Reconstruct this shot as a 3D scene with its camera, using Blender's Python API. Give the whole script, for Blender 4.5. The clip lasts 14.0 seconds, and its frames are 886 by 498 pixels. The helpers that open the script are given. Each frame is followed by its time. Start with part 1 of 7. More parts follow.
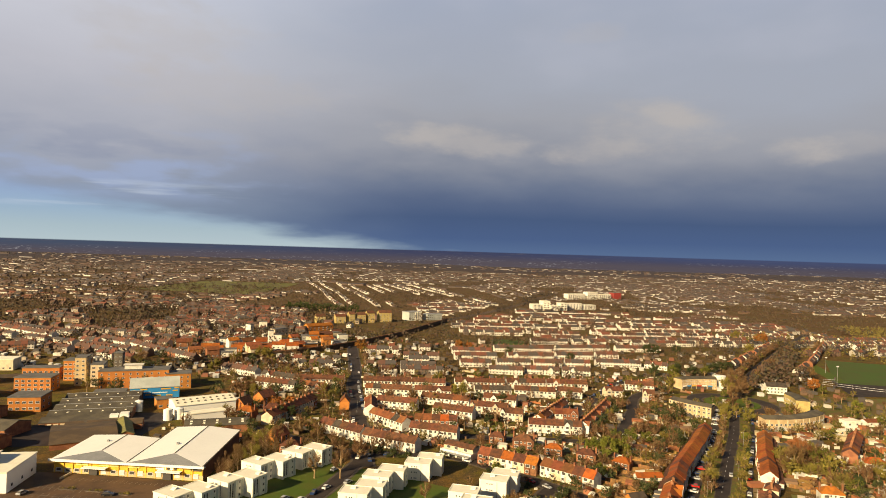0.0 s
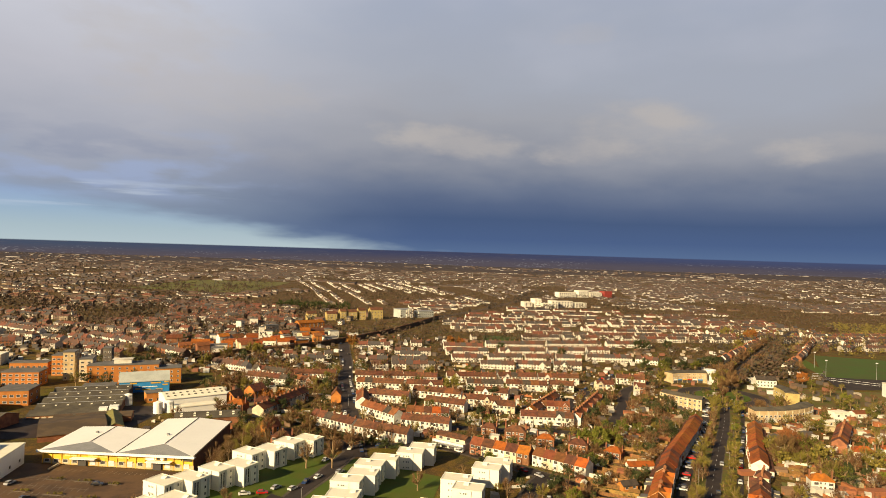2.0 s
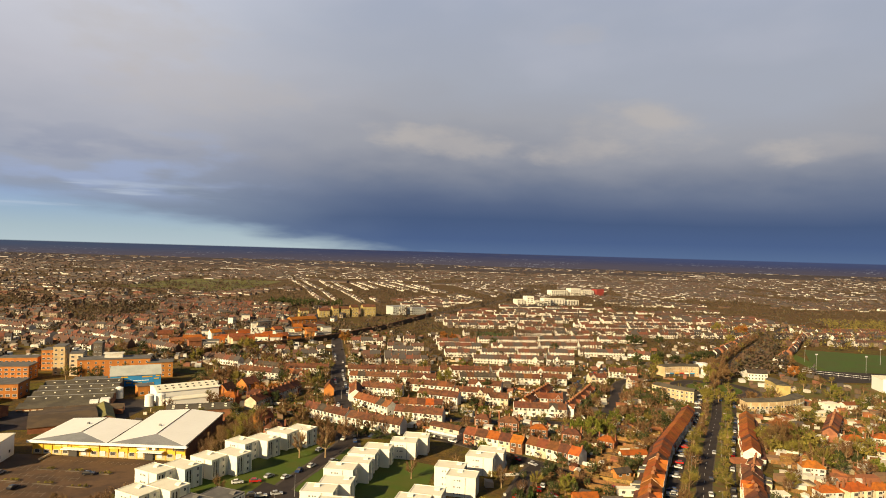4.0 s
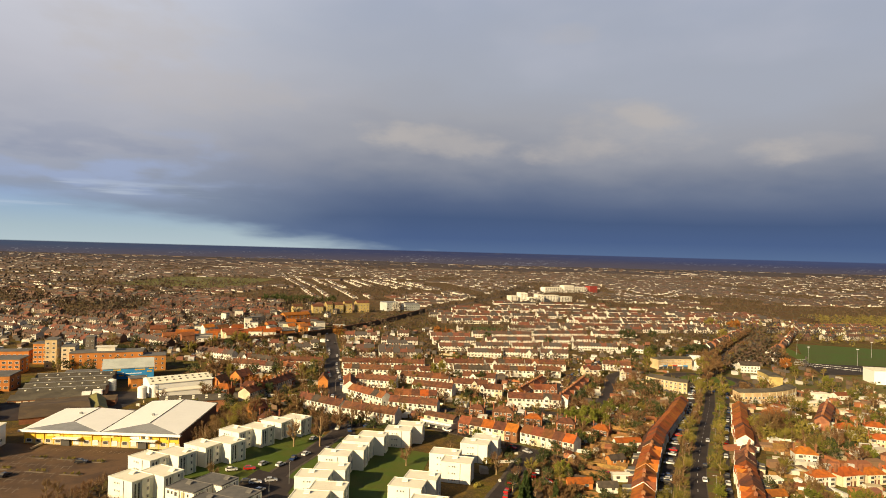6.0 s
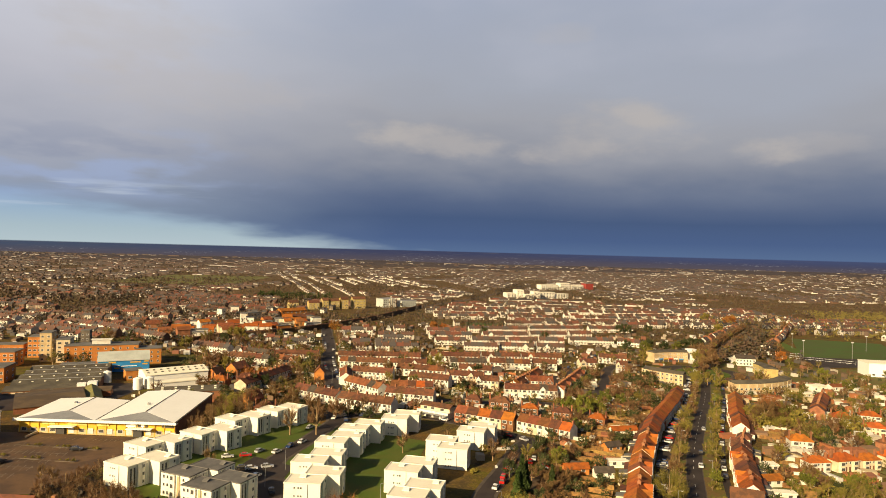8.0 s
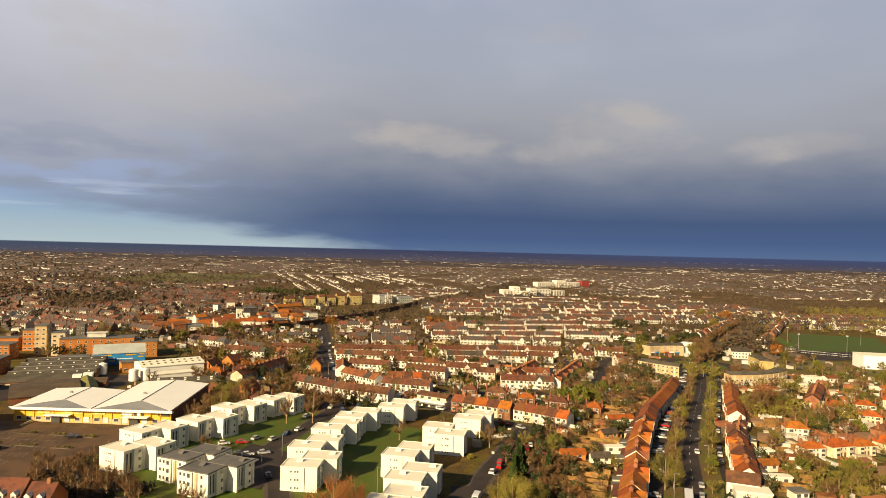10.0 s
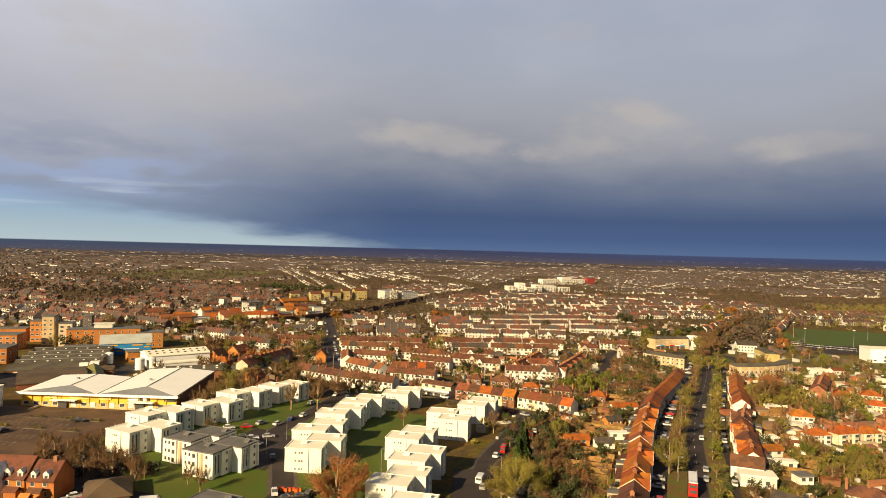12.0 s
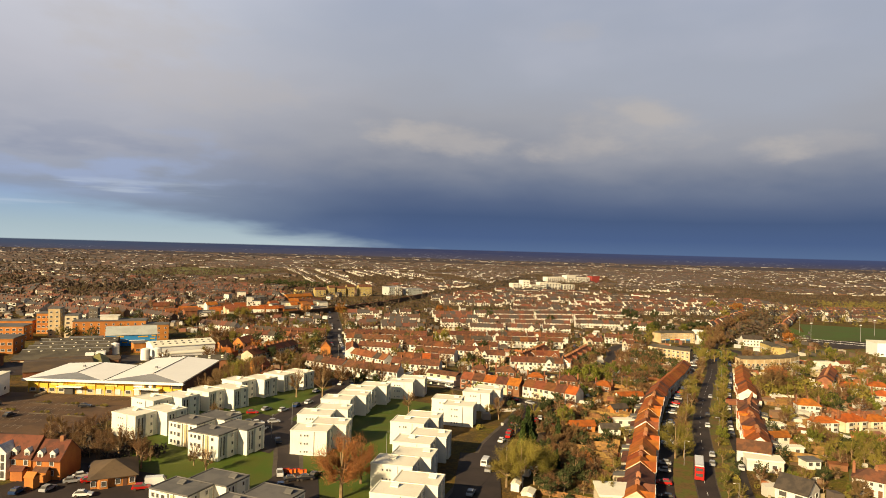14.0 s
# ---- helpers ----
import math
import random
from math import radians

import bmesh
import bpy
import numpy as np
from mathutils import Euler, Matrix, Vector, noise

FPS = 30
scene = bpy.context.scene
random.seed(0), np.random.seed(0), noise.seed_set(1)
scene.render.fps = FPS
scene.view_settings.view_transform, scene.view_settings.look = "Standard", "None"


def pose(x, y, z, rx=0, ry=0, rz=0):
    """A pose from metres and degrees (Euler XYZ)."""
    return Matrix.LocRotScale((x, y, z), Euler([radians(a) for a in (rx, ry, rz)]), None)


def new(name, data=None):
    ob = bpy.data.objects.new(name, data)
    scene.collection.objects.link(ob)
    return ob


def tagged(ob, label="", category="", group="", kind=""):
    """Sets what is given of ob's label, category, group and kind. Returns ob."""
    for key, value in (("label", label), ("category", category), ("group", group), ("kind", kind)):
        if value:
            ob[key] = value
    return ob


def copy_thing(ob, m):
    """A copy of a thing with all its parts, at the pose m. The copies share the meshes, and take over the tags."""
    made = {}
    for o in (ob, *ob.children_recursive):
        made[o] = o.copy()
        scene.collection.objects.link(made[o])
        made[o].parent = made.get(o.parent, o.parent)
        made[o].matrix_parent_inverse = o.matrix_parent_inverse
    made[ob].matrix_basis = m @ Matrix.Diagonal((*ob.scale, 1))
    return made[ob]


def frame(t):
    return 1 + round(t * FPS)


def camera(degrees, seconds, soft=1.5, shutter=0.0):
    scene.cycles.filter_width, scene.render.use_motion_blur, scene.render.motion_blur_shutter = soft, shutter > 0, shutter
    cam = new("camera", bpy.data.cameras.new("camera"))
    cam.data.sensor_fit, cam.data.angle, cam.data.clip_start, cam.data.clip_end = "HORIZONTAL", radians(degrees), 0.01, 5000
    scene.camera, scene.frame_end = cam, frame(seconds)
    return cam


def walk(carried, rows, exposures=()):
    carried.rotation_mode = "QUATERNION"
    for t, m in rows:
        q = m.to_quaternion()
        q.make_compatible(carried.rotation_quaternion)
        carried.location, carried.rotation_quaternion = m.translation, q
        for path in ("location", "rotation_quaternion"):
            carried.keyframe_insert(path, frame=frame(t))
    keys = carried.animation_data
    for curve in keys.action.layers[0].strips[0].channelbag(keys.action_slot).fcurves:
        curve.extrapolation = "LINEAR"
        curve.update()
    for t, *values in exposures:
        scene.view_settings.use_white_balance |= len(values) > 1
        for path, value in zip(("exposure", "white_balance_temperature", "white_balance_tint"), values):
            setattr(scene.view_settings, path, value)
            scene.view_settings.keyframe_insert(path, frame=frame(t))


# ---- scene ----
ROWS = [
    (0.0, 0.00, 0.00, 100.12, 90.176, 1.726, 0.000),
    (0.5, -0.13, -0.02, 98.95, 90.204, 1.711, -0.231),
    (1.0, -0.17, 0.03, 97.75, 90.227, 1.705, -0.426),
    (1.5, -0.15, 0.11, 96.45, 90.236, 1.707, -0.622),
    (2.0, -0.29, 0.36, 95.19, 90.252, 1.700, -0.803),
    (2.5, -0.39, 0.51, 93.95, 90.276, 1.683, -0.993),
    (3.0, -0.45, 0.53, 92.76, 90.292, 1.672, -1.160),
    (5.5, -0.98, 0.77, 86.80, 90.252, 1.564, -1.990),
    (6.0, -0.94, 0.81, 85.62, 90.232, 1.546, -2.098),
    (6.5, -0.88, 0.83, 84.35, 90.222, 1.528, -2.166),
    (7.0, -0.88, 0.91, 83.13, 90.220, 1.509, -2.212),
    (7.5, -0.83, 0.93, 81.93, 90.212, 1.493, -2.300),
    (8.0, -0.84, 0.92, 80.73, 90.208, 1.490, -2.440),
    (10.5, -0.85, 0.86, 74.75, 90.154, 1.406, -2.800),
    (11.0, -0.55, 0.67, 73.55, 90.124, 1.415, -2.675),
    (11.5, -0.33, 0.53, 72.30, 90.096, 1.450, -2.475),
    (12.0, -0.29, 0.53, 71.02, 90.067, 1.478, -2.290),
    (12.5, -0.24, 0.62, 69.72, 90.046, 1.478, -2.150),
    (13.0, -0.24, 0.64, 68.48, 90.042, 1.486, -2.022),
    (13.5, -0.30, 0.67, 67.20, 90.042, 1.501, -1.930),
    (14.0, -0.48, 0.77, 65.99, 90.044, 1.515, -1.900),
]
EXPOSURE = 0.75
cam = camera(70.0, 14.0, soft=0.85)
walk(cam, [(t, pose(x, y, z, rx, -lean, rz)) for t, x, y, z, rx, lean, rz in ROWS], exposures=[(0.0, EXPOSURE), (14.0, EXPOSURE)])


# ---- world, sun ----
def lin(r, g, b):
    """An 8-bit colour as linear light."""
    return tuple(((c / 255 + 0.055) / 1.055) ** 2.4 if c > 10 else c / 255 / 12.92 for c in (r, g, b)) + (1.0,)


SUN_EL, SUN_AZ = 25.0, 40.0  # height of the sun; its light travels ahead and this far to the right
sun_data = bpy.data.lights.new("sun", "SUN")
sun_data.energy, sun_data.angle, sun_data.color = 5.0, radians(0.6), (1.0, 0.77, 0.435)
sun = new("sun", sun_data)
sun_way = Vector((math.sin(radians(SUN_AZ)) * math.cos(radians(SUN_EL)), math.cos(radians(SUN_AZ)) * math.cos(radians(SUN_EL)), -math.sin(radians(SUN_EL))))
sun.matrix_world = Matrix.Translation((-300, -500, 400)) @ sun_way.to_track_quat("-Z", "Y").to_matrix().to_4x4()

world = bpy.data.worlds.new("sky")
scene.world = world
world.use_nodes = True
wt = world.node_tree
wt.nodes.clear()


class Nodes:
    """Short hand for building a node tree."""

    def __init__(self, tree):
        self.tree = tree

    def add(self, kind, **kw):
        n = self.tree.nodes.new(kind)
        for k, v in kw.items():
            setattr(n, k, v)
        return n

    def link(self, a, b):
        self.tree.links.new(a, b)

    def math(self, op, a, b=None, c=None):
        n = self.add("ShaderNodeMath", operation=op)
        for i, v in enumerate((a, b, c)):
            if v is None:
                continue
            if isinstance(v, (int, float)):
                n.inputs[i].default_value = v
            else:
                self.link(v, n.inputs[i])
        return n.outputs[0]

    def step(self, v, lo, hi):
        n = self.add("ShaderNodeMapRange", interpolation_type="SMOOTHSTEP")
        self.link(v, n.inputs[0])
        n.inputs[1].default_value, n.inputs[2].default_value = lo, hi
        return n.outputs[0]

    def mix(self, f, a, b):
        n = self.add("ShaderNodeMix", data_type="RGBA")
        for v, i in ((f, 0), (a, 6), (b, 7)):
            if isinstance(v, (int, float)) or isinstance(v, tuple):
                n.inputs[i].default_value = v
            else:
                self.link(v, n.inputs[i])
        return n.outputs[2]

    def noise(self, vec, scale, detail=4.0, rough=0.55, out=0):
        n = self.add("ShaderNodeTexNoise")
        n.inputs["Scale"].default_value, n.inputs["Detail"].default_value, n.inputs["Roughness"].default_value = scale, detail, rough
        if vec is not None:
            self.link(vec, n.inputs["Vector"])
        return n.outputs[out]

    def ramp(self, v, stops, mode="EASE"):
        n = self.add("ShaderNodeValToRGB")
        n.color_ramp.interpolation = mode
        el = n.color_ramp.elements
        while len(el) < len(stops):
            el.new(0.5)
        for e, (p, c) in zip(el, stops):
            e.position, e.color = p, c
        self.link(v, n.inputs[0])
        return n.outputs[0]

    def vec(self, x, y, z=0.0):
        n = self.add("ShaderNodeCombineXYZ")
        for i, v in enumerate((x, y, z)):
            if isinstance(v, (int, float)):
                n.inputs[i].default_value = v
            else:
                self.link(v, n.inputs[i])
        return n.outputs[0]


def build_sky():
    n = Nodes(wt)
    sep = n.add("ShaderNodeSeparateXYZ")
    n.link(n.add("ShaderNodeTexCoord").outputs["Generated"], sep.inputs[0])
    x, y, z = sep.outputs
    deg = 180 / math.pi
    az = n.math("MULTIPLY", n.math("ARCTAN2", x, y), deg)
    el = n.math("MULTIPLY", n.math("ARCSINE", z), deg)

    def cloud(sx, sy, seed, scale, detail=4.0, rough=0.5):
        """Noise drawn out along the skyline."""
        return n.noise(n.vec(n.math("MULTIPLY", az, sx), n.math("MULTIPLY", el, sy), seed), scale, detail, rough)

    def rows(*stops):
        return [(e / 24.0, lin(*c)) for e, c in stops]

    def centred(v):
        return n.math("SUBTRACT", v, 0.5)

    def less(f, a, b):
        return n.math("SUBTRACT", 1.0, n.step(f, a, b))

    big = cloud(0.05, 0.14, 3.1, 1.5, 3.0)
    fine = cloud(0.09, 0.24, 9.7, 2.6, 3.5)
    warp = n.math("ADD", n.math("MULTIPLY", centred(big), 5.0), n.math("MULTIPLY", centred(fine), 1.6))
    e2 = n.math("DIVIDE", n.math("ADD", el, n.math("MULTIPLY", warp, n.step(el, 1.0, 8.0))), 24.0)
    e2 = n.math("ADD", e2, n.math("MULTIPLY", n.math("MULTIPLY", n.step(az, 9.0, 26.0), n.step(el, 1.8, 5.0)), 0.055))
    # the rain bank, the grey deck over the clear strip, and the clear strip itself
    dark = n.ramp(e2, rows((0.0, (88, 110, 146)), (1.2, (76, 97, 136)), (3.0, (73, 92, 127)), (4.6, (88, 103, 133)), (6.2, (109, 120, 143)),
                           (7.8, (132, 138, 153)), (9.4, (150, 153, 163)), (11.5, (161, 163, 171)), (15.0, (165, 170, 182)), (23.5, (165, 173, 191))), "LINEAR")
    grey = n.ramp(e2, rows((0.0, (130, 148, 170)), (2.4, (130, 144, 165)), (4.2, (142, 153, 172)), (6.0, (156, 163, 179)), (8.0, (164, 168, 182)),
                           (10.0, (174, 176, 187)), (13.0, (188, 188, 197)), (18.0, (200, 201, 210)), (23.5, (202, 209, 225))), "LINEAR")
    light = n.ramp(e2, rows((0.0, (180, 196, 202)), (1.2, (170, 189, 198)), (2.6, (154, 178, 200)), (4.2, (150, 172, 206)), (6.0, (148, 166, 198))), "LINEAR")
    low = n.mix(n.step(n.math("ADD", az, n.math("MULTIPLY", centred(big), 14.0)), -30.0, 0.0), grey, dark)
    ragged = n.math("ADD", n.math("MULTIPLY", centred(cloud(0.11, 0.5, 4.4, 1.8, 3.5)), 2.2), 1.0)
    edge = n.math("ADD", n.math("ADD", el, n.math("MULTIPLY", az, 0.15)), ragged)
    low = n.mix(n.step(edge, -1.0, 1.2), light, low)
    # patchy cloud and blue gaps over the clear strip
    mott = cloud(0.085, 0.28, 7.7, 1.5, 4.0)
    zone = n.math("MULTIPLY", n.math("MULTIPLY", n.step(el, 3.0, 4.6), less(el, 7.0, 11.0)), less(az, -26.0, -8.0))
    low = n.mix(n.math("MULTIPLY", n.math("MULTIPLY", n.step(mott, 0.5, 0.68), zone), 0.65), low, lin(158, 174, 208))
    low = n.mix(n.math("MULTIPLY", n.math("MULTIPLY", less(mott, 0.36, 0.5), zone), 0.4), low, lin(132, 142, 166))
    wisp = n.math("MULTIPLY", n.math("MULTIPLY", n.step(cloud(0.06, 0.8, 2.2, 1.6, 3.0), 0.5, 0.66), less(az, -28.0, -12.0)), n.math("MULTIPLY", n.step(el, 2.2, 3.2), less(el, 4.4, 5.4)))
    low = n.mix(n.math("MULTIPLY", wisp, 0.45), low, lin(200, 210, 222))
    # pale sunlit tops along the bank
    soft = n.math("ADD", cloud(0.11, 0.26, 6.3, 1.6, 4.0), n.math("MULTIPLY", centred(cloud(0.22, 0.5, 2.9, 2.0, 6.0, 0.6)), 0.7))
    for a, e, w, h, tilt, top in ((2.0, 9.8, 8.0, 1.3, -0.10, 0.55), (-3.0, 10.6, 3.4, 1.0, -0.05, 0.3), (18.6, 11.0, 5.4, 2.1, 0.0, 0.42), (19.6, 11.9, 2.2, 0.8, -0.2, 0.5), (13.0, 9.2, 4.6, 1.2, 0.08, 0.28),
                                  (29.4, 8.7, 2.6, 1.0, 0.0, 0.55), (33.0, 8.9, 4.0, 1.0, 0.0, 0.3), (-24.0, 17.0, 6.0, 3.0, 0.1, 0.4), (-20.0, 13.0, 9.0, 2.2, 0.0, 0.3), (12.5, 19.0, 2.6, 0.8, 0.0, 0.2)):
        off = n.math("SUBTRACT", az, a)
        rise = n.math("SUBTRACT", n.math("SUBTRACT", el, e), n.math("MULTIPLY", off, tilt))
        d = n.math("ADD", n.math("POWER", n.math("ABSOLUTE", n.math("DIVIDE", off, w)), 2.0), n.math("POWER", n.math("ABSOLUTE", n.math("DIVIDE", rise, h)), 2.0))
        d = n.math("ADD", d, n.math("MULTIPLY", centred(soft), 3.2))
        low = n.mix(n.math("MULTIPLY", less(d, -0.4, 1.7), top), low, lin(188, 181, 176))
    veil = cloud(0.05, 0.11, 5.0, 1.5, 3.0)
    low = n.mix(n.math("MULTIPLY", n.math("MULTIPLY", n.step(veil, 0.42, 0.7), n.step(el, 11.0, 17.0)), 0.3), low, lin(186, 188, 200))
    # backdrop of far land below the skyline, haze blue painted in, pale roof specks
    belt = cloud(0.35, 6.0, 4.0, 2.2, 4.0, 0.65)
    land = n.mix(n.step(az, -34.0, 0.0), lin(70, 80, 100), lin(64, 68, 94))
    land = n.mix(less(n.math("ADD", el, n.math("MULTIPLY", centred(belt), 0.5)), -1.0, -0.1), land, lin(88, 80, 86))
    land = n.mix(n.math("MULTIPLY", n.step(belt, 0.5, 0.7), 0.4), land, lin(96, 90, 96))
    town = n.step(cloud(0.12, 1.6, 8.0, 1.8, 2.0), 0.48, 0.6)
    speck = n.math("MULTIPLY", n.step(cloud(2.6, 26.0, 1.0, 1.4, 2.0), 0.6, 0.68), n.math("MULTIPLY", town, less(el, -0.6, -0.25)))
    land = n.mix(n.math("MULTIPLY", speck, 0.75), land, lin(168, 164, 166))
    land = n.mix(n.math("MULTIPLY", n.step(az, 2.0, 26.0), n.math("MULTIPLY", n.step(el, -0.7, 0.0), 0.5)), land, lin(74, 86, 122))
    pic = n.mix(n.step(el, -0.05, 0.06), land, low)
    sky = n.add("ShaderNodeTexSky", sky_type="NISHITA", sun_disc=False)
    sky.sun_elevation, sky.sun_rotation = radians(SUN_EL), radians(180 + SUN_AZ)
    clear = n.mix(0.954, sky.outputs[0], (0.0, 0.0, 0.0, 1.0))
    up = n.math("MAXIMUM", n.step(el, 24.0, 38.0), n.step(n.math("ABSOLUTE", az), 42.0, 70.0))
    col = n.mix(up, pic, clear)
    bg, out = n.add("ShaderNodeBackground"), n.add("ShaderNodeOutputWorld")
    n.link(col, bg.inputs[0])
    bg.inputs[1].default_value = 2.0 ** -EXPOSURE
    n.link(bg.outputs[0], out.inputs[0])


build_sky()


# ---- materials ----
def material(name, base, second=None, rough=0.85, scale=0.6, vary=0.0, island=False, fine=6.0, metal=0.0, bump=0.15, spread=(0.4, 0.62), spec=0.3, grain=0.35):
    """A surface of two tones mixed by noise at two sizes, in metres, varied from thing to thing."""
    m = bpy.data.materials.new(name)
    m.use_nodes = True
    n = Nodes(m.node_tree)
    bs = m.node_tree.nodes["Principled BSDF"]
    bs.inputs["Roughness"].default_value, bs.inputs["Metallic"].default_value = rough, metal
    bs.inputs["Specular IOR Level"].default_value = spec
    geo = n.add("ShaderNodeNewGeometry")
    pos = geo.outputs["Position"]
    second = second or tuple(c * 0.72 for c in base)
    big = n.step(n.noise(pos, scale, 4.0), *spread)
    col = n.mix(big, tuple(base) + (1.0,), tuple(second) + (1.0,))
    small = n.noise(pos, fine, 3.0, 0.6)
    col = n.mix(n.math("MULTIPLY", n.step(small, 0.45, 0.75), grain), col, tuple(c * 0.55 for c in base) + (1.0,))
    if vary:
        rnd = geo.outputs["Random Per Island"] if island else n.add("ShaderNodeObjectInfo").outputs["Random"]
        hs = n.add("ShaderNodeHueSaturation")
        n.link(n.math("ADD", n.math("MULTIPLY", rnd, 0.05 * vary), 0.5 - 0.025 * vary), hs.inputs["Hue"])
        wob = n.math("FRACT", n.math("MULTIPLY", rnd, 7.31))
        n.link(n.math("ADD", n.math("MULTIPLY", wob, vary), 1.0 - 0.55 * vary), hs.inputs["Value"])
        n.link(col, hs.inputs["Color"])
        col = hs.outputs[0]
    n.link(col, bs.inputs["Base Color"])
    if bump:
        b = n.add("ShaderNodeBump")
        b.inputs["Strength"].default_value, b.inputs["Distance"].default_value = bump, 0.05
        n.link(small, b.inputs["Height"])
        n.link(b.outputs[0], bs.inputs["Normal"])
    return m


def palette_material(name, colours, rough=0.85, fine=4.0):
    """One of several colours for each loose piece, with grain."""
    m = bpy.data.materials.new(name)
    m.use_nodes = True
    n = Nodes(m.node_tree)
    bs = m.node_tree.nodes["Principled BSDF"]
    bs.inputs["Roughness"].default_value = rough
    geo = n.add("ShaderNodeNewGeometry")
    step = 1.0 / len(colours)
    col = n.ramp(geo.outputs["Random Per Island"], [(i * step, tuple(c) + (1.0,)) for i, c in enumerate(colours)], "CONSTANT")
    col = n.mix(n.math("MULTIPLY", n.noise(geo.outputs["Position"], fine, 3.0), 0.4), col, (0.05, 0.045, 0.04, 1.0))
    n.link(col, bs.inputs["Base Color"])
    return m


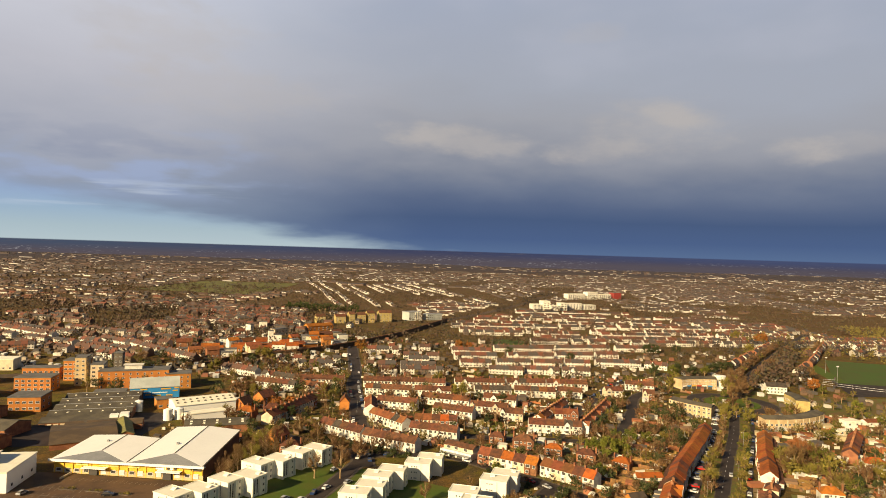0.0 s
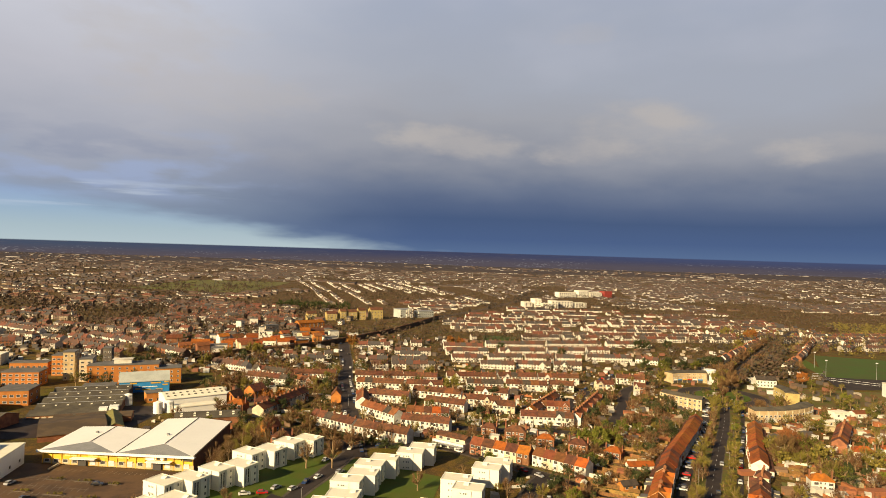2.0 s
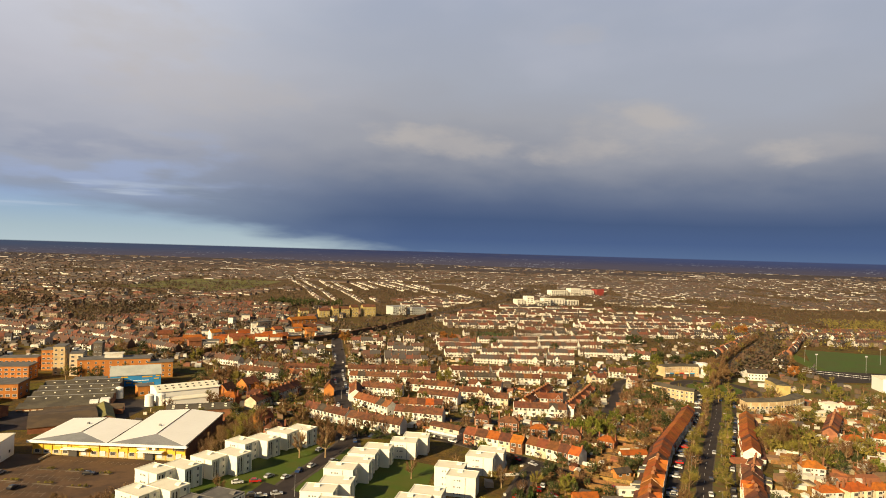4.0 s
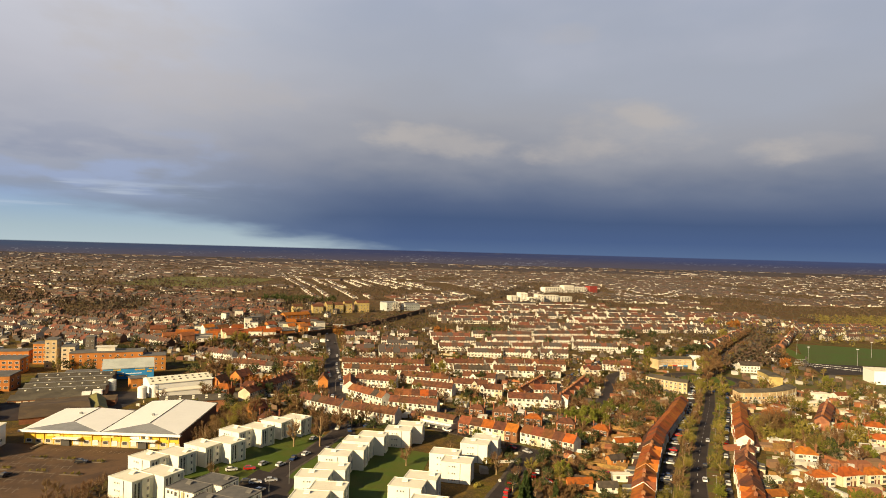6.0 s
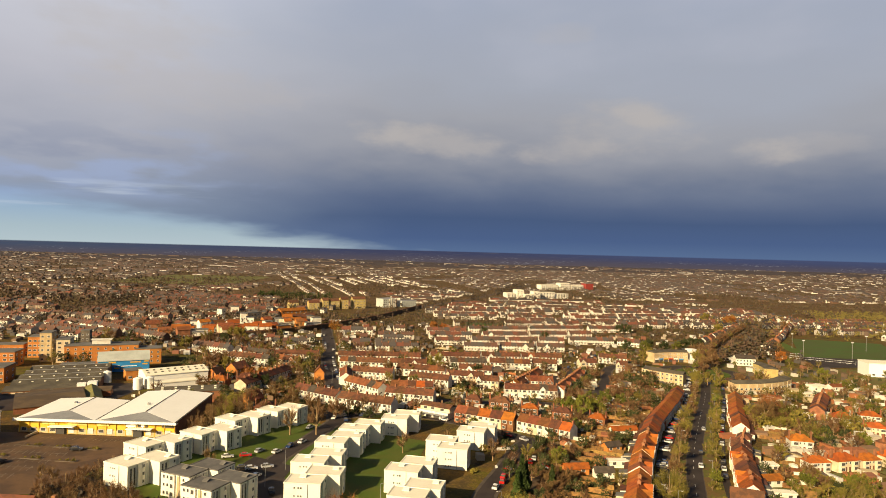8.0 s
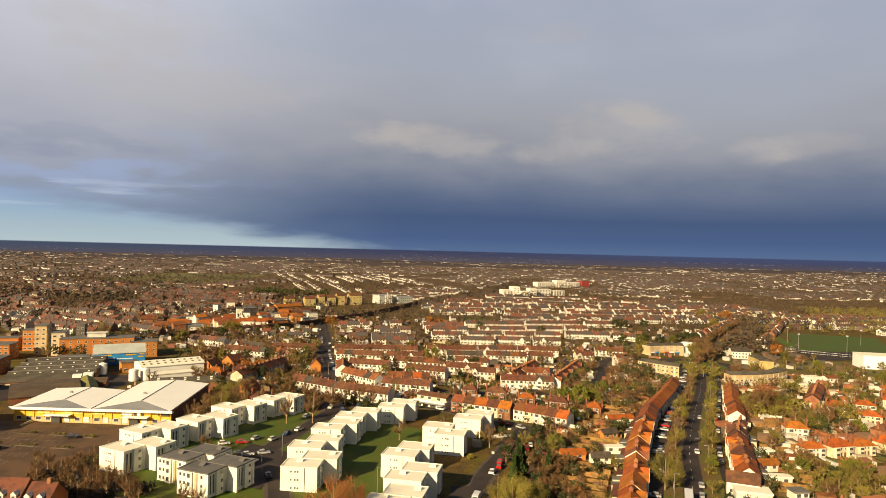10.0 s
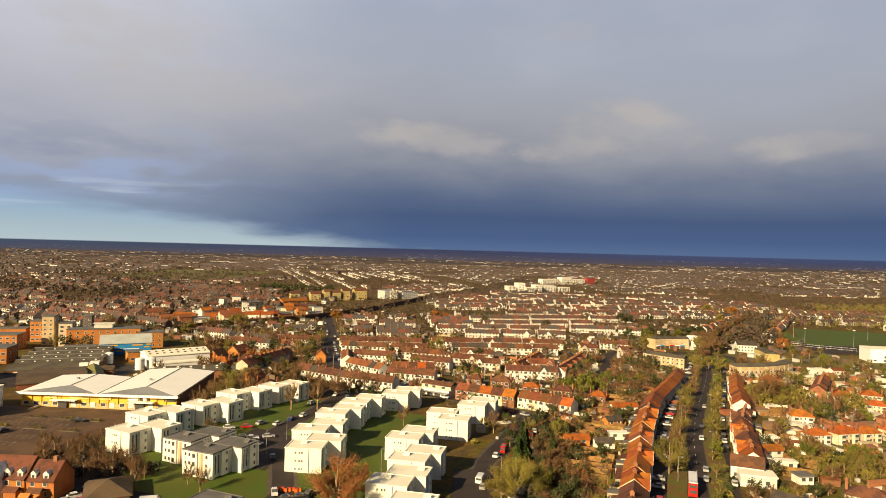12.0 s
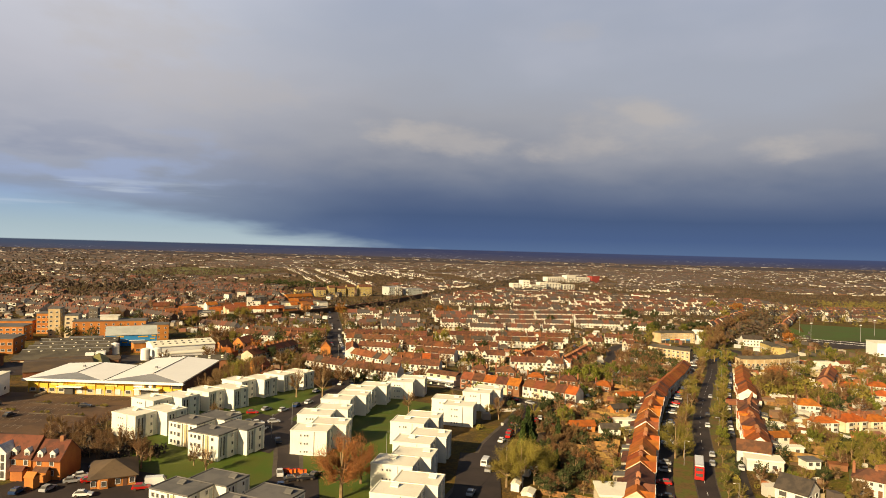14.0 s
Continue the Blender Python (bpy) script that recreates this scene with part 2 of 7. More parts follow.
M = {
    "render_white": material("render_white", (0.80, 0.77, 0.69), (0.66, 0.61, 0.52), vary=0.22, scale=0.3),
    "render_cream": material("render_cream", (0.70, 0.60, 0.42), (0.58, 0.48, 0.33), vary=0.2, scale=0.3),
    "brick": material("brick", (0.32, 0.14, 0.068), (0.22, 0.092, 0.048), vary=0.3, scale=0.4),
    "brick_orange": material("brick_orange", (0.52, 0.20, 0.045), (0.42, 0.155, 0.04), vary=0.2, scale=0.2),
    "brick_yellow": material("brick_yellow", (0.50, 0.38, 0.15), (0.40, 0.30, 0.12), vary=0.15, scale=0.2),
    "tile_red": material("tile_red", (0.23, 0.08, 0.032), (0.155, 0.056, 0.025), vary=0.45, scale=0.5, bump=0.3),
    "tile_brown": material("tile_brown", (0.158, 0.061, 0.032), (0.09, 0.042, 0.027), vary=0.4, scale=0.5, bump=0.3),
    "slate": material("slate", (0.085, 0.066, 0.052), (0.055, 0.045, 0.038), vary=0.35, scale=0.5, bump=0.3),
    "felt_white": material("felt_white", (0.86, 0.82, 0.68), (0.80, 0.75, 0.61), vary=0.05, scale=0.25, fine=2.0, spread=(0.35, 0.7), grain=0.12),
    "felt_grey": material("felt_grey", (0.16, 0.15, 0.14), (0.12, 0.115, 0.11), vary=0.1, scale=0.25),
    "wall_white": material("wall_white", (0.82, 0.79, 0.69), (0.74, 0.70, 0.60), vary=0.05, scale=0.2, spread=(0.45, 0.75), grain=0.15),
    "cladding_brown": material("cladding_brown", (0.19, 0.085, 0.045), (0.14, 0.065, 0.04), vary=0.1),
    "frame_white": material("frame_white", (0.78, 0.78, 0.76), rough=0.5, bump=0),
    "metal_white": material("metal_white", (0.93, 0.91, 0.86), (0.89, 0.87, 0.82), rough=0.5, scale=0.08, fine=1.0, bump=0.05, spread=(0.4, 0.8), grain=0.08),
    "metal_grey": material("metal_grey", (0.30, 0.30, 0.30), (0.24, 0.24, 0.24), rough=0.5, scale=0.1, fine=1.2),
    "roof_dark": material("roof_dark", (0.115, 0.098, 0.072), (0.075, 0.065, 0.052), scale=0.15, fine=1.5, vary=0.25),
    "yellow": material("yellow", (0.80, 0.50, 0.05), (0.72, 0.42, 0.05), scale=0.2, rough=0.6),
    "blue": material("blue", (0.05, 0.30, 0.66), (0.04, 0.25, 0.58), scale=0.2, rough=0.5),
    "red_paint": material("red_paint", (0.52, 0.025, 0.02), rough=0.35, bump=0),
    "asphalt": material("asphalt", (0.046, 0.034, 0.030), (0.032, 0.024, 0.022), scale=0.12, fine=1.5, bump=0.1),
    "paving": material("paving", (0.17, 0.14, 0.11), (0.12, 0.10, 0.085), scale=0.3, fine=2.0),
    "paint_line": material("paint_line", (0.7, 0.7, 0.66), rough=0.7, bump=0),
    "lawn": material("lawn", (0.068, 0.108, 0.007), (0.085, 0.102, 0.010), scale=0.12, fine=2.5, bump=0.4),
    "lawn_rough": material("lawn_rough", (0.112, 0.112, 0.020), (0.145, 0.088, 0.030), scale=0.22, fine=1.2, bump=0.5, spread=(0.42, 0.58), grain=0.6),
    "timber": material("timber", (0.29, 0.155, 0.048), (0.17, 0.098, 0.04), vary=0.6, scale=1.0),
    "soil": material("soil", (0.11, 0.07, 0.04), (0.07, 0.05, 0.03), scale=0.3, fine=2.0),
    "bark": material("bark", (0.34, 0.235, 0.12), (0.24, 0.16, 0.085), vary=0.2, fine=8.0),
    "twigs_brown": material("twigs_brown", (0.20, 0.113, 0.046), (0.145, 0.082, 0.036), vary=0.4, scale=0.3, bump=0),
    "twigs_olive": material("twigs_olive", (0.25, 0.20, 0.036), (0.17, 0.14, 0.03), vary=0.4, scale=0.3, bump=0),
    "leaf_dark": material("leaf_dark", (0.052, 0.062, 0.018), (0.034, 0.042, 0.014), vary=0.4, scale=0.4, bump=0),
    "leaf_green": material("leaf_green", (0.150, 0.152, 0.018), (0.10, 0.108, 0.016), vary=0.4, scale=0.4, bump=0),
    "leaf_orange": material("leaf_orange", (0.32, 0.12, 0.02), (0.24, 0.095, 0.02), vary=0.3, scale=0.4, bump=0),
    "far_wall": palette_material("far_wall", [(0.66, 0.62, 0.55), (0.20, 0.12, 0.075), (0.17, 0.11, 0.08), (0.52, 0.47, 0.40), (0.19, 0.10, 0.06), (0.36, 0.28, 0.20), (0.15, 0.105, 0.08), (0.60, 0.56, 0.50)]),
    "far_roof": palette_material("far_roof", [(0.125, 0.062, 0.042), (0.088, 0.07, 0.064), (0.20, 0.064, 0.036), (0.10, 0.055, 0.04), (0.08, 0.07, 0.068), (0.14, 0.06, 0.04)]),
    "far_tree": palette_material("far_tree", [(0.108, 0.064, 0.036), (0.09, 0.066, 0.032), (0.118, 0.064, 0.036), (0.05, 0.046, 0.026), (0.095, 0.054, 0.034), (0.11, 0.076, 0.030)]),
}
M["lawn_pale"] = material("lawn_pale", (0.15, 0.15, 0.03), (0.12, 0.10, 0.035), scale=0.02, fine=0.2, bump=0)
M["leaf_conifer"] = material("leaf_conifer", (0.045, 0.07, 0.012), (0.03, 0.045, 0.01), vary=0.3, scale=0.4, bump=0)
M["footway"] = material("footway", (0.105, 0.082, 0.062), (0.075, 0.06, 0.048), scale=0.3, fine=2.0)
M["tarmac_worn"] = material("tarmac_worn", (0.136, 0.078, 0.040), (0.084, 0.050, 0.030), scale=0.1, fine=1.0, bump=0.1)
M["outbuilding"] = palette_material("outbuilding", [(0.66, 0.62, 0.54), (0.20, 0.12, 0.07), (0.12, 0.09, 0.07), (0.50, 0.42, 0.32), (0.28, 0.11, 0.06), (0.10, 0.085, 0.075), (0.72, 0.70, 0.66), (0.16, 0.10, 0.06)])
M["twigs_russet"] = material("twigs_russet", (0.36, 0.14, 0.045), (0.28, 0.115, 0.04), vary=0.2, scale=0.3, bump=0)
M["tile_orange"] = material("tile_orange", (0.40, 0.112, 0.016), (0.26, 0.078, 0.016), vary=0.42, scale=0.5, bump=0.3)
M["paint_faded"] = material("paint_faded", (0.30, 0.25, 0.19), (0.16, 0.125, 0.09), scale=0.5, bump=0)
M["barrier_orange"] = material("barrier_orange", (0.80, 0.16, 0.02), rough=0.5, bump=0)
M["sign_pale"] = material("sign_pale", (0.85, 0.72, 0.22), rough=0.5, bump=0)
M["cladding_red"] = material("cladding_red", (0.36, 0.06, 0.05), rough=0.6)
M["grass_garden"] = palette_material("grass_garden", [(0.155, 0.155, 0.022), (0.12, 0.13, 0.020), (0.20, 0.155, 0.034), (0.11, 0.115, 0.018), (0.27, 0.185, 0.08), (0.22, 0.125, 0.05)], fine=1.5)
M["wood_olive"] = palette_material("wood_olive", [(0.22, 0.17, 0.030), (0.19, 0.155, 0.030), (0.23, 0.165, 0.032), (0.17, 0.145, 0.028)])
# woods on the skyline: the blue-grey is distance haze, mixed into the colour
M["haze_wood"] = palette_material("haze_wood", [(0.066, 0.060, 0.070), (0.056, 0.055, 0.066), (0.072, 0.062, 0.066), (0.058, 0.052, 0.058)])
M["outbuilding_pale"] = palette_material("outbuilding_pale", [(0.72, 0.68, 0.58), (0.60, 0.52, 0.40), (0.42, 0.15, 0.05), (0.74, 0.72, 0.66), (0.26, 0.15, 0.08), (0.50, 0.40, 0.24), (0.34, 0.12, 0.05)])
# brown winter trees with shade darkening the colour itself
M["shaded_wood"] = palette_material("shaded_wood", [(0.055, 0.036, 0.026), (0.045, 0.032, 0.024), (0.06, 0.042, 0.028), (0.04, 0.034, 0.024)])
M["lawn_dark"] = material("lawn_dark", (0.060, 0.100, 0.013), (0.070, 0.088, 0.016), scale=0.05, fine=0.6, bump=0.3)
M["metal_pale"] = material("metal_pale", (0.52, 0.54, 0.50), (0.44, 0.46, 0.43), rough=0.5, scale=0.1, fine=1.2)
M["brick_pale"] = material("brick_pale", (0.60, 0.45, 0.26), (0.48, 0.35, 0.19), vary=0.1, scale=0.25)
M["roof_brown"] = material("roof_brown", (0.13, 0.088, 0.05), (0.085, 0.06, 0.04), scale=0.12, fine=1.5, vary=0.2)
M["roof_moss"] = material("roof_moss", (0.22, 0.20, 0.06), (0.16, 0.15, 0.06), scale=0.2, fine=1.5)
# nearer woods, their brown greyed a little to stand for haze
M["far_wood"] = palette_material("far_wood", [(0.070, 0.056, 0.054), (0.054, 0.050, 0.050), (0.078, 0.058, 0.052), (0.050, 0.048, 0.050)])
# walls and roofs of the farthest houses, dimmed and greyed for haze
M["haze_wall"] = palette_material("haze_wall", [(0.56, 0.53, 0.51), (0.14, 0.10, 0.085), (0.12, 0.092, 0.082), (0.18, 0.14, 0.12), (0.15, 0.10, 0.08), (0.52, 0.48, 0.46), (0.13, 0.09, 0.075)])
M["haze_roof"] = palette_material("haze_roof", [(0.105, 0.072, 0.062), (0.08, 0.066, 0.064), (0.125, 0.07, 0.055), (0.08, 0.062, 0.058)])
glass = bpy.data.materials.new("window_glass")
glass.use_nodes = True
gb = glass.node_tree.nodes["Principled BSDF"]
gb.inputs["Base Color"].default_value, gb.inputs["Roughness"].default_value = (0.085, 0.08, 0.075, 1), 0.12
M["glass"] = glass


def ground_material():
    m = bpy.data.materials.new("garden_ground")
    m.use_nodes = True
    n = Nodes(m.node_tree)
    bs = m.node_tree.nodes["Principled BSDF"]
    bs.inputs["Roughness"].default_value = 0.95
    bs.inputs["Specular IOR Level"].default_value = 0.1
    pos = n.add("ShaderNodeNewGeometry").outputs["Position"]
    a = n.step(n.noise(pos, 0.035, 5.0, 0.6), 0.38, 0.62)
    b = n.step(n.noise(pos, 0.15, 4.0, 0.6), 0.40, 0.62)
    c = n.step(n.noise(pos, 0.9, 3.0, 0.6), 0.45, 0.70)
    col = n.mix(a, (0.11, 0.106, 0.013, 1), (0.148, 0.082, 0.020, 1))
    col = n.mix(n.math("MULTIPLY", b, 0.8), col, (0.055, 0.042, 0.025, 1))
    col = n.mix(n.math("MULTIPLY", c, 0.5), col, (0.215, 0.13, 0.045, 1))
    d = n.step(n.noise(pos, 2.6, 3.0, 0.65), 0.50, 0.66)
    e = n.step(n.noise(pos, 1.7, 3.0, 0.65), 0.54, 0.68)
    col = n.mix(n.math("MULTIPLY", d, 0.6), col, (0.035, 0.028, 0.014, 1))
    col = n.mix(n.math("MULTIPLY", e, 0.5), col, (0.30, 0.175, 0.05, 1))
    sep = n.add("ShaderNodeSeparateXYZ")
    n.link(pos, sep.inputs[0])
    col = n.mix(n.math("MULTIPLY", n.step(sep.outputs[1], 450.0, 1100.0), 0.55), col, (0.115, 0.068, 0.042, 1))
    # haze and cloud shade of the far ground, put into its colour
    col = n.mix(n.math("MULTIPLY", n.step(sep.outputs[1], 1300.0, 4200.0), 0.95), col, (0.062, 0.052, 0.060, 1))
    n.link(col, bs.inputs["Base Color"])
    return m


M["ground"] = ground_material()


# ---- building blocks ----
def g(x, y):
    """Height of the ground: the estate lies a little higher than the streets beyond it."""
    s = min(max((y - 180) / 280, 0.0), 1.0)
    return 3.5 - 6.5 * s * s * (3 - 2 * s) - 0.012 * min(max(x, -300.0), 300.0)


class MB:
    """Collects boxes, roofs and sheets into one mesh."""

    def __init__(self):
        self.v, self.f, self.m = [], [], []

    def face(self, pts, mi=0):
        i = len(self.v)
        self.v += [tuple(p) for p in pts]
        self.f.append(tuple(range(i, i + len(pts))))
        self.m.append(mi)
        return self

    def solid(self, low, high, mi=0, top=None):
        """A prism from a ring of low corners to a ring of high ones (counter-clockwise from above)."""
        i, k = len(self.v), len(low)
        self.v += [tuple(p) for p in low] + [tuple(p) for p in high]
        self.f += [(i + a, i + (a + 1) % k, i + k + (a + 1) % k, i + k + a) for a in range(k)]
        self.m += [mi] * k
        self.f += [tuple(range(i + k - 1, i - 1, -1)), tuple(range(i + k, i + 2 * k))]
        self.m += [mi, mi if top is None else top]
        return self

    def box(self, x0, x1, y0, y1, z0, z1, mi=0, top=None):
        c = ((x0, y0), (x1, y0), (x1, y1), (x0, y1))
        return self.solid([(a, b, z0) for a, b in c], [(a, b, z1) for a, b in c], mi, top)

    def prism(self, ring, z0, z1, mi=0, top=None):
        return self.solid([(a, b, z0) for a, b in ring], [(a, b, z1) for a, b in ring], mi, top)

    def cyl(self, x, y, z0, z1, r0, r1=None, k=8, mi=0):
        r1 = r0 if r1 is None else r1
        w = [(math.cos(2 * math.pi * a / k), math.sin(2 * math.pi * a / k)) for a in range(k)]
        return self.solid([(x + r0 * a, y + r0 * b, z0) for a, b in w], [(x + r1 * a, y + r1 * b, z1) for a, b in w], mi)

    def gable_wall(self, x0, x1, y0, y1, z0, ze, zr):
        """Walls with pointed ends; the ridge runs along x."""
        ym = (y0 + y1) / 2
        self.box(x0, x1, y0, y1, z0, ze)
        for x, d in ((x0, 0.15), (x1, -0.15)):
            self.solid([(x, y0, ze), (x + d, y0, ze), (x + d, y1, ze), (x, y1, ze)] if d > 0 else [(x + d, y0, ze), (x, y0, ze), (x, y1, ze), (x + d, y1, ze)],
                       [(x, ym, zr), (x + d, ym, zr), (x + d, ym + 0.01, zr), (x, ym + 0.01, zr)] if d > 0 else [(x + d, ym, zr), (x, ym, zr), (x, ym + 0.01, zr), (x + d, ym + 0.01, zr)])
        return self

    def gable_roof(self, x0, x1, y0, y1, ze, zr, t=0.18, over=0.35):
        """Two roof slopes with thickness."""
        ym = (y0 + y1) / 2
        s = (zr - ze) / (ym - y0)
        for ya in (y0 - over, y1 + over):
            z = ze - s * over
            ring = [(x0, ya), (x1, ya), (x1, ym), (x0, ym)] if ya < ym else [(x0, ym), (x1, ym), (x1, ya), (x0, ya)]
            hz = lambda y: z if y == ya else zr
            self.solid([(a, b, hz(b)) for a, b in ring], [(a, b, hz(b) + t) for a, b in ring])
        return self

    def hip_roof(self, x0, x1, y0, y1, ze, zr, over=0.4, t=0.15):
        x0, x1, y0, y1 = x0 - over, x1 + over, y0 - over, y1 + over
        h, ym = min((y1 - y0) / 2, (x1 - x0) / 2 - 0.05), (y0 + y1) / 2
        self.box(x0, x1, y0, y1, ze - t, ze)
        a, b, c, d, e, f = (x0, y0, ze), (x1, y0, ze), (x1, y1, ze), (x0, y1, ze), (x0 + h, ym, zr), (x1 - h, ym, zr)
        for q in ((a, b, f, e), (c, d, e, f), (b, c, f), (d, a, e)):
            self.face(q)
        return self

    def mesh(self, name, *mats):
        me = bpy.data.meshes.new(name)
        me.from_pydata(self.v, [], self.f)
        for m in mats:
            me.materials.append(M[m])
        if any(self.m):
            me.polygons.foreach_set("material_index", self.m)
        me.update()
        return me


def part(name, mb, mats, parent, label=""):
    """Links a mesh as one part under a thing or part."""
    me = mb if isinstance(mb, bpy.types.Mesh) else mb.mesh(name, *([mats] if isinstance(mats, str) else mats))
    ob = new(name, me)
    ob.parent = parent
    if label:
        tagged(ob, label)
    return ob


def at(ob, loc):
    ob.location = loc
    return ob


def thing(name, label, category, m=None, group="", kind=""):
    ob = tagged(new(name), label, category, group, kind)
    ob.empty_display_size = 0.5
    if m is not None:
        ob.matrix_basis = m
    return ob


def lone(name, mb, mats, label, category, kind="", group="", m=None):
    me = mb.mesh(name, *([mats] if isinstance(mats, str) else mats))
    ob = tagged(new(name, me), label, category, group, kind)
    if m is not None:
        ob.matrix_basis = m
    return ob


USED = {}


def occupy(x, y, r):
    for i in range(int((x - r) // 12), int((x + r) // 12) + 1):
        for j in range(int((y - r) // 12), int((y + r) // 12) + 1):
            USED.setdefault((i, j), []).append((x, y, r))


def free(x, y, r):
    for i in range(int((x - r) // 12), int((x + r) // 12) + 1):
        for j in range(int((y - r) // 12), int((y + r) // 12) + 1):
            for a, b, c in USED.get((i, j), ()):
                if (a - x) ** 2 + (b - y) ** 2 < (c + r) ** 2:
                    return False
    return True


def spot(x, y, turn=0.0, dz=0.0):
    return pose(x, y, g(x, y) + dz, 0, 0, turn)


# ---- ground and roads ----
def axis(parts):
    out = []
    for a, b, s in parts:
        out += list(np.arange(a, b, s))
    return out + [parts[-1][1]]


def build_ground():
    xs = axis([(-5200, -1200, 250), (-1200, -400, 50), (-400, 500, 12), (500, 1300, 50), (1300, 5300, 250)])
    ys = axis([(-3000, -200, 200), (-200, 60, 26), (60, 560, 12), (560, 1200, 40), (1200, 4750, 150)])
    mb = MB()
    mb.v = [(x, y, g(x, y)) for y in ys for x in xs]
    w = len(xs)
    mb.f = [(j * w + i, j * w + i + 1, (j + 1) * w + i + 1, (j + 1) * w + i) for j in range(len(ys) - 1) for i in range(w - 1)]
    mb.m = [0] * len(mb.f)
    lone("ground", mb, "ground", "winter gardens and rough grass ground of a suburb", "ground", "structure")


build_ground()


def smooth_line(pts, step=8.0):
    """Points along a bent line, rounded at its corners."""
    out = []
    p = [Vector(q) for q in pts]
    for i in range(len(p) - 1):
        a, b = p[i], p[i + 1]
        pa, nb = p[max(i - 1, 0)], p[min(i + 2, len(p) - 1)]
        k = max(2, int((b - a).length / step))
        for s in range(k):
            t = s / k
            m0, m1 = (b - pa) * 0.5, (nb - a) * 0.5
            out.append(a * (2 * t**3 - 3 * t**2 + 1) + m0 * (t**3 - 2 * t**2 + t) + b * (-2 * t**3 + 3 * t**2) + m1 * (t**3 - t**2))
    return out + [p[-1]]


def strip(mb, line, left, right, dz, thick=0.3, keep=False):
    """A sheet with edges along a line, between two offsets to its right."""
    prev = None
    for i, q in enumerate(line):
        d = (line[min(i + 1, len(line) - 1)] - line[max(i - 1, 0)]).normalized()
        nrm = Vector((d.y, -d.x))
        a, b = q + nrm * left, q + nrm * right
        ring = [(a.x, a.y, g(a.x, a.y) + dz), (b.x, b.y, g(b.x, b.y) + dz)]
        low = [(x, y, z - thick) for x, y, z in ring]
        if prev:
            pr, pl = prev
            mb.face((pr[0], pr[1], ring[1], ring[0]))
            mb.face((pl[0], pr[0], ring[0], low[0]))
            mb.face((pr[1], pl[1], low[1], ring[1]))
        prev = ring, low
        if keep:
            occupy(q.x, q.y, max(abs(left), abs(right)))
    return mb


MAIN_ROAD = smooth_line([(62, 116), (76.8, 164.5), (85.4, 187), (93.6, 205), (105, 233), (121.8, 269), (145.3, 316), (176, 376), (203, 434)])
MAIN_BEYOND = smooth_line([(236, 498), (279, 570), (321, 634), (376, 712), (441, 802), (530, 920)])
RAILWAY = smooth_line([(-420, 400), (-193, 522), (-173, 568), (-140, 601), (-106, 646), (-78, 699), (-45, 777), (4, 930), (128, 1208), (300, 1700)], 20)
HIGH_STREET = smooth_line([(-33, 285), (-43, 350), (-54, 420), (-63, 470), (-72, 540), (-82, 600), (-96, 690)])
CROSS_STREET = smooth_line([(-150, 372), (-110, 350), (-72, 326), (-36, 306), (4, 308), (34, 284), (62, 254), (78, 238)])
MID_STREET = smooth_line([(-60, 362), (-30, 352), (14, 346), (60, 346), (96, 352), (128, 420), (150, 478), (196, 520)])
SIDE_STREET = smooth_line([(66, 352), (74, 374), (94, 423), (101, 438), (137, 505), (157, 532)])
ESTATE_ROAD = smooth_line([(-34, 300), (-42, 262), (-50, 226), (-40, 196), (-34, 168), (-26, 140), (-20, 112)])
LANE_EAST = smooth_line([(2, 120), (10, 158), (17, 176), (23.6, 204), (32, 225), (44, 258), (50, 268)])
RING = [Vector((216 + 26 * math.cos(a * math.pi / 20), 466 + 26 * math.sin(a * math.pi / 20))) for a in range(41)]

ROADS = [("road", MAIN_ROAD, 2.7, "asphalt", "grey asphalt main road with a broken white centre line"),
         ("road", MAIN_BEYOND, 4.0, "asphalt", "grey asphalt main road beyond the roundabout"),
         ("road", HIGH_STREET, 4.5, "asphalt", "asphalt street between rows of houses"),
         ("road", CROSS_STREET, 3.6, "asphalt", "asphalt residential street past terraced houses"),
         ("road", MID_STREET, 3.2, "asphalt", "asphalt residential street"),
         ("road", SIDE_STREET, 3.4, "asphalt", "asphalt side street lined with parked cars"),
         ("road", ESTATE_ROAD, 3.0, "asphalt", "asphalt estate road between blocks of flats"),
         ("road", LANE_EAST, 2.8, "asphalt", "asphalt lane beside a lawn and flats"),
         ("road", RING, 5.0, "asphalt", "asphalt ring of a roundabout")]
for i, (name, line, half, mat_name, label) in enumerate(ROADS):
    edge = 0.35 if line is MAIN_ROAD else 1.2
    lone(name, strip(MB(), line, -half - edge, half + edge, 0.09 + 0.006 * i, keep=True), "footway", "grey paved footway along a road", "pavement", "structure")
    lone(name, strip(MB(), line, -half, half, 0.16 + 0.006 * i), mat_name, label, "road", "structure")

lone("railway", strip(MB(), RAILWAY, -7, 7, 0.12, 0.6), "soil", "railway tracks on dark brown ballast", "railway", "structure")
# service road along the western terrace, and the wide verges
lone("road", strip(MB(), MAIN_ROAD, -13.2, -8.6, 0.13, keep=False), "asphalt", "asphalt parking lane in front of terraced houses", "road", "structure")
lone("verge", strip(MB(), MAIN_ROAD, -8.6, -3.05, 0.2), "lawn_rough", "rough winter grass verge beside the main road", "verge", "structure")
lone("verge", strip(MB(), MAIN_ROAD, 3.05, 9.0, 0.2), "lawn_rough", "rough winter grass verge with shrubs", "verge", "structure")
lone("road", strip(MB(), MAIN_ROAD, 9.0, 11.6, 0.13), "asphalt", "narrow asphalt service road by terraced houses", "road", "structure")
dash = MB()
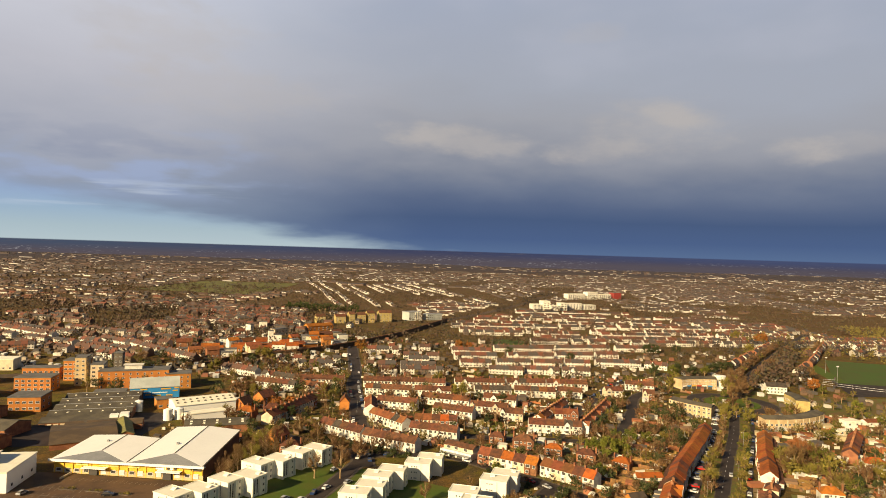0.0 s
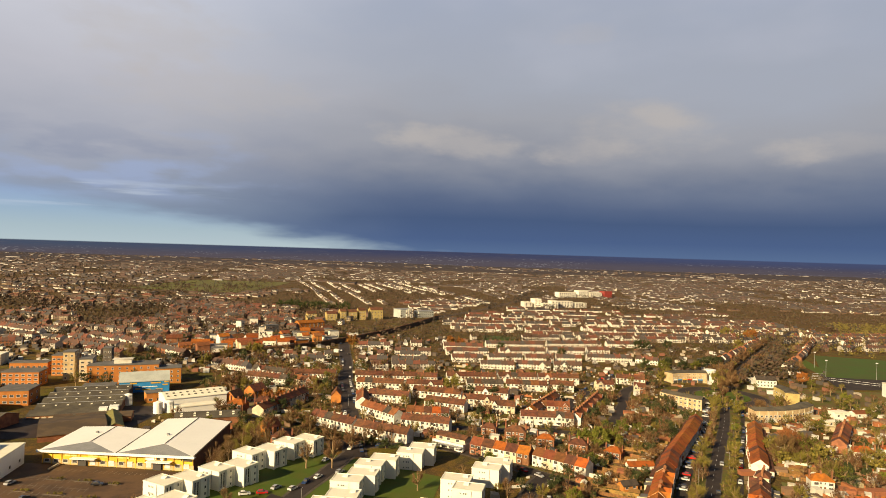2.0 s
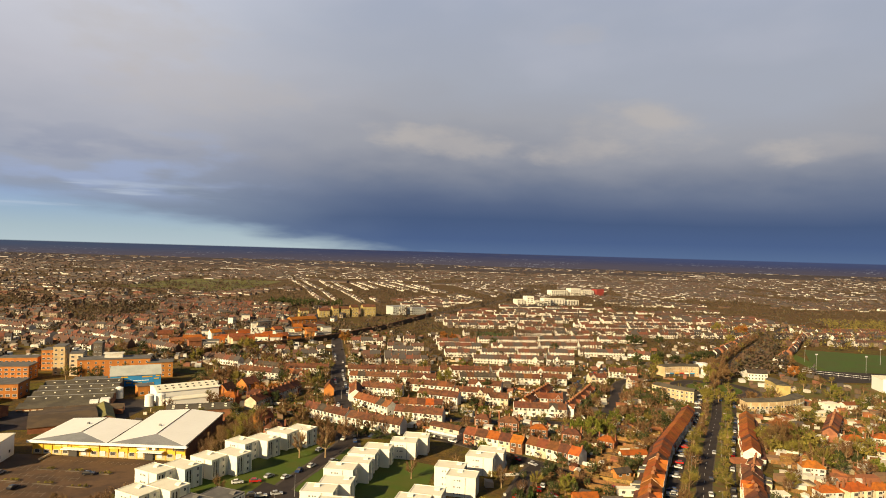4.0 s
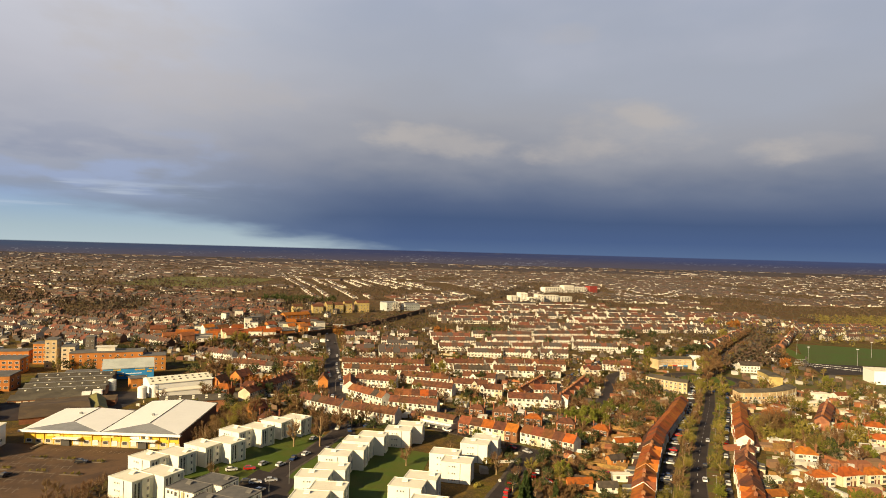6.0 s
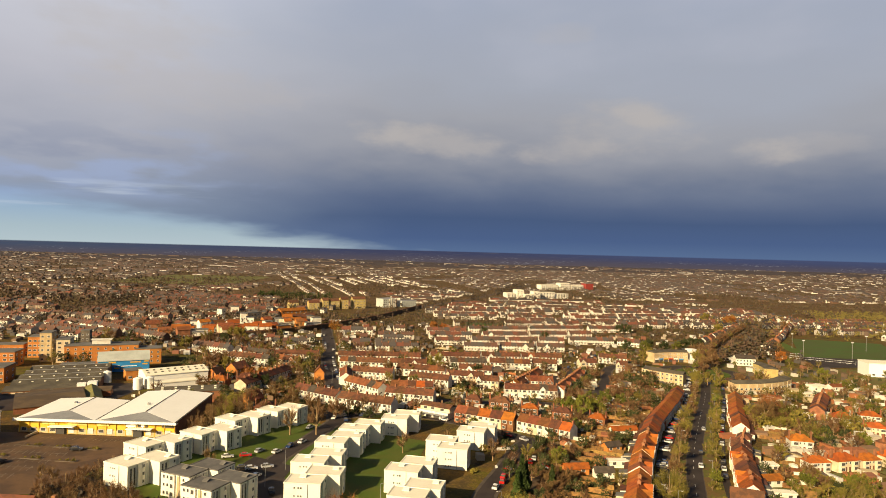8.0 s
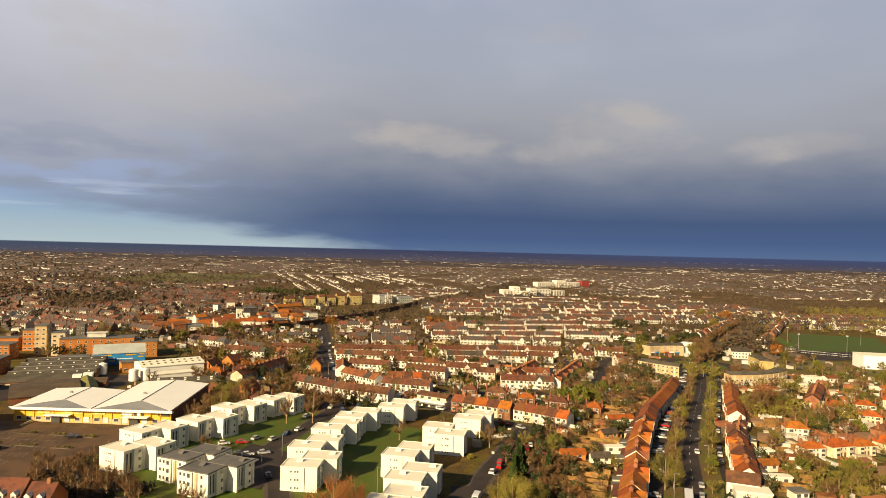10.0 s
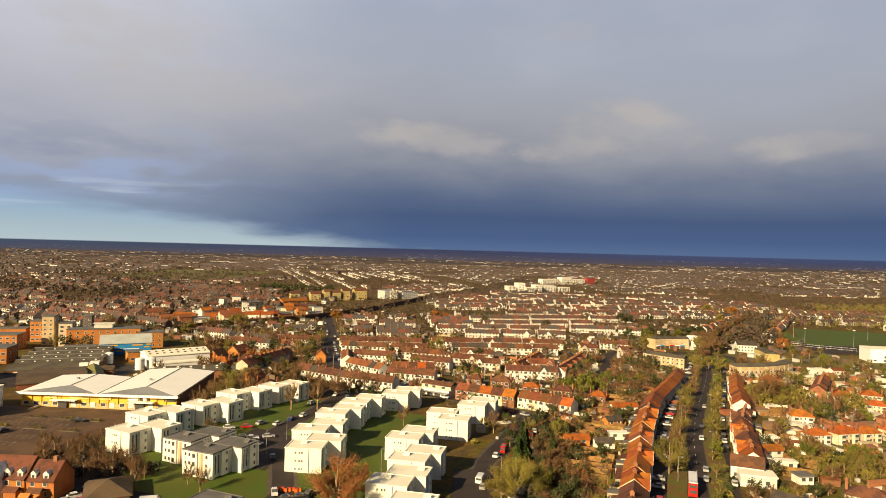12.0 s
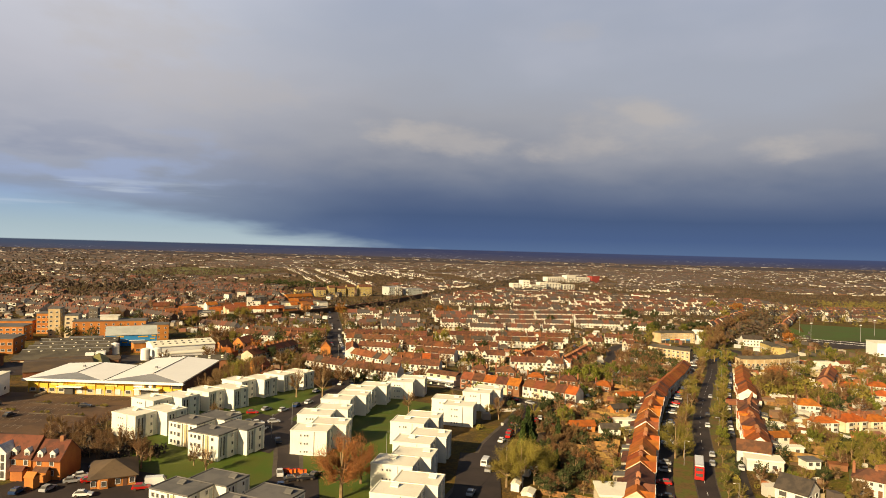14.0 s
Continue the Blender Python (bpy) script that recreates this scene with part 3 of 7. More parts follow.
for i in range(0, len(MAIN_ROAD) - 1):
    a, b = MAIN_ROAD[i], MAIN_ROAD[i + 1]
    strip(dash, [a + (b - a) * 0.1, a + (b - a) * 0.4], -0.4, -0.25, 0.20, 0.02)
lone("road_marking", dash, "paint_line", "broken white centre line on the main road", "road marking", "structure")
island = MB().prism([(216 + 19 * math.cos(a * math.pi / 12), 466 + 19 * math.sin(a * math.pi / 12)) for a in range(24)], -8, g(216, 466) + 0.35)
lone("roundabout_island", island, "lawn", "round grass island of a roundabout", "roundabout", "structure")
for p in (MAIN_ROAD,):
    for q in p:
        occupy(q.x, q.y, 11.5)
        occupy(q.x - 11, q.y + 4.5, 6)


def sheet(name, ring, mat_name, label, category, dz=0.1, cells=10, keep=False):
    """A four-cornered sheet laid over the ground."""
    a, b, c, d = [Vector(q) for q in ring]
    mb = MB()
    grid = [[(a + (b - a) * (i / cells)) * (1 - j / cells) + (d + (c - d) * (i / cells)) * (j / cells) for i in range(cells + 1)] for j in range(cells + 1)]
    mb.v = [(q.x, q.y, g(q.x, q.y) + dz) for row in grid for q in row]
    w = cells + 1
    mb.f = [(j * w + i, j * w + i + 1, (j + 1) * w + i + 1, (j + 1) * w + i) for j in range(cells) for i in range(cells)]
    mb.m = [0] * len(mb.f)
    if keep:
        for row in grid:
            for q in row:
                occupy(q.x, q.y, max((b - a).length, (d - a).length) / cells / 2)
    return lone(name, mb, mat_name, label, category, "structure")


sheet("lawn", [(-104, 176), (-24, 146), (6, 262), (-66, 300)], "lawn", "mown green lawn round blocks of flats", "lawn", 0.065, 16)
sheet("lawn", [(-30, 172), (-6, 138), (2, 236), (-18, 250)], "lawn", "mown green lawn between blocks of flats", "lawn", 0.10)
sheet("lawn", [(-18, 250), (2, 236), (6, 262), (-4, 262)], "lawn", "mown green lawn beside a block of flats", "lawn", 0.104)
sheet("lawn", [(-80, 176), (-66, 170), (-56, 180), (-78, 198)], "lawn", "mown green lawn in front of flats", "lawn", 0.10)
sheet("lawn", [(-60, 236), (-52, 234), (-42, 270), (-52, 268)], "lawn", "strip of green lawn beside parked cars", "lawn", 0.10)
sheet("lawn", [(-46, 172), (-26, 156), (-18, 170), (-38, 184)], "lawn", "green lawn with a path", "lawn", 0.11)
sheet("car_park", [(-66, 202), (-44, 190), (-42, 226), (-58, 236)], "asphalt", "asphalt residents' car park", "car park", 0.2, keep=True)
sheet("car_park", [(-165, 184), (-112, 196), (-97, 256), (-170, 261)], "tarmac_worn", "large worn asphalt car park with faded bays", "car park", 0.12, keep=True)
sheet("yard", [(-112, 146), (-60, 146), (-66, 170), (-92, 178)], "asphalt", "asphalt yard with parked cars beside a house", "yard", 0.13, keep=True)
sheet("thicket_floor", [(-112, 176), (-86, 172), (-84, 200), (-108, 212)], "soil", "brown leaf-strewn soil under winter trees", "soil", 0.115)
sheet("thicket_floor", [(34, 176), (47, 180), (57, 222), (40, 222)], "soil", "dark leaf-strewn soil under a thicket", "soil", 0.12)
BAYS = MB()
for j in range(7):
    for i in range(13):
        x, y = -162 + i * 2.5 + j * 1.6, 196 + j * 7.6 - i * 0.3
        z = g(x, y) + 0.2
        BAYS.face([(x, y, z), (x + 0.16, y, z), (x - 0.5, y + 4.6, z), (x - 0.66, y + 4.6, z)])
    x, y = -163 + j * 1.6, 198.3 + j * 7.6
    z = g(x, y) + 0.204
    BAYS.face([(x, y, z), (x + 32, y - 3.9, z), (x + 32, y - 3.74, z), (x, y + 0.16, z)])
for k in range(26):
    x, y = -150 + k * 2.05, 255.6 - k * 0.13
    z = g(x, y) + 0.2
    BAYS.face([(x, y, z), (x + 0.14, y, z), (x - 0.5, y - 4.4, z), (x - 0.64, y - 4.4, z)])
lone("bay_markings", BAYS, "paint_faded", "faded white parking bay lines on worn asphalt", "road marking", "structure")


def planter(x, y, turn, length):
    """A kerbed island of soil in the car park."""
    p = thing("planter", "kerbed soil island in a car park", "planter", spot(x, y, turn), "car park islands")
    part("kerb", MB().prism([(-length / 2, -0.9), (length / 2 - 0.9, -1.1), (length / 2, 0), (length / 2 - 0.9, 1.1), (-length / 2, 0.9)], -0.3, 0.28), "paving", p)
    part("soil", MB().prism([(-length / 2 + 0.2, -0.7), (length / 2 - 1, -0.85), (length / 2 - 0.3, 0), (length / 2 - 1, 0.85), (-length / 2 + 0.2, 0.7)], 0.2, 0.42), "soil", p)


PLANTERS = [(-141, 243, -4, 7), (-130, 242, -4, 7), (-118, 240, -4, 6), (-146, 230, -8, 7), (-133, 228, -6, 8), (-120, 226, -4, 8)]
for q in PLANTERS:
    planter(*q)
sheet("yard", [(-42, 157), (-24, 157), (-27, 173), (-38, 174)], "asphalt", "small asphalt yard beside flats", "yard", 0.17, keep=True)
sheet("drive", [(6, 138), (19, 138), (25, 196), (13, 196)], "asphalt", "dark asphalt drive beside flats", "drive", 0.16)
sheet("yard", [(-205, 290), (-150, 306), (-150, 372), (-215, 362)], "asphalt", "asphalt yard between industrial sheds", "yard", 0.10, keep=True)
sheet("sports_field", [(350, 560), (440, 548), (500, 660), (420, 690)], "lawn_dark", "green sports field", "sports field", 0.14, keep=True)
sheet("field", [(351, 562), (363, 561), (390, 655), (376, 660)], "lawn", "bright green end of a sports field", "field", 0.2, keep=True)
sheet("sports_court", [(330, 505), (400, 512), (420, 548), (350, 562)], "asphalt", "dark hard-surfaced sports court", "sports court", 0.15, keep=True)
sheet("green", [(170, 400), (262, 384), (330, 500), (230, 520)], "lawn_rough", "rough grass round a junction", "grass", 0.05)
sheet("green", [(262, 384), (380, 372), (420, 500), (330, 500)], "lawn_rough", "rough grass beside gardens", "grass", 0.055)
sheet("park", [(-640, 1330), (-380, 1250), (-380, 1700), (-640, 1700)], "lawn_pale", "large rough grass park", "park", 0.4)
sheet("field", [(54, 668), (97, 710), (100, 752), (60, 762)], "lawn_dark", "green playing field between terraces", "field", 0.3)



# ---- houses ----
def window_mesh(w, h):
    """A window facing -y: one frame moulding round a dark pane set back in it."""
    mb, f = MB(), 0.1
    rings = []
    for x, z0, z1, y in ((w / 2, 0, h, 0.05), (w / 2, 0, h, -0.09), (w / 2 - f, f, h - f, -0.09), (w / 2 - f, f, h - f, -0.02)):
        rings.append([(-x, y, z0), (x, y, z0), (x, y, z1), (-x, y, z1)])
    mb.v = [p for r in rings for p in r]
    for k in range(3):
        for i in range(4):
            j = (i + 1) % 4
            mb.f.append((4 * k + i, 4 * k + j, 4 * k + 4 + j, 4 * k + 4 + i))
            mb.m.append(0)
    mb.f.append((12, 13, 14, 15))
    mb.m.append(1)
    return mb.mesh("window", "frame_white", "glass")


WIN = {k: window_mesh(*k[:2]) for k in ((1.5, 1.3, 1), (0.9, 1.1, 0), (2.1, 1.4, 2), (1.2, 1.4, 1), (3.0, 1.5, 3), (0.7, 3.2, 0), (2.4, 1.6, 1), (0.6, 0.7, 0), (0.8, 5.6, 0))}
DOOR = MB().box(-0.5, 0.5, -0.06, 0.05, 0, 2.1).mesh("door", "cladding_brown")
CHIMNEY = MB()
CHIMNEY.v = [(x * s, y * s, z) for s, z in ((1, 0), (1, 1.6), (1.2, 1.62), (1.2, 1.85), (0.75, 1.87), (0.55, 2.2)) for x, y in ((-0.35, -0.55), (0.35, -0.55), (0.35, 0.55), (-0.35, 0.55))]
CHIMNEY.f = [(4 * k + i, 4 * k + (i + 1) % 4, 4 * k + 4 + (i + 1) % 4, 4 * k + 4 + i) for k in range(5) for i in range(4)] + [(20, 21, 22, 23), (3, 2, 1, 0)]
CHIMNEY.m = [0] * len(CHIMNEY.f)
CHIMNEY = CHIMNEY.mesh("chimney", "brick")


def put(name, mesh, parent, loc, turn=0.0, label=""):
    ob = part(name, mesh, None, parent, label)
    ob.location = loc
    ob.rotation_euler = (0, 0, radians(turn))
    return ob


WORD = {"render_white": "white rendered", "render_cream": "cream rendered", "brick": "brown brick", "tile_red": "red tiled", "tile_orange": "orange tiled", "tile_brown": "brown tiled", "slate": "grey slate"}


def terraced_house(wall, roof, w=5.8, gable=False, full=True):
    """A two-storey terraced house, its front towards -y, the front wall on y = 0."""
    h = thing("terraced_house", f"{WORD[wall]} two-storey terraced house with a {WORD[roof]} roof", "house", group="terraced houses")
    d, ze, zr = 7.0, 4.9, 7.4
    part("wall", MB().gable_wall(-w / 2, w / 2, 0, d, -1.2, ze, zr), wall, h)
    part("roof", MB().gable_roof(-w / 2 - 0.01, w / 2 + 0.01, 0, d, ze, zr), roof, h)
    if gable or not full:
        put("chimney", CHIMNEY, h, (w / 2 - 0.4, d / 2, zr - 0.9))
    if gable:
        gw = 1.7
        mb = MB().box(-w / 2 + 0.2, -w / 2 + 0.2 + 2 * gw, -0.5, 0.1, -1.2, ze + 0.2)
        x0, x1, xm = -w / 2 + 0.2, -w / 2 + 0.2 + 2 * gw, -w / 2 + 0.2 + gw
        mb.solid([(x0, -0.5, ze + 0.2), (x1, -0.5, ze + 0.2), (x1, 2.6, ze + 0.2), (x0, 2.6, ze + 0.2)],
                 [(xm - 0.02, -0.5, ze + 2), (xm + 0.02, -0.5, ze + 2), (xm + 0.02, 2.6, ze + 2), (xm - 0.02, 2.6, ze + 2)])
        part("bay", mb, wall, h)
        hood = MB()
        for s in (-1, 1):
            xe = xm + s * (gw + 0.25)
            ring = [(xe, -0.7), (xm, -0.7), (xm, 2.9), (xe, 2.9)] if s < 0 else [(xm, -0.7), (xe, -0.7), (xe, 2.9), (xm, 2.9)]
            hz = lambda x: ze if x == xe else ze + 2.05
            hood.solid([(a, b, hz(a)) for a, b in ring], [(a, b, hz(a) + 0.16) for a, b in ring])
        part("bay_roof", hood, roof, h)
        for e in (-1, 1):
            a, b = (xm, ze + 2.02), (xm + e * (gw + 0.25), ze - 0.02)
            ring = [(a[0], -0.78, a[1]), (b[0], -0.78, b[1]), (b[0], -0.71, b[1]), (a[0], -0.71, a[1])]
            part("bargeboard", MB().solid(ring if e > 0 else ring[::-1], [(x, y, z + 0.24) for x, y, z in (ring if e > 0 else ring[::-1])]), "frame_white", h, "white bargeboard")
        put("window", WIN[(2.1, 1.4, 2)], h, (xm, -0.52, 3.2))
        put("window", WIN[(2.1, 1.4, 2)], h, (xm, -0.52, 0.8))
    else:
        part("bay", MB().prism([(-w / 2 + 0.4, 0.05), (-w / 2 + 0.8, -0.7), (-w / 2 + 2.5, -0.7), (-w / 2 + 2.9, 0.05)], -1.2, 2.7), wall, h)
        put("window", WIN[(1.5, 1.3, 1)], h, (-w / 2 + 1.65, -0.72, 0.9))
        put("window", WIN[(2.1, 1.4, 2)], h, (-w / 2 + 1.65, -0.02, 3.1))
    put("window", WIN[(1.2, 1.4, 1)], h, (w / 2 - 1.2, -0.02, 3.1))
    if full or gable:
        put("door", DOOR, h, (w / 2 - 1.0, -0.02, 0))
    if full:
        x0, x1, y1 = -w / 2 + 0.1, w / 2 - (2.4 if gable else 0.4), d + (3.4 if gable else 2.2)
        part("rear_wing", MB().box(x0, x1, d - 0.05, y1, -1.2, 2.5), "render_cream" if gable else "render_white", h)
        part("rear_roof", MB().solid([(x0 - 0.1, d, 2.95), (x1 + 0.1, d, 2.95), (x1 + 0.1, y1 + 0.2, 2.501), (x0 - 0.1, y1 + 0.2, 2.501)][::-1],
                                     [(x0 - 0.1, d, 3.1), (x1 + 0.1, d, 3.1), (x1 + 0.1, y1 + 0.2, 2.65), (x0 - 0.1, y1 + 0.2, 2.65)][::-1]), "felt_grey" if gable else "tile_brown", h)
        put("window", WIN[(1.2, 1.4, 1)], h, (1.5, d + 0.02, 3.1), 180)
    return h


def semi_house(wall, roof):
    """A pair of hipped-roof houses built as one, the front towards -y."""
    h = thing("semi_detached_house", f"{WORD[wall]} pair of semi-detached houses with a hipped {WORD[roof]} roof", "house", group="semi-detached houses")
    w, d, ze, zr = 10.8, 7.0, 4.8, 7.5
    part("wall", MB().box(-w / 2, w / 2, 0, d, -1.2, ze), wall, h)
    part("roof", MB().hip_roof(-w / 2, w / 2, 0, d, ze, zr), roof, h)
    put("chimney", CHIMNEY, h, (0, d / 2, zr - 0.8))
    for s in (-1, 1):
        put("chimney", CHIMNEY, h, (s * (w / 2 - 0.2), d / 2, zr - 2.2)).scale = (1, 1, 1.7)
        x = s * 3.3
        part("bay", MB().prism([(x - 1.6, 0.05), (x - 1.1, -0.8), (x + 1.1, -0.8), (x + 1.6, 0.05)], -1.2, ze - 0.2), wall, h)
        put("window", WIN[(2.1, 1.4, 2)], h, (x, -0.82, 3.0))
        put("window", WIN[(2.1, 1.4, 2)], h, (x, -0.82, 0.8))
        put("window", WIN[(0.9, 1.1, 0)], h, (s * 1.0, -0.02, 3.2))
        put("door", DOOR, h, (s * 1.0, -0.02, 0))
        put("window", WIN[(1.5, 1.3, 1)], h, (s * 3.4, d + 0.02, 3.1), 180)
        put("window", WIN[(2.1, 1.4, 2)], h, (s * 3.0, d + 0.02, 0.8), 180)
    return h


class Stock:
    """Builds one of each kind, then copies it."""

    def __init__(self):
        self.first = {}

    def place(self, key, build, m):
        if key in self.first:
            return copy_thing(self.first[key], m)
        ob = build()
        ob.matrix_basis = m
        self.first[key] = ob
        return ob


stock = Stock()
rng = random.Random(7)


def house_row(x0, y0, x1, y1, style="w", w=5.8, full=False):
    """Terraced houses side by side along a line; their fronts look to its right-hand side."""
    a, b = Vector((x0, y0)), Vector((x1, y1))
    k = max(1, round((b - a).length / 5.4))
    turn = math.degrees(math.atan2(b.y - a.y, b.x - a.x))
    d = (b - a) / k
    back = Vector((-d.y, d.x)).normalized()
    lift = push = 0.0
    roof_row = rng.choice(["tile_brown", "tile_brown", "tile_red", "slate", "tile_brown", "tile_brown"]) if style in "wm" else "tile_red"
    for i in range(k):
        p = a + d * (i + 0.5)
        wall = {"w": "render_white", "m": rng.choice(["render_white", "brick", "render_cream"]), "r": rng.choice(["render_cream", "brick", "render_white"]), "o": rng.choice(["render_cream", "brick", "render_white"])}[style]
        roof = roof_row if rng.random() < 0.86 else rng.choice(["tile_brown", "tile_red", "tile_brown", "slate", "slate"])
        if style == "r":
            roof = rng.choice(["tile_red", "tile_red", "tile_brown", "tile_orange"])
        if style == "o":
            roof = rng.choice(["tile_orange"] * 8 + ["tile_red", "tile_brown"])
        gable = (style == "o" and full and i % 4 in (0, 1) and p.y < 262) or (i in (1, k - 2) and style == "w" and rng.random() < 0.1) or (style == "m" and i % 3 == 0)
        lift, push = (rng.uniform(-0.5, 0.4) * (p.y < 262), rng.uniform(-0.3, 0.3)) if full and i % 2 == 0 else (lift, push) if i else (0.0, 0.0)
        p = p + back * push
        m = spot(p.x, p.y, turn, lift)
        key = (wall, roof, gable, full)
        h = stock.place(key, lambda: terraced_house(wall, roof, 5.8, gable, full), m)
        h.scale = (d.length / 5.8, 1, 1)
        c = p + back * 4
        occupy(c.x, c.y, 5.2)
    return back


ROWS_NEAR = [(-40.9, 373.6, -19.7, 350, "w"), (-15.6, 341.9, 10.2, 334.5, "w"), (-38.6, 323.6, -11, 309.5, "w"), (-64.9, 344.5, -40, 325.6, "w"),
             (19.1, 297.4, 44.5, 282.1, "r"), (46.3, 283.4, 66.2, 266.2, "r"), (51.8, 361.5, 81.9, 358.9, "w"), (67.6, 391, 86.5, 390, "m"),
             (-3.6, 393.3, 20.6, 383, "w"), (38, 388, 51.5, 385, "m")]
ROWS_MID = [(-134.6, 477.5, -105.7, 465.1, "w"), (-103.7, 465.5, -70, 468.5, "w"), (-131.8, 452.3, -101.4, 443.3, "w"), (-102.6, 448.6, -81, 440, "m"),
            (-56, 468.6, -20.5, 472.1, "w"), (-20.5, 472.1, 4.8, 471.2, "w"), (-52, 445.2, -19, 442.9, "w"), (-17.1, 445, 8.7, 444.6, "w"),
            (12.1, 478.5, 50.1, 481.9, "w"), (52, 484.2, 82.1, 488, "w"), (83, 488.2, 114.8, 488.4, "w"), (25.9, 454.9, 52.5, 456.2, "w"),
            (54.7, 458.4, 84.3, 456.7, "w"), (86.2, 462.4, 104, 458.9, "w"), (123.7, 468, 137, 470, "m"), (146, 497.5, 167.2, 492.5, "w"), (150, 465, 158, 463, "m")]
ROWS_FAR = [(42.2, 539.9, 71, 538.7, "w"), (73.5, 546.7, 103.1, 543.1, "w"), (106.6, 548.8, 130.6, 546.5, "w"), (18.8, 566.1, 46.9, 569.7, "w"),
            (52.6, 576.6, 84.1, 581, "w"), (86.8, 581.7, 112.9, 582, "w"), (116.7, 588.5, 140.3, 588.2, "w"), (14.5, 603.2, 55.5, 610.1, "w"),
            (67, 616, 112.4, 623.9, "w"), (116.6, 631.5, 154.7, 637.5, "w"), (159.4, 645.4, 183.2, 647.9, "w"), (12.3, 635.6, 52.3, 639, "w"),
            (57, 661.7, 120.7, 671, "w"), (125.2, 679.7, 187.3, 696.1, "w"), (194, 697.8, 245.8, 703.7, "w"), (148.1, 598.6, 191.2, 599.8, "w"), (194.1, 600.4, 212, 590.3, "w")]
ROWS_WEST = [(-472.6, 679.3, -388.7, 632, "w"), (-347.6, 609.6, -325.7, 599.5, "w"), (-336, 623.4, -298.2, 598, "w"), (-298.9, 604.9, -246.3, 559.7, "w"),
             (-248.8, 565.1, -208.9, 534.6, "r"), (-330.6, 571.2, -281.1, 544.9, "r"), (-389, 560, -366.1, 570.9, "r"), (-173.7, 502.4, -142, 486.6, "w")]
# terraces along the main road: the western one looks east, the eastern one west
ROWS_ROAD = [(55.4, 148, 71.8, 190, "o"), (71.8, 190, 87.8, 231, "o"), (87.8, 231, 113, 286, "o"), (113, 286, 144.5, 341, "o"), (144.5, 341, 160, 370, "o"),
             (182, 361, 162, 320, "o"), (162, 320, 144, 281, "o"), (131, 256, 119, 232, "o"), (119, 232, 104, 197, "o")]
ROWS_SIDE = [(62, 373, 87, 424, "r"), (86, 362, 116, 426, "m"), (-47.5, 412, -44.5, 384, "w"), (214, 322, 246, 366, "r"), (-12, 424, 20, 416, "w"), (30, 430, 52, 424, "w"), (-40, 408, -14, 402, "w"), (-13.4, 361, 11, 359.6, "r"), (20, 404, 44, 399, "m"), (-92, 352, -78, 408, "r")]
ROWS_BEYOND = [(278, 604, 305, 640, "m"), (308, 644, 346, 694, "m"), (352, 702, 405, 770, "m"), (480, 800, 425, 722, "m"), (420, 712, 372, 646, "m"), (362, 634, 330, 594, "m")]
for r in ROWS_NEAR + ROWS_MID + ROWS_SIDE:
    house_row(*r)
for r in ROWS_ROAD:
    house_row(*r, full=True)

SEMIS = [(31, 333, -15, "bb"), (44, 325, -18, "bb"), (58, 316, -22, "br"), (72, 306, -25, "bb"), (86, 296, -28, "br"),
         (154, 234, 10, "wr"), (165.5, 235, 8, "cr"), (177, 238, 8, "cr"), (190, 241, 10, "cr"), (164.5, 262, -20, "wr"), (214.7, 309, -14, "wr"), (219, 292, -34, "cr"), (124, 168, -35, "wb"),
         (236, 318, -20, "wr"), (262, 332, -24, "cr"), (254, 300, -30, "wr"), (206, 262, 20, "bb"), (278, 352, -14, "br"), (292, 372, -12, "wr"), (206, 206, 30, "wr"), (184, 196, -30, "bb"),
         (141, 271, -116, "cb"), (-112, 366, -20, "br"), (-98, 376, 30, "bb"), (-70, 300, -10, "bb")]
for x, y, turn, s in SEMIS:
    wall = {"b": "brick", "w": "render_white", "c": "render_cream"}[s[0]]
    roof = {"r": "tile_orange", "b": "tile_brown"}[s[1]]
    size = rng.uniform(0.74, 0.95)
    turn += rng.uniform(-8, 8)
    ob = stock.place(("semi", s), lambda: semi_house(wall, roof), spot(x, y, turn))
    ob.scale = (size * rng.uniform(0.9, 1.15), size, size)
    c = Vector((x, y)) + Vector((-math.sin(radians(turn)), math.cos(radians(turn)))) * 4
    occupy(c.x, c.y, 8)


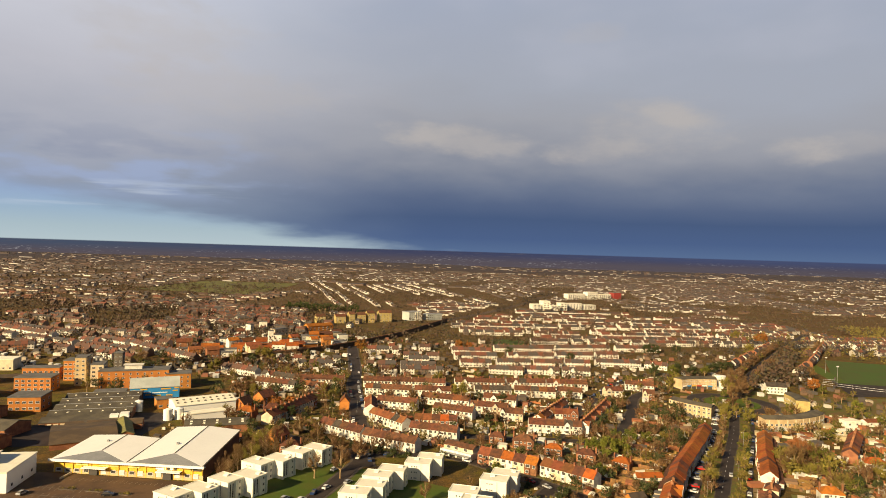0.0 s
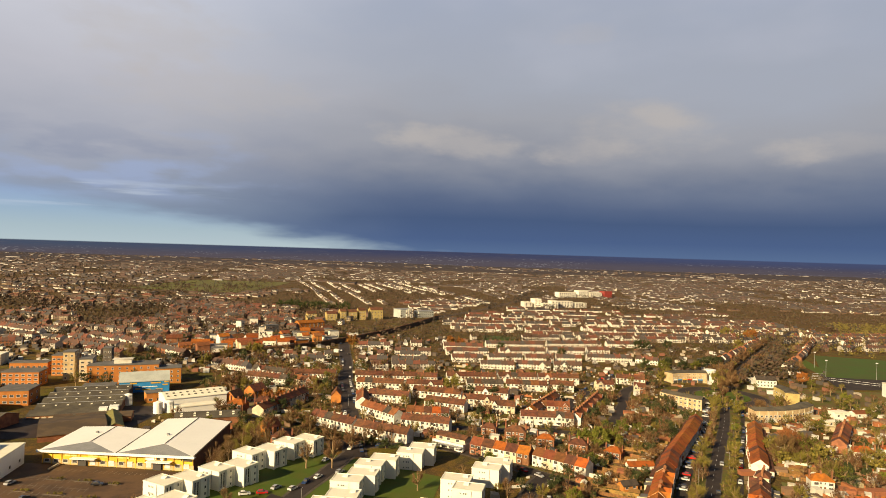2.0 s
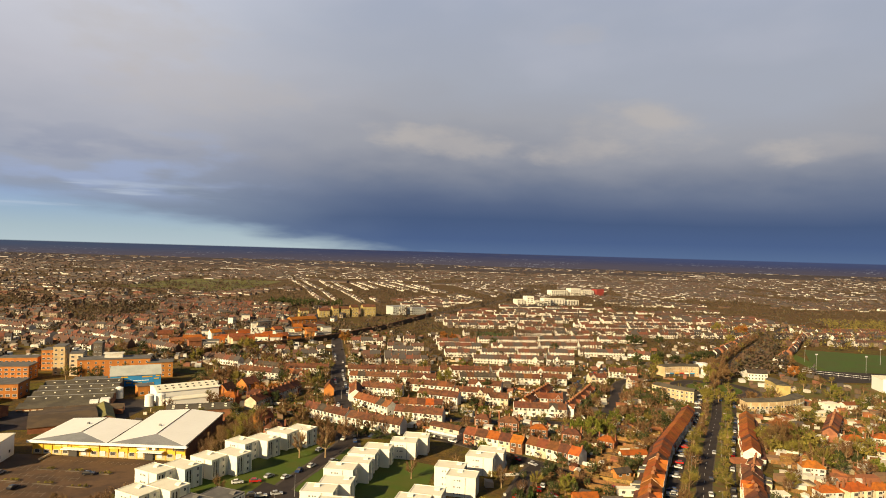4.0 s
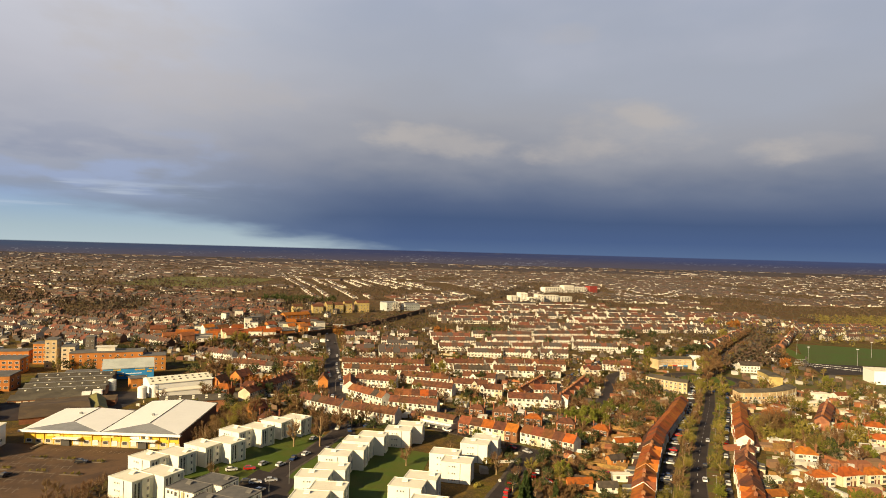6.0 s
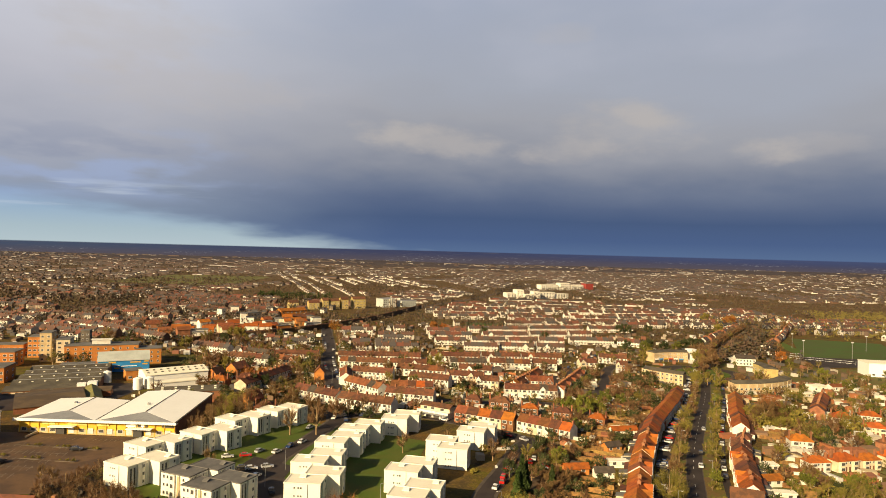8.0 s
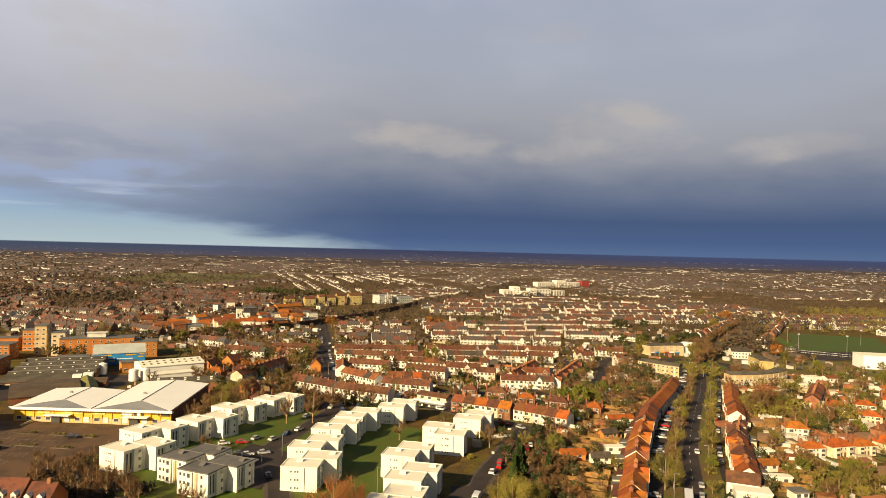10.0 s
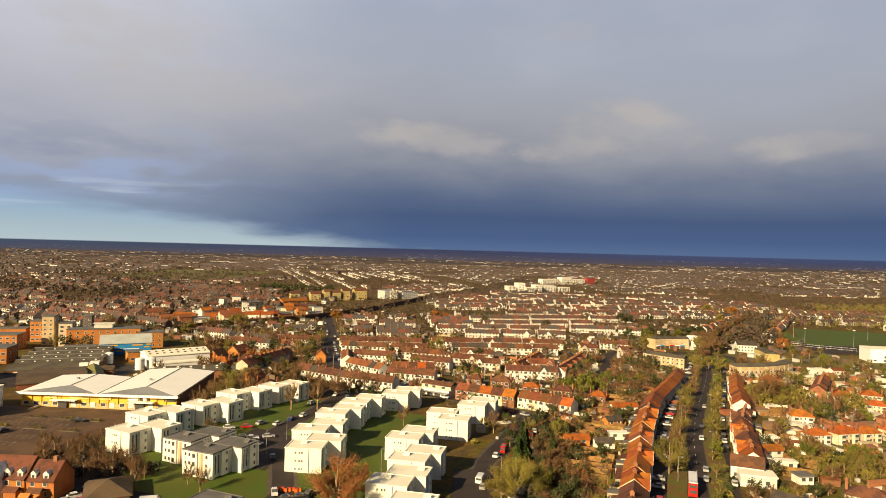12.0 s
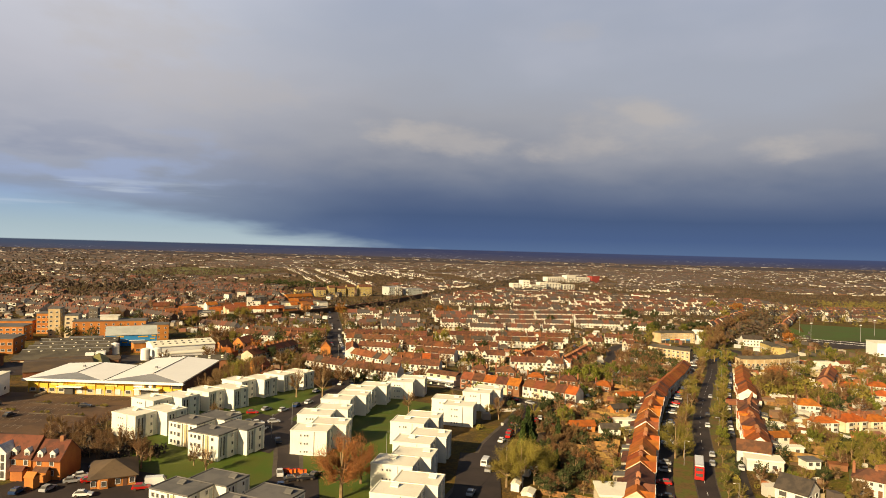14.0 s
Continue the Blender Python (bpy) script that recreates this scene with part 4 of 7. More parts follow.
# ---- blocks of flats on the estate ----
def flats_block(roof, stagger=0.0, w=11.0, d1=8.0, d2=8.0, tall=7.3):
    """A three-storey block of two shifted wings with a flat roof; fronts look to -y, the middle of the plan at the origin."""
    word = "white" if roof == "felt_white" else "grey"
    h = thing("block_of_flats", f"white three-storey block of flats with a flat {word} roof", "block of flats", group="estate flats")
    s = stagger / 2
    wings = [(-w / 2 - s, w / 2 - s, -d1, 0.0), (-w / 2 + s, w / 2 + s, 0.003, d2)]
    for i, (x0, x1, y0, y1) in enumerate(wings):
        # the eastern wall is set back over the stairs
        ring = [(x0, y0), (x1, y0), (x1, y0 + 0.9), (x1 - 0.55, y0 + 0.9), (x1 - 0.55, y0 + 3.7), (x1, y0 + 3.7), (x1, y1), (x0, y1)]
        part("wall", MB().prism(ring, -2.5, tall), "wall_white", h)
        part("roof", MB().box(x0 + 0.2, x1 - 0.2, y0 + 0.2, y1 - 0.2, tall, tall + 0.1), roof, h)
        c = MB()
        for a0, a1, b0, b1 in ((x0 - 0.1, x1 + 0.1, y0 - 0.1, y0 + 0.22), (x0 - 0.1, x1 + 0.1, y1 - 0.22, y1 - 0.004), (x0 - 0.1, x0 + 0.22, y0 + 0.22, y1 - 0.22), (x1 - 0.22, x1 + 0.1, y0 + 0.22, y1 - 0.22)):
            c.box(a0, a1, b0, b1, tall - 0.12, tall + 0.26 - 0.015 * i)
        part("coping", c, roof, h)
        k = x0 + (7.6 if i else 3.4)
        part("roof_hatch", MB().solid([(k, y0 + 4.6, tall + 0.1), (k + 1.9, y0 + 4.6, tall + 0.1), (k + 1.9, y0 + 5.7, tall + 0.1), (k, y0 + 5.7, tall + 0.1)],
                                              [(k, y0 + 4.6, tall + 0.3), (k + 1.9, y0 + 4.6, tall + 0.3), (k + 1.9, y0 + 5.7, tall + 0.85), (k, y0 + 5.7, tall + 0.85)]), roof, h)
        for z in (0.9, 3.3, 5.7):
            if i == 0 or stagger < 0:
                if roof == "felt_white":
                    for e in (3.2, 4.4, 5.2):
                        put("window", WIN[(0.6, 0.7, 0)], h, (x0 + e, y0 - 0.02, z))
                else:
                    for e in (1.2, 2.6, 4.6, 8.8):
                        put("window", WIN[(0.9, 1.1, 0)], h, (x0 + e, y0 - 0.02, z - 0.1))
            put("window", WIN[(0.9, 1.1, 0)], h, (x1 + 0.02, y0 + (y1 - y0) * 0.72, z), 90)
        put("stair_window", WIN[(0.8, 5.6, 0)], h, (x1 - 0.53, y0 + 1.6, 0.9), 90)
        put("stair_window", WIN[(0.8, 5.6, 0)], h, (x1 - 0.53, y0 + 2.9, 0.9), 90)
        part("stair_panel", MB().box(x1 - 0.05, x1 + 0.06, y1 - 1.5, y1 - 0.5, -0.5, tall - 0.6), "metal_pale", h, "pale grey panel")
        if roof != "felt_white":
            part("bay", MB().box(x0 + 3.5, x0 + 5.7, y0 - 0.5, y0 + 0.1, -2.5, tall - 0.2), "wall_white", h)
            part("recess_panel", MB().box(x0 + 6.2, x0 + 7.6, y0 - 0.06, y0 - 0.003, -1, tall - 0.4), "brick_pale", h, "ochre recessed panel")
            for z in (0.8, 3.2, 5.6):
                put("window", WIN[(1.2, 1.4, 1)], h, (x0 + 4.6, y0 - 0.52, z - 0.1))
    part("drainpipe", MB().cyl(wings[0][0] + 7.2, -d1 - 0.1, 0, tall, 0.09, k=6), "metal_grey", h)
    return h


FLATS_A = [(-86.8, 208.2, -28, 4.5), (-89.9, 228.7, -28, 4.5), (-76.7, 245.2, -28, 4.5), (-70.7, 267.2, -28, 4.5), (-58.2, 285.3, -25, 4.5)]
FLATS_B = [(-29.8, 197.0, -6, 4), (-31.5, 215.9, -6, 4), (-27.3, 239.0, -8, 4), (-20.7, 258.5, -10, 4), (-5.2, 277.5, -8, 4)]
FLATS_C = [(-2.1, 149.5, -14, 3), (-3.4, 169.0, -14, 3), (1.3, 187.6, -14, 3), (-0.4, 209.0, -14, 3), (12.9, 235.6, -14, -6), (26.2, 259.0, -16, 3)]
FLATS_G = [(-66.6, 201.3, -24, 3.5), (-56.8, 190.7, -24, 3.5), (-49.6, 147.3, -24, 3.5), (-35.0, 138.8, -24, 3.5)]
for rows, roof in ((FLATS_A, "felt_white"), (FLATS_B, "felt_white"), (FLATS_C, "felt_white"), (FLATS_G, "felt_grey")):
    for x, y, turn, st in rows:
        stock.place(("flats", roof, st), lambda: flats_block(roof, st), spot(x, y, turn))
        occupy(x, y, 9.5)


# ---- supermarket ----
def skewed(mb, k=-0.2):
    """Slants a mesh's depth, for a plan that is not square."""
    mb.v = [(x + k * y, y, z) for x, y, z in mb.v]
    return mb


def supermarket():
    k = -0.09
    s = thing("supermarket", "supermarket with a yellow front and a folded white metal roof", "supermarket", spot(-158.5, 261.1, -3.6))
    w, d, h, hip, short = 64.0, 51.5, 5.5, 10.0, 33.0

    def slant(mb):
        return skewed(mb, k)

    part("wall", slant(MB().box(0.6, w / 2 - 0.002, 0.8, short - 0.5, -4, h).box(w / 2, w - 0.6, 0.8, d - 0.5, -4, h)), "yellow", s)
    part("side_wall", slant(MB().box(w - 0.59, w - 0.3, 1.0, d - 0.7, -4, h)), "cladding_brown", s, "brown clad side wall")
    # folded roof: two pitched bays whose ridges run to the back, hipped at the front
    xs, zs = (0.0, w * 0.25, w * 0.5, w * 0.75, w), (h, h + 0.9, h, h + 1.3, h)
    for i in range(4):
        y1 = short if i < 2 else d
        odd = i % 2
        low, top = ((xs[i + 1], zs[i + 1]), (xs[i], zs[i])) if odd else ((xs[i], zs[i]), (xs[i + 1], zs[i + 1]))
        pts = [(low[0], -0.9, low[1]), (top[0], hip, top[1]), (top[0], y1, top[1]), (low[0], y1, low[1])]
        pts = pts[::-1] if odd else pts
        part("roof_panel", slant(MB().solid(pts, [(x, y, z + 0.3) for x, y, z in pts])), "metal_white", s)
        if i:
            part("gutter", slant(MB().box(low[0] - 0.25, low[0] + 0.25, -0.5, y1, low[1] + 0.25, low[1] + 0.36)), "roof_dark", s)
    for i in (0, 2):
        pts = [(xs[i], -0.9, zs[i]), (xs[i + 2], -0.9, zs[i + 2]), (xs[i + 1], hip, zs[i + 1])]
        part("hip_panel", slant(MB().solid(pts, [(x, y, z + 0.28) for x, y, z in pts])), "metal_grey", s, "grey sloping front of the roof")
        x, z, y1 = xs[i + 1], zs[i + 1], d if i else short
        part("ridge_cap", slant(MB().box(x - 0.22, x + 0.22, hip, y1, z + 0.25, z + 0.42)), "roof_dark", s)
        part("roof_unit", slant(MB().box(x - 4.2, x - 3.2, hip + 12, hip + 13, z, z + 0.8)), "metal_grey", s)
    part("back_coping", slant(MB().box(-0.2, w / 2, short, short + 0.4, h - 0.3, h + 0.5).box(w / 2, w + 0.2, d, d + 0.4, h - 0.3, h + 0.6)), "roof_dark", s)
    part("fascia", MB().box(-0.9, w + 0.7, -1.3, -0.9, h - 0.55, h + 0.45), "metal_white", s, "white metal fascia")
    part("canopy", MB().box(-0.8, w + 0.6, -0.9, 0.8, h - 0.5, h - 0.25), "metal_white", s)
    part("brick_base", MB().box(0.3, w - 0.2, 0.55, 0.79, -4, 1.6), "brick_pale", s, "pale brick lower wall")
    for i in range(16):
        x = 2.0 + i * 3.9
        if i in (4, 12):
            part("entrance", MB().box(x - 1.5, x + 1.9, -0.4, 0.54, -0.5, 2.9), "glass", s, "glazed entrance lobby")
            part("entrance_canopy", MB().box(x - 3.9, x + 6.3, -2.2, 0.3, 2.91, 3.2), "metal_white", s)
        elif i > 4 and i % 2:
            part("white_panel", MB().box(x - 0.8, x + 1.4, 0.4, 0.545, 0.2, 2.2), "frame_white", s)
        else:
            put("window", WIN[(2.1, 1.4, 2)], s, (x + 0.6, 0.53, 0.6))
        part("pier", MB().box(x - 1.35, x - 1.1, 0.45, 0.79, -1, h - 0.5), "yellow", s)
    for x0, x1, mt in ((10, 15, "sign_pale"), (20, 28, "sign_pale"), (32, 37, "sign_pale"), (43.5, 48, "metal_white"), (48.6, 52.6, "roof_dark"), (58.5, 63, "roof_dark")):
        part("sign_board", MB().box(x0, x1, 0.5, 0.785, 3.3, 4.6), mt, s)
    part("sign_disc", MB().cyl(0, 0, 0, 0.12, 0.7, k=16), "metal_white", s).matrix_local = Matrix.Translation((50.6, 0.48, 3.95)) @ Matrix.Rotation(math.pi / 2, 4, "X")
    part("ramp_wall", MB().box(8.5, 9.0, -7.5, -0.6, -1.5, 0.9), "render_cream", s, "pale low wall of a ramp")
    c = s.matrix_basis
    for i in range(5):
        for j in range(5):
            q = c @ Vector((6.5 + 13 * i + k * (6 + 10 * j), 6 + 10 * j, 0))
            occupy(q.x, q.y, 7)


supermarket()


# ---- commercial quarter ----
def big_box(name, label, category, x, y, turn, w, d, h, wall, roof, rows=0, cols=0, side=0, win=(2.1, 1.4, 2), flat=True, rise=2.0, skylights=0, group="", plant=False):
    """A larger building with parapet or pitched roof, windows by storey, its front corner at the origin."""
    b = thing(name, label, category, spot(x, y, turn), group)
    part("wall", MB().box(0, w, 0, d, -3, h), wall, b)
    if flat:
        part("roof", MB().box(-0.25, w + 0.25, -0.25, d + 0.25, h, h + 0.5), roof, b)
        if plant:
            part("plant_room", MB().box(w * 0.35, w * 0.6, d * 0.3, d * 0.7, h + 0.5, h + 3.2).box(w * 0.33, w * 0.62, d * 0.27, d * 0.73, h + 3.2, h + 3.5), "render_white", b)
    else:
        part("roof", MB().gable_roof(-0.3, w + 0.3, 0, d, h, h + rise, 0.25, 0.4), roof, b)
        part("gable", MB().gable_wall(0.02, w - 0.02, 0.02, d - 0.02, h - 0.3, h, h + rise), wall, b)
        s = rise / (d / 2)
        for i in range(skylights):
            for j in range(2):
                xx, yy = w * (i + 0.5) / skylights, d * (0.14 + 0.18 * j)
                z = h + yy * s + 0.27
                part("skylight", MB().solid([(xx - 0.6, yy, z), (xx + 0.6, yy, z), (xx + 0.6, yy + 1.3, z + 1.3 * s), (xx - 0.6, yy + 1.3, z + 1.3 * s)],
                                            [(xx - 0.6, yy, z + 0.15), (xx + 0.6, yy, z + 0.15), (xx + 0.6, yy + 1.3, z + 1.3 * s + 0.15), (xx - 0.6, yy + 1.3, z + 1.3 * s + 0.15)]), "felt_white" if roof == "roof_dark" else "roof_dark", b)
    for r in range(rows):
        z = 1.0 + r * (h - 1.0) / max(rows, 1)
        for c in range(cols):
            put("window", WIN[win], b, (w * (c + 0.5) / cols, -0.02, z))
        for c in range(side):
            put("window", WIN[win], b, (w + 0.02, d * (c + 0.5) / side, z), 90)
    c = b.matrix_basis
    for i in range(max(1, int(w // 9))):
        for j in range(max(1, int(d // 9))):
            q = c @ Vector(((i + 0.5) * w / max(1, int(w // 9)), (j + 0.5) * d / max(1, int(d // 9)), 0))
            occupy(q.x, q.y, 6.5)
    return b


big_box("office_block", "orange brick office block with pale window bands", "office block", -229, 425, 18, 44, 14, 12, "brick_orange", "felt_grey", 4, 10, 3, (1.2, 1.4, 1), plant=True)
big_box("office_block", "orange brick office block beside a parking yard", "office block", -188, 436, 20, 16, 12, 10, "brick_orange", "felt_grey", 3, 4, 2, (1.2, 1.4, 1))
big_box("stair_tower", "cream and glass office tower beside an orange brick block", "office block", -238, 432, 18, 8, 14, 15, "render_cream", "felt_grey", 5, 2, 2, plant=False)
big_box("tower_block", "tall beige concrete tower block", "tower block", -250, 434, 15, 7, 12, 19, "brick_pale", "felt_grey", 6, 2, 2, (1.5, 1.3, 1))
big_box("tower_block", "grey concrete stair tower", "tower block", -247, 480, 15, 6, 8, 15, "paving", "felt_grey", 4, 2, 1, (1.5, 1.3, 1))
big_box("office_block", "orange brick office block with flat roof", "office block", -266, 448, 12, 15, 12, 14, "brick_orange", "felt_grey", 4, 5, 1)
big_box("office_block", "low orange brick block with a white roof edge", "office block", -274, 408, 10, 22, 14, 9, "brick_orange", "felt_grey", 3, 6, 2)
big_box("office_block", "low orange brick block beside the depot", "office block", -243, 357, 12, 17, 16, 8, "brick_orange", "felt_grey", 2, 5, 2)
big_box("office_block", "long cream block with a white roof edge", "office block", -294, 446, 12, 24, 10, 8, "brick_orange", "felt_grey", 2, 7, 1)


def ridged_shed():
    """A wide workshop under four low ridges, with small roof lights and a lean-to along its front."""
    b = thing("shed", "dark grey workshop with four low roof ridges and small roof lights", "shed", spot(-209, 338, 19))
    w, bays, deep, h, rise = 41.0, 4, 14.0, 3.0, 1.5
    part("wall", MB().box(0, w, 0, bays * deep, -3, h), "cladding_brown", b)
    for i in range(bays):
        y0 = i * deep
        part("roof", MB().gable_roof(-0.3, w + 0.3, y0 + 0.02, y0 + deep - 0.02, h, h + rise, 0.2, 0.0), "roof_dark", b)
        part("gable", MB().gable_wall(0.05, w - 0.05, y0 + 0.1, y0 + deep - 0.1, h - 0.3, h, h + rise), "cladding_brown", b)
        part("ridge_cap", MB().box(-0.3, w + 0.3, y0 + deep / 2 - 0.25, y0 + deep / 2 + 0.25, h + rise + 0.1, h + rise + 0.3), "metal_grey", b)
        for k in range(7):
            x, yy = 3.0 + 5.7 * k + (i % 2) * 1.5, y0 + deep * 0.25
            z = h + rise * 0.5 + 0.2
            part("skylight", MB().solid([(x, yy, z), (x + 0.9, yy, z), (x + 0.9, yy + 1.0, z + 0.21), (x, yy + 1.0, z + 0.21)], [(x, yy, z + 0.12), (x + 0.9, yy, z + 0.12), (x + 0.9, yy + 1.0, z + 0.33), (x, yy + 1.0, z + 0.33)]), "felt_white", b)
    front = part("lean_to", MB().solid([(-2, -7, -3), (w - 2, -7, -3), (w - 2, -0.003, -3), (-2, -0.003, -3)], [(-2, -7, 1.4), (w - 2, -7, 1.4), (w - 2, -0.003, 2.8), (-2, -0.003, 2.8)]), "brick", b)
    part("lean_to_roof", MB().solid([(-2.2, -7.3, 1.41), (w - 1.8, -7.3, 1.41), (w - 1.8, -0.003, 2.85), (-2.2, -0.003, 2.85)], [(-2.2, -7.3, 1.6), (w - 1.8, -7.3, 1.6), (w - 1.8, -0.003, 3.05), (-2.2, -0.003, 3.05)]), "roof_dark", front)
    for k in range(12):
        part("front_panel", MB().box(k * 3.1 - 1.2, k * 3.1 + 0.9, -7.14, -7.003, -0.6, 0.9), "render_cream" if k % 4 else "glass", front)
    for x0, x1, y0, y1, z in ((36, 40.5, -6, -1, 4.2), (31, 35, -5, -1.5, 3.6)):
        part("plant_box", MB().box(x0, x1, y0, y1, 1.5, z), "metal_white", b, "white plant housing")
    for i in range(4):
        for j in range(6):
            q = b.matrix_basis @ Vector((5 + 10 * i, 5 + 9.5 * j, 0))
            occupy(q.x, q.y, 6)


ridged_shed()
big_box("shed", "brown felt-roofed industrial shed with rows of vents", "shed", -177, 289, 30, 28, 33, 2.6, "brick", "roof_brown", 0, 0, 0, flat=False, rise=1.6)
big_box("shed", "narrow shed with a mossy green roof", "shed", -150, 313, 119, 30, 7, 3.0, "brick", "roof_moss", 0, 0, 0, flat=False, rise=1.6)
big_box("shed", "long low brown shed with white roof lights", "shed", -190, 322, 19, 36, 11, 2.2, "brick", "roof_brown", 0, 0, 0, flat=False, rise=1.2, skylights=2)
big_box("shed", "white warehouse with rows of roof lights", "shed", -150, 362, 34, 34, 20, 6.0, "metal_white", "felt_white", 0, 0, 0, flat=False, rise=2.0, skylights=9)
big_box("shed", "low white lean-to beside a warehouse", "shed", -141, 354, 33, 22, 7, 3.2, "metal_white", "felt_white")
big_box("shed", "long dark shed behind the supermarket", "shed", -131, 327, 17, 32, 14, 3.6, "brick", "roof_dark", flat=False, rise=1.5, skylights=5)
big_box("shop", "small brown brick shop", "shop", -168, 378, 34, 9, 8, 5.5, "brick_orange", "felt_grey", 1, 2, 0)
big_box("warehouse", "white flat-roofed building beside the car park", "warehouse", -184.7, 231.9, 9.5, 25, 24, 7.2, "metal_white", "felt_white", 1, 4, 3, (1.5, 1.3, 1), plant=True)
for x, y, turn, w, d, h, wall, roof in ((98.5, 187, -16, 10, 6, 3.2, "render_white", "felt_white"), (122, 215.5, 6, 7, 4, 2.5, "render_white", "tile_orange"), (117, 202.8, -8, 8, 3, 2.5, "render_white", "felt_white"), (118, 189, 4, 4.6, 4, 2.4, "render_white", "felt_grey"), (131.6, 232, 0, 5, 4, 2.4, "render_white", "felt_white"),
                                         (263, 408, 10, 11, 6, 3.4, "render_white", "felt_white"), (278.5, 411, 10, 13, 6, 3.0, "render_white", "tile_red"), (54, 223.5, 6, 9, 3, 2.4, "brick_orange", "tile_orange"), (88.6, 279, 8, 12, 4, 2.4, "render_white", "tile_orange"), (64, 220.5, 4, 7, 3, 2.4, "render_white", "slate"), (73, 233, 0, 7, 3, 2.2, "render_white", "felt_white"), (203, 323, 10, 8, 3, 2.4, "render_white", "felt_white"), (243, 384, 14, 12, 4, 2.6, "render_cream", "felt_white"), (214, 327, 14, 7, 4, 2.6, "render_white", "felt_white"), (78, 252, 20, 7, 4, 2.4, "brick_orange", "slate"), (134, 246, 60, 9, 3.5, 2.5, "render_cream", "felt_white")):
    big_box("garage", f"low {WORD.get(wall, 'orange brick')} garage with a {WORD.get(roof, 'flat felt')} roof", "garage", x, y, turn, w, d, h, wall, roof, 1, 2, 0, (1.5, 1.3, 1), flat=not roof.startswith(("tile", "slate")), rise=1.3, group="garden garages")
big_box("end_house", "white end house with a brown tiled roof", "house", 98.6, 193.2, -24, 9.2, 4.6, 4.6, "render_white", "tile_brown", 1, 3, 0, (1.5, 1.3, 1), flat=False, rise=2.4)


def corner_shop():
    """Single-storey white shop with a set-back red storey above."""
    b = thing("shop", "white shopfront with a red storey set back above it", "shop", spot(2.0, 309.5, -33))
    part("wall", MB().box(0, 17, 0, 9, -2, 3.2), "render_white", b)
    part("fascia", MB().box(-0.2, 17.2, -0.5, -0.003, 2.3, 3.5), "frame_white", b)
    up = part("upper_storey", MB().box(0.3, 16.7, 2.0, 8.8, 3.2, 5.0), "render_cream", b, "cream upper storey")
    part("roof", MB().gable_roof(0.1, 16.9, 2.0, 8.8, 5.0, 6.3, 0.15, 0.3), "tile_brown", b)
    for x in (3.2, 7.4, 12.6):
        put("window", WIN[(2.1, 1.4, 2)], up, (x, 1.98, 3.4))
    for k in range(4):
        part("shop_window", MB().box(0.8 + k * 4.1, 3.9 + k * 4.1, -0.06, -0.002, 0.3, 2.1), "glass", b)
    part("awning", MB().solid([(0, -1.8, 2.0), (17, -1.8, 2.0), (17, -0.5, 2.3), (0, -0.5, 2.3)], [(0, -1.8, 2.1), (17, -1.8, 2.1), (17, -0.5, 2.45), (0, -0.5, 2.45)]), "metal_grey", b)
    for k in range(3):
        q = b.matrix_basis @ Vector((3 + 5.5 * k, 4.5, 0))
        occupy(q.x, q.y, 5)


corner_shop()
for x, y, turn, w, d, h, roof in ((-110, 398, 62, 11, 8.5, 5.2, "tile_brown"), (-117, 381, 70, 9, 7, 4.6, "tile_brown"), (-79, 312, 62, 9, 7, 4.4, "tile_red"), (-56, 398, 95, 10, 6, 4.8, "tile_red")):
    big_box("gabled_house", "orange brick house with a steep gabled roof", "house", x, y, turn, w, d, h, "brick_orange", roof, 2, 2, 0, (1.2, 1.4, 1), flat=False, rise=3.4, group="gabled brick houses")


TOWN = [(-221, 585, 14, 16, 10, 5, "brick_orange", "tile_orange"), (-220, 631, 10, 10, 8, 6, "render_white", "felt_grey"), (-193, 584, 14, 10, 8, 5, "brick_orange", "tile_orange"), (-193, 621, 50, 12, 8, 6, "render_white", "tile_red"), (-184, 632, 14, 11, 8, 6, "render_white", "tile_red"),
        (-177, 652, 20, 5, 8, 13, "render_white", "felt_grey"), (-172, 653, 16, 8, 8, 9, "render_white", "felt_grey"), (-158, 634, 40, 18, 9, 4, "brick_orange", "tile_orange"), (-146, 670, 20, 7, 9, 7, "metal_grey", "felt_grey"), (-140, 677, 14, 10, 8, 8, "brick_orange", "tile_orange"), (-130, 685, 34, 15, 8, 7, "brick_orange", "tile_brown"),
        (-158, 756, 40, 34, 12, 6, "brick_orange", "tile_orange"), (-222, 690, 16, 8, 8, 6, "render_white", "tile_brown"), (-221, 736, 60, 5, 8, 8, "render_white", "felt_grey"), (-215, 750, 18, 9, 8, 10, "render_white", "felt_grey"), (-186, 712, 50, 18, 9, 7, "render_cream", "felt_grey"), (-250, 600, 20, 14, 9, 6, "brick", "tile_red"), (-122, 716, 40, 12, 8, 6, "render_cream", "tile_brown")]
for x, y, turn, w, d, h, wall, roof in TOWN:
    tint = {"brick_orange": "orange brick", "render_white": "white rendered", "metal_grey": "grey clad", "render_cream": "cream rendered", "brick": "brown brick"}[wall]
    big_box("town_building", f"{tint} building close to the railway", "building", x, y, turn, w, d, h, wall, roof, 2, max(2, int(w // 5)), 0, (1.5, 1.3, 1), flat=roof.startswith("felt"), rise=2.8, group="town buildings")
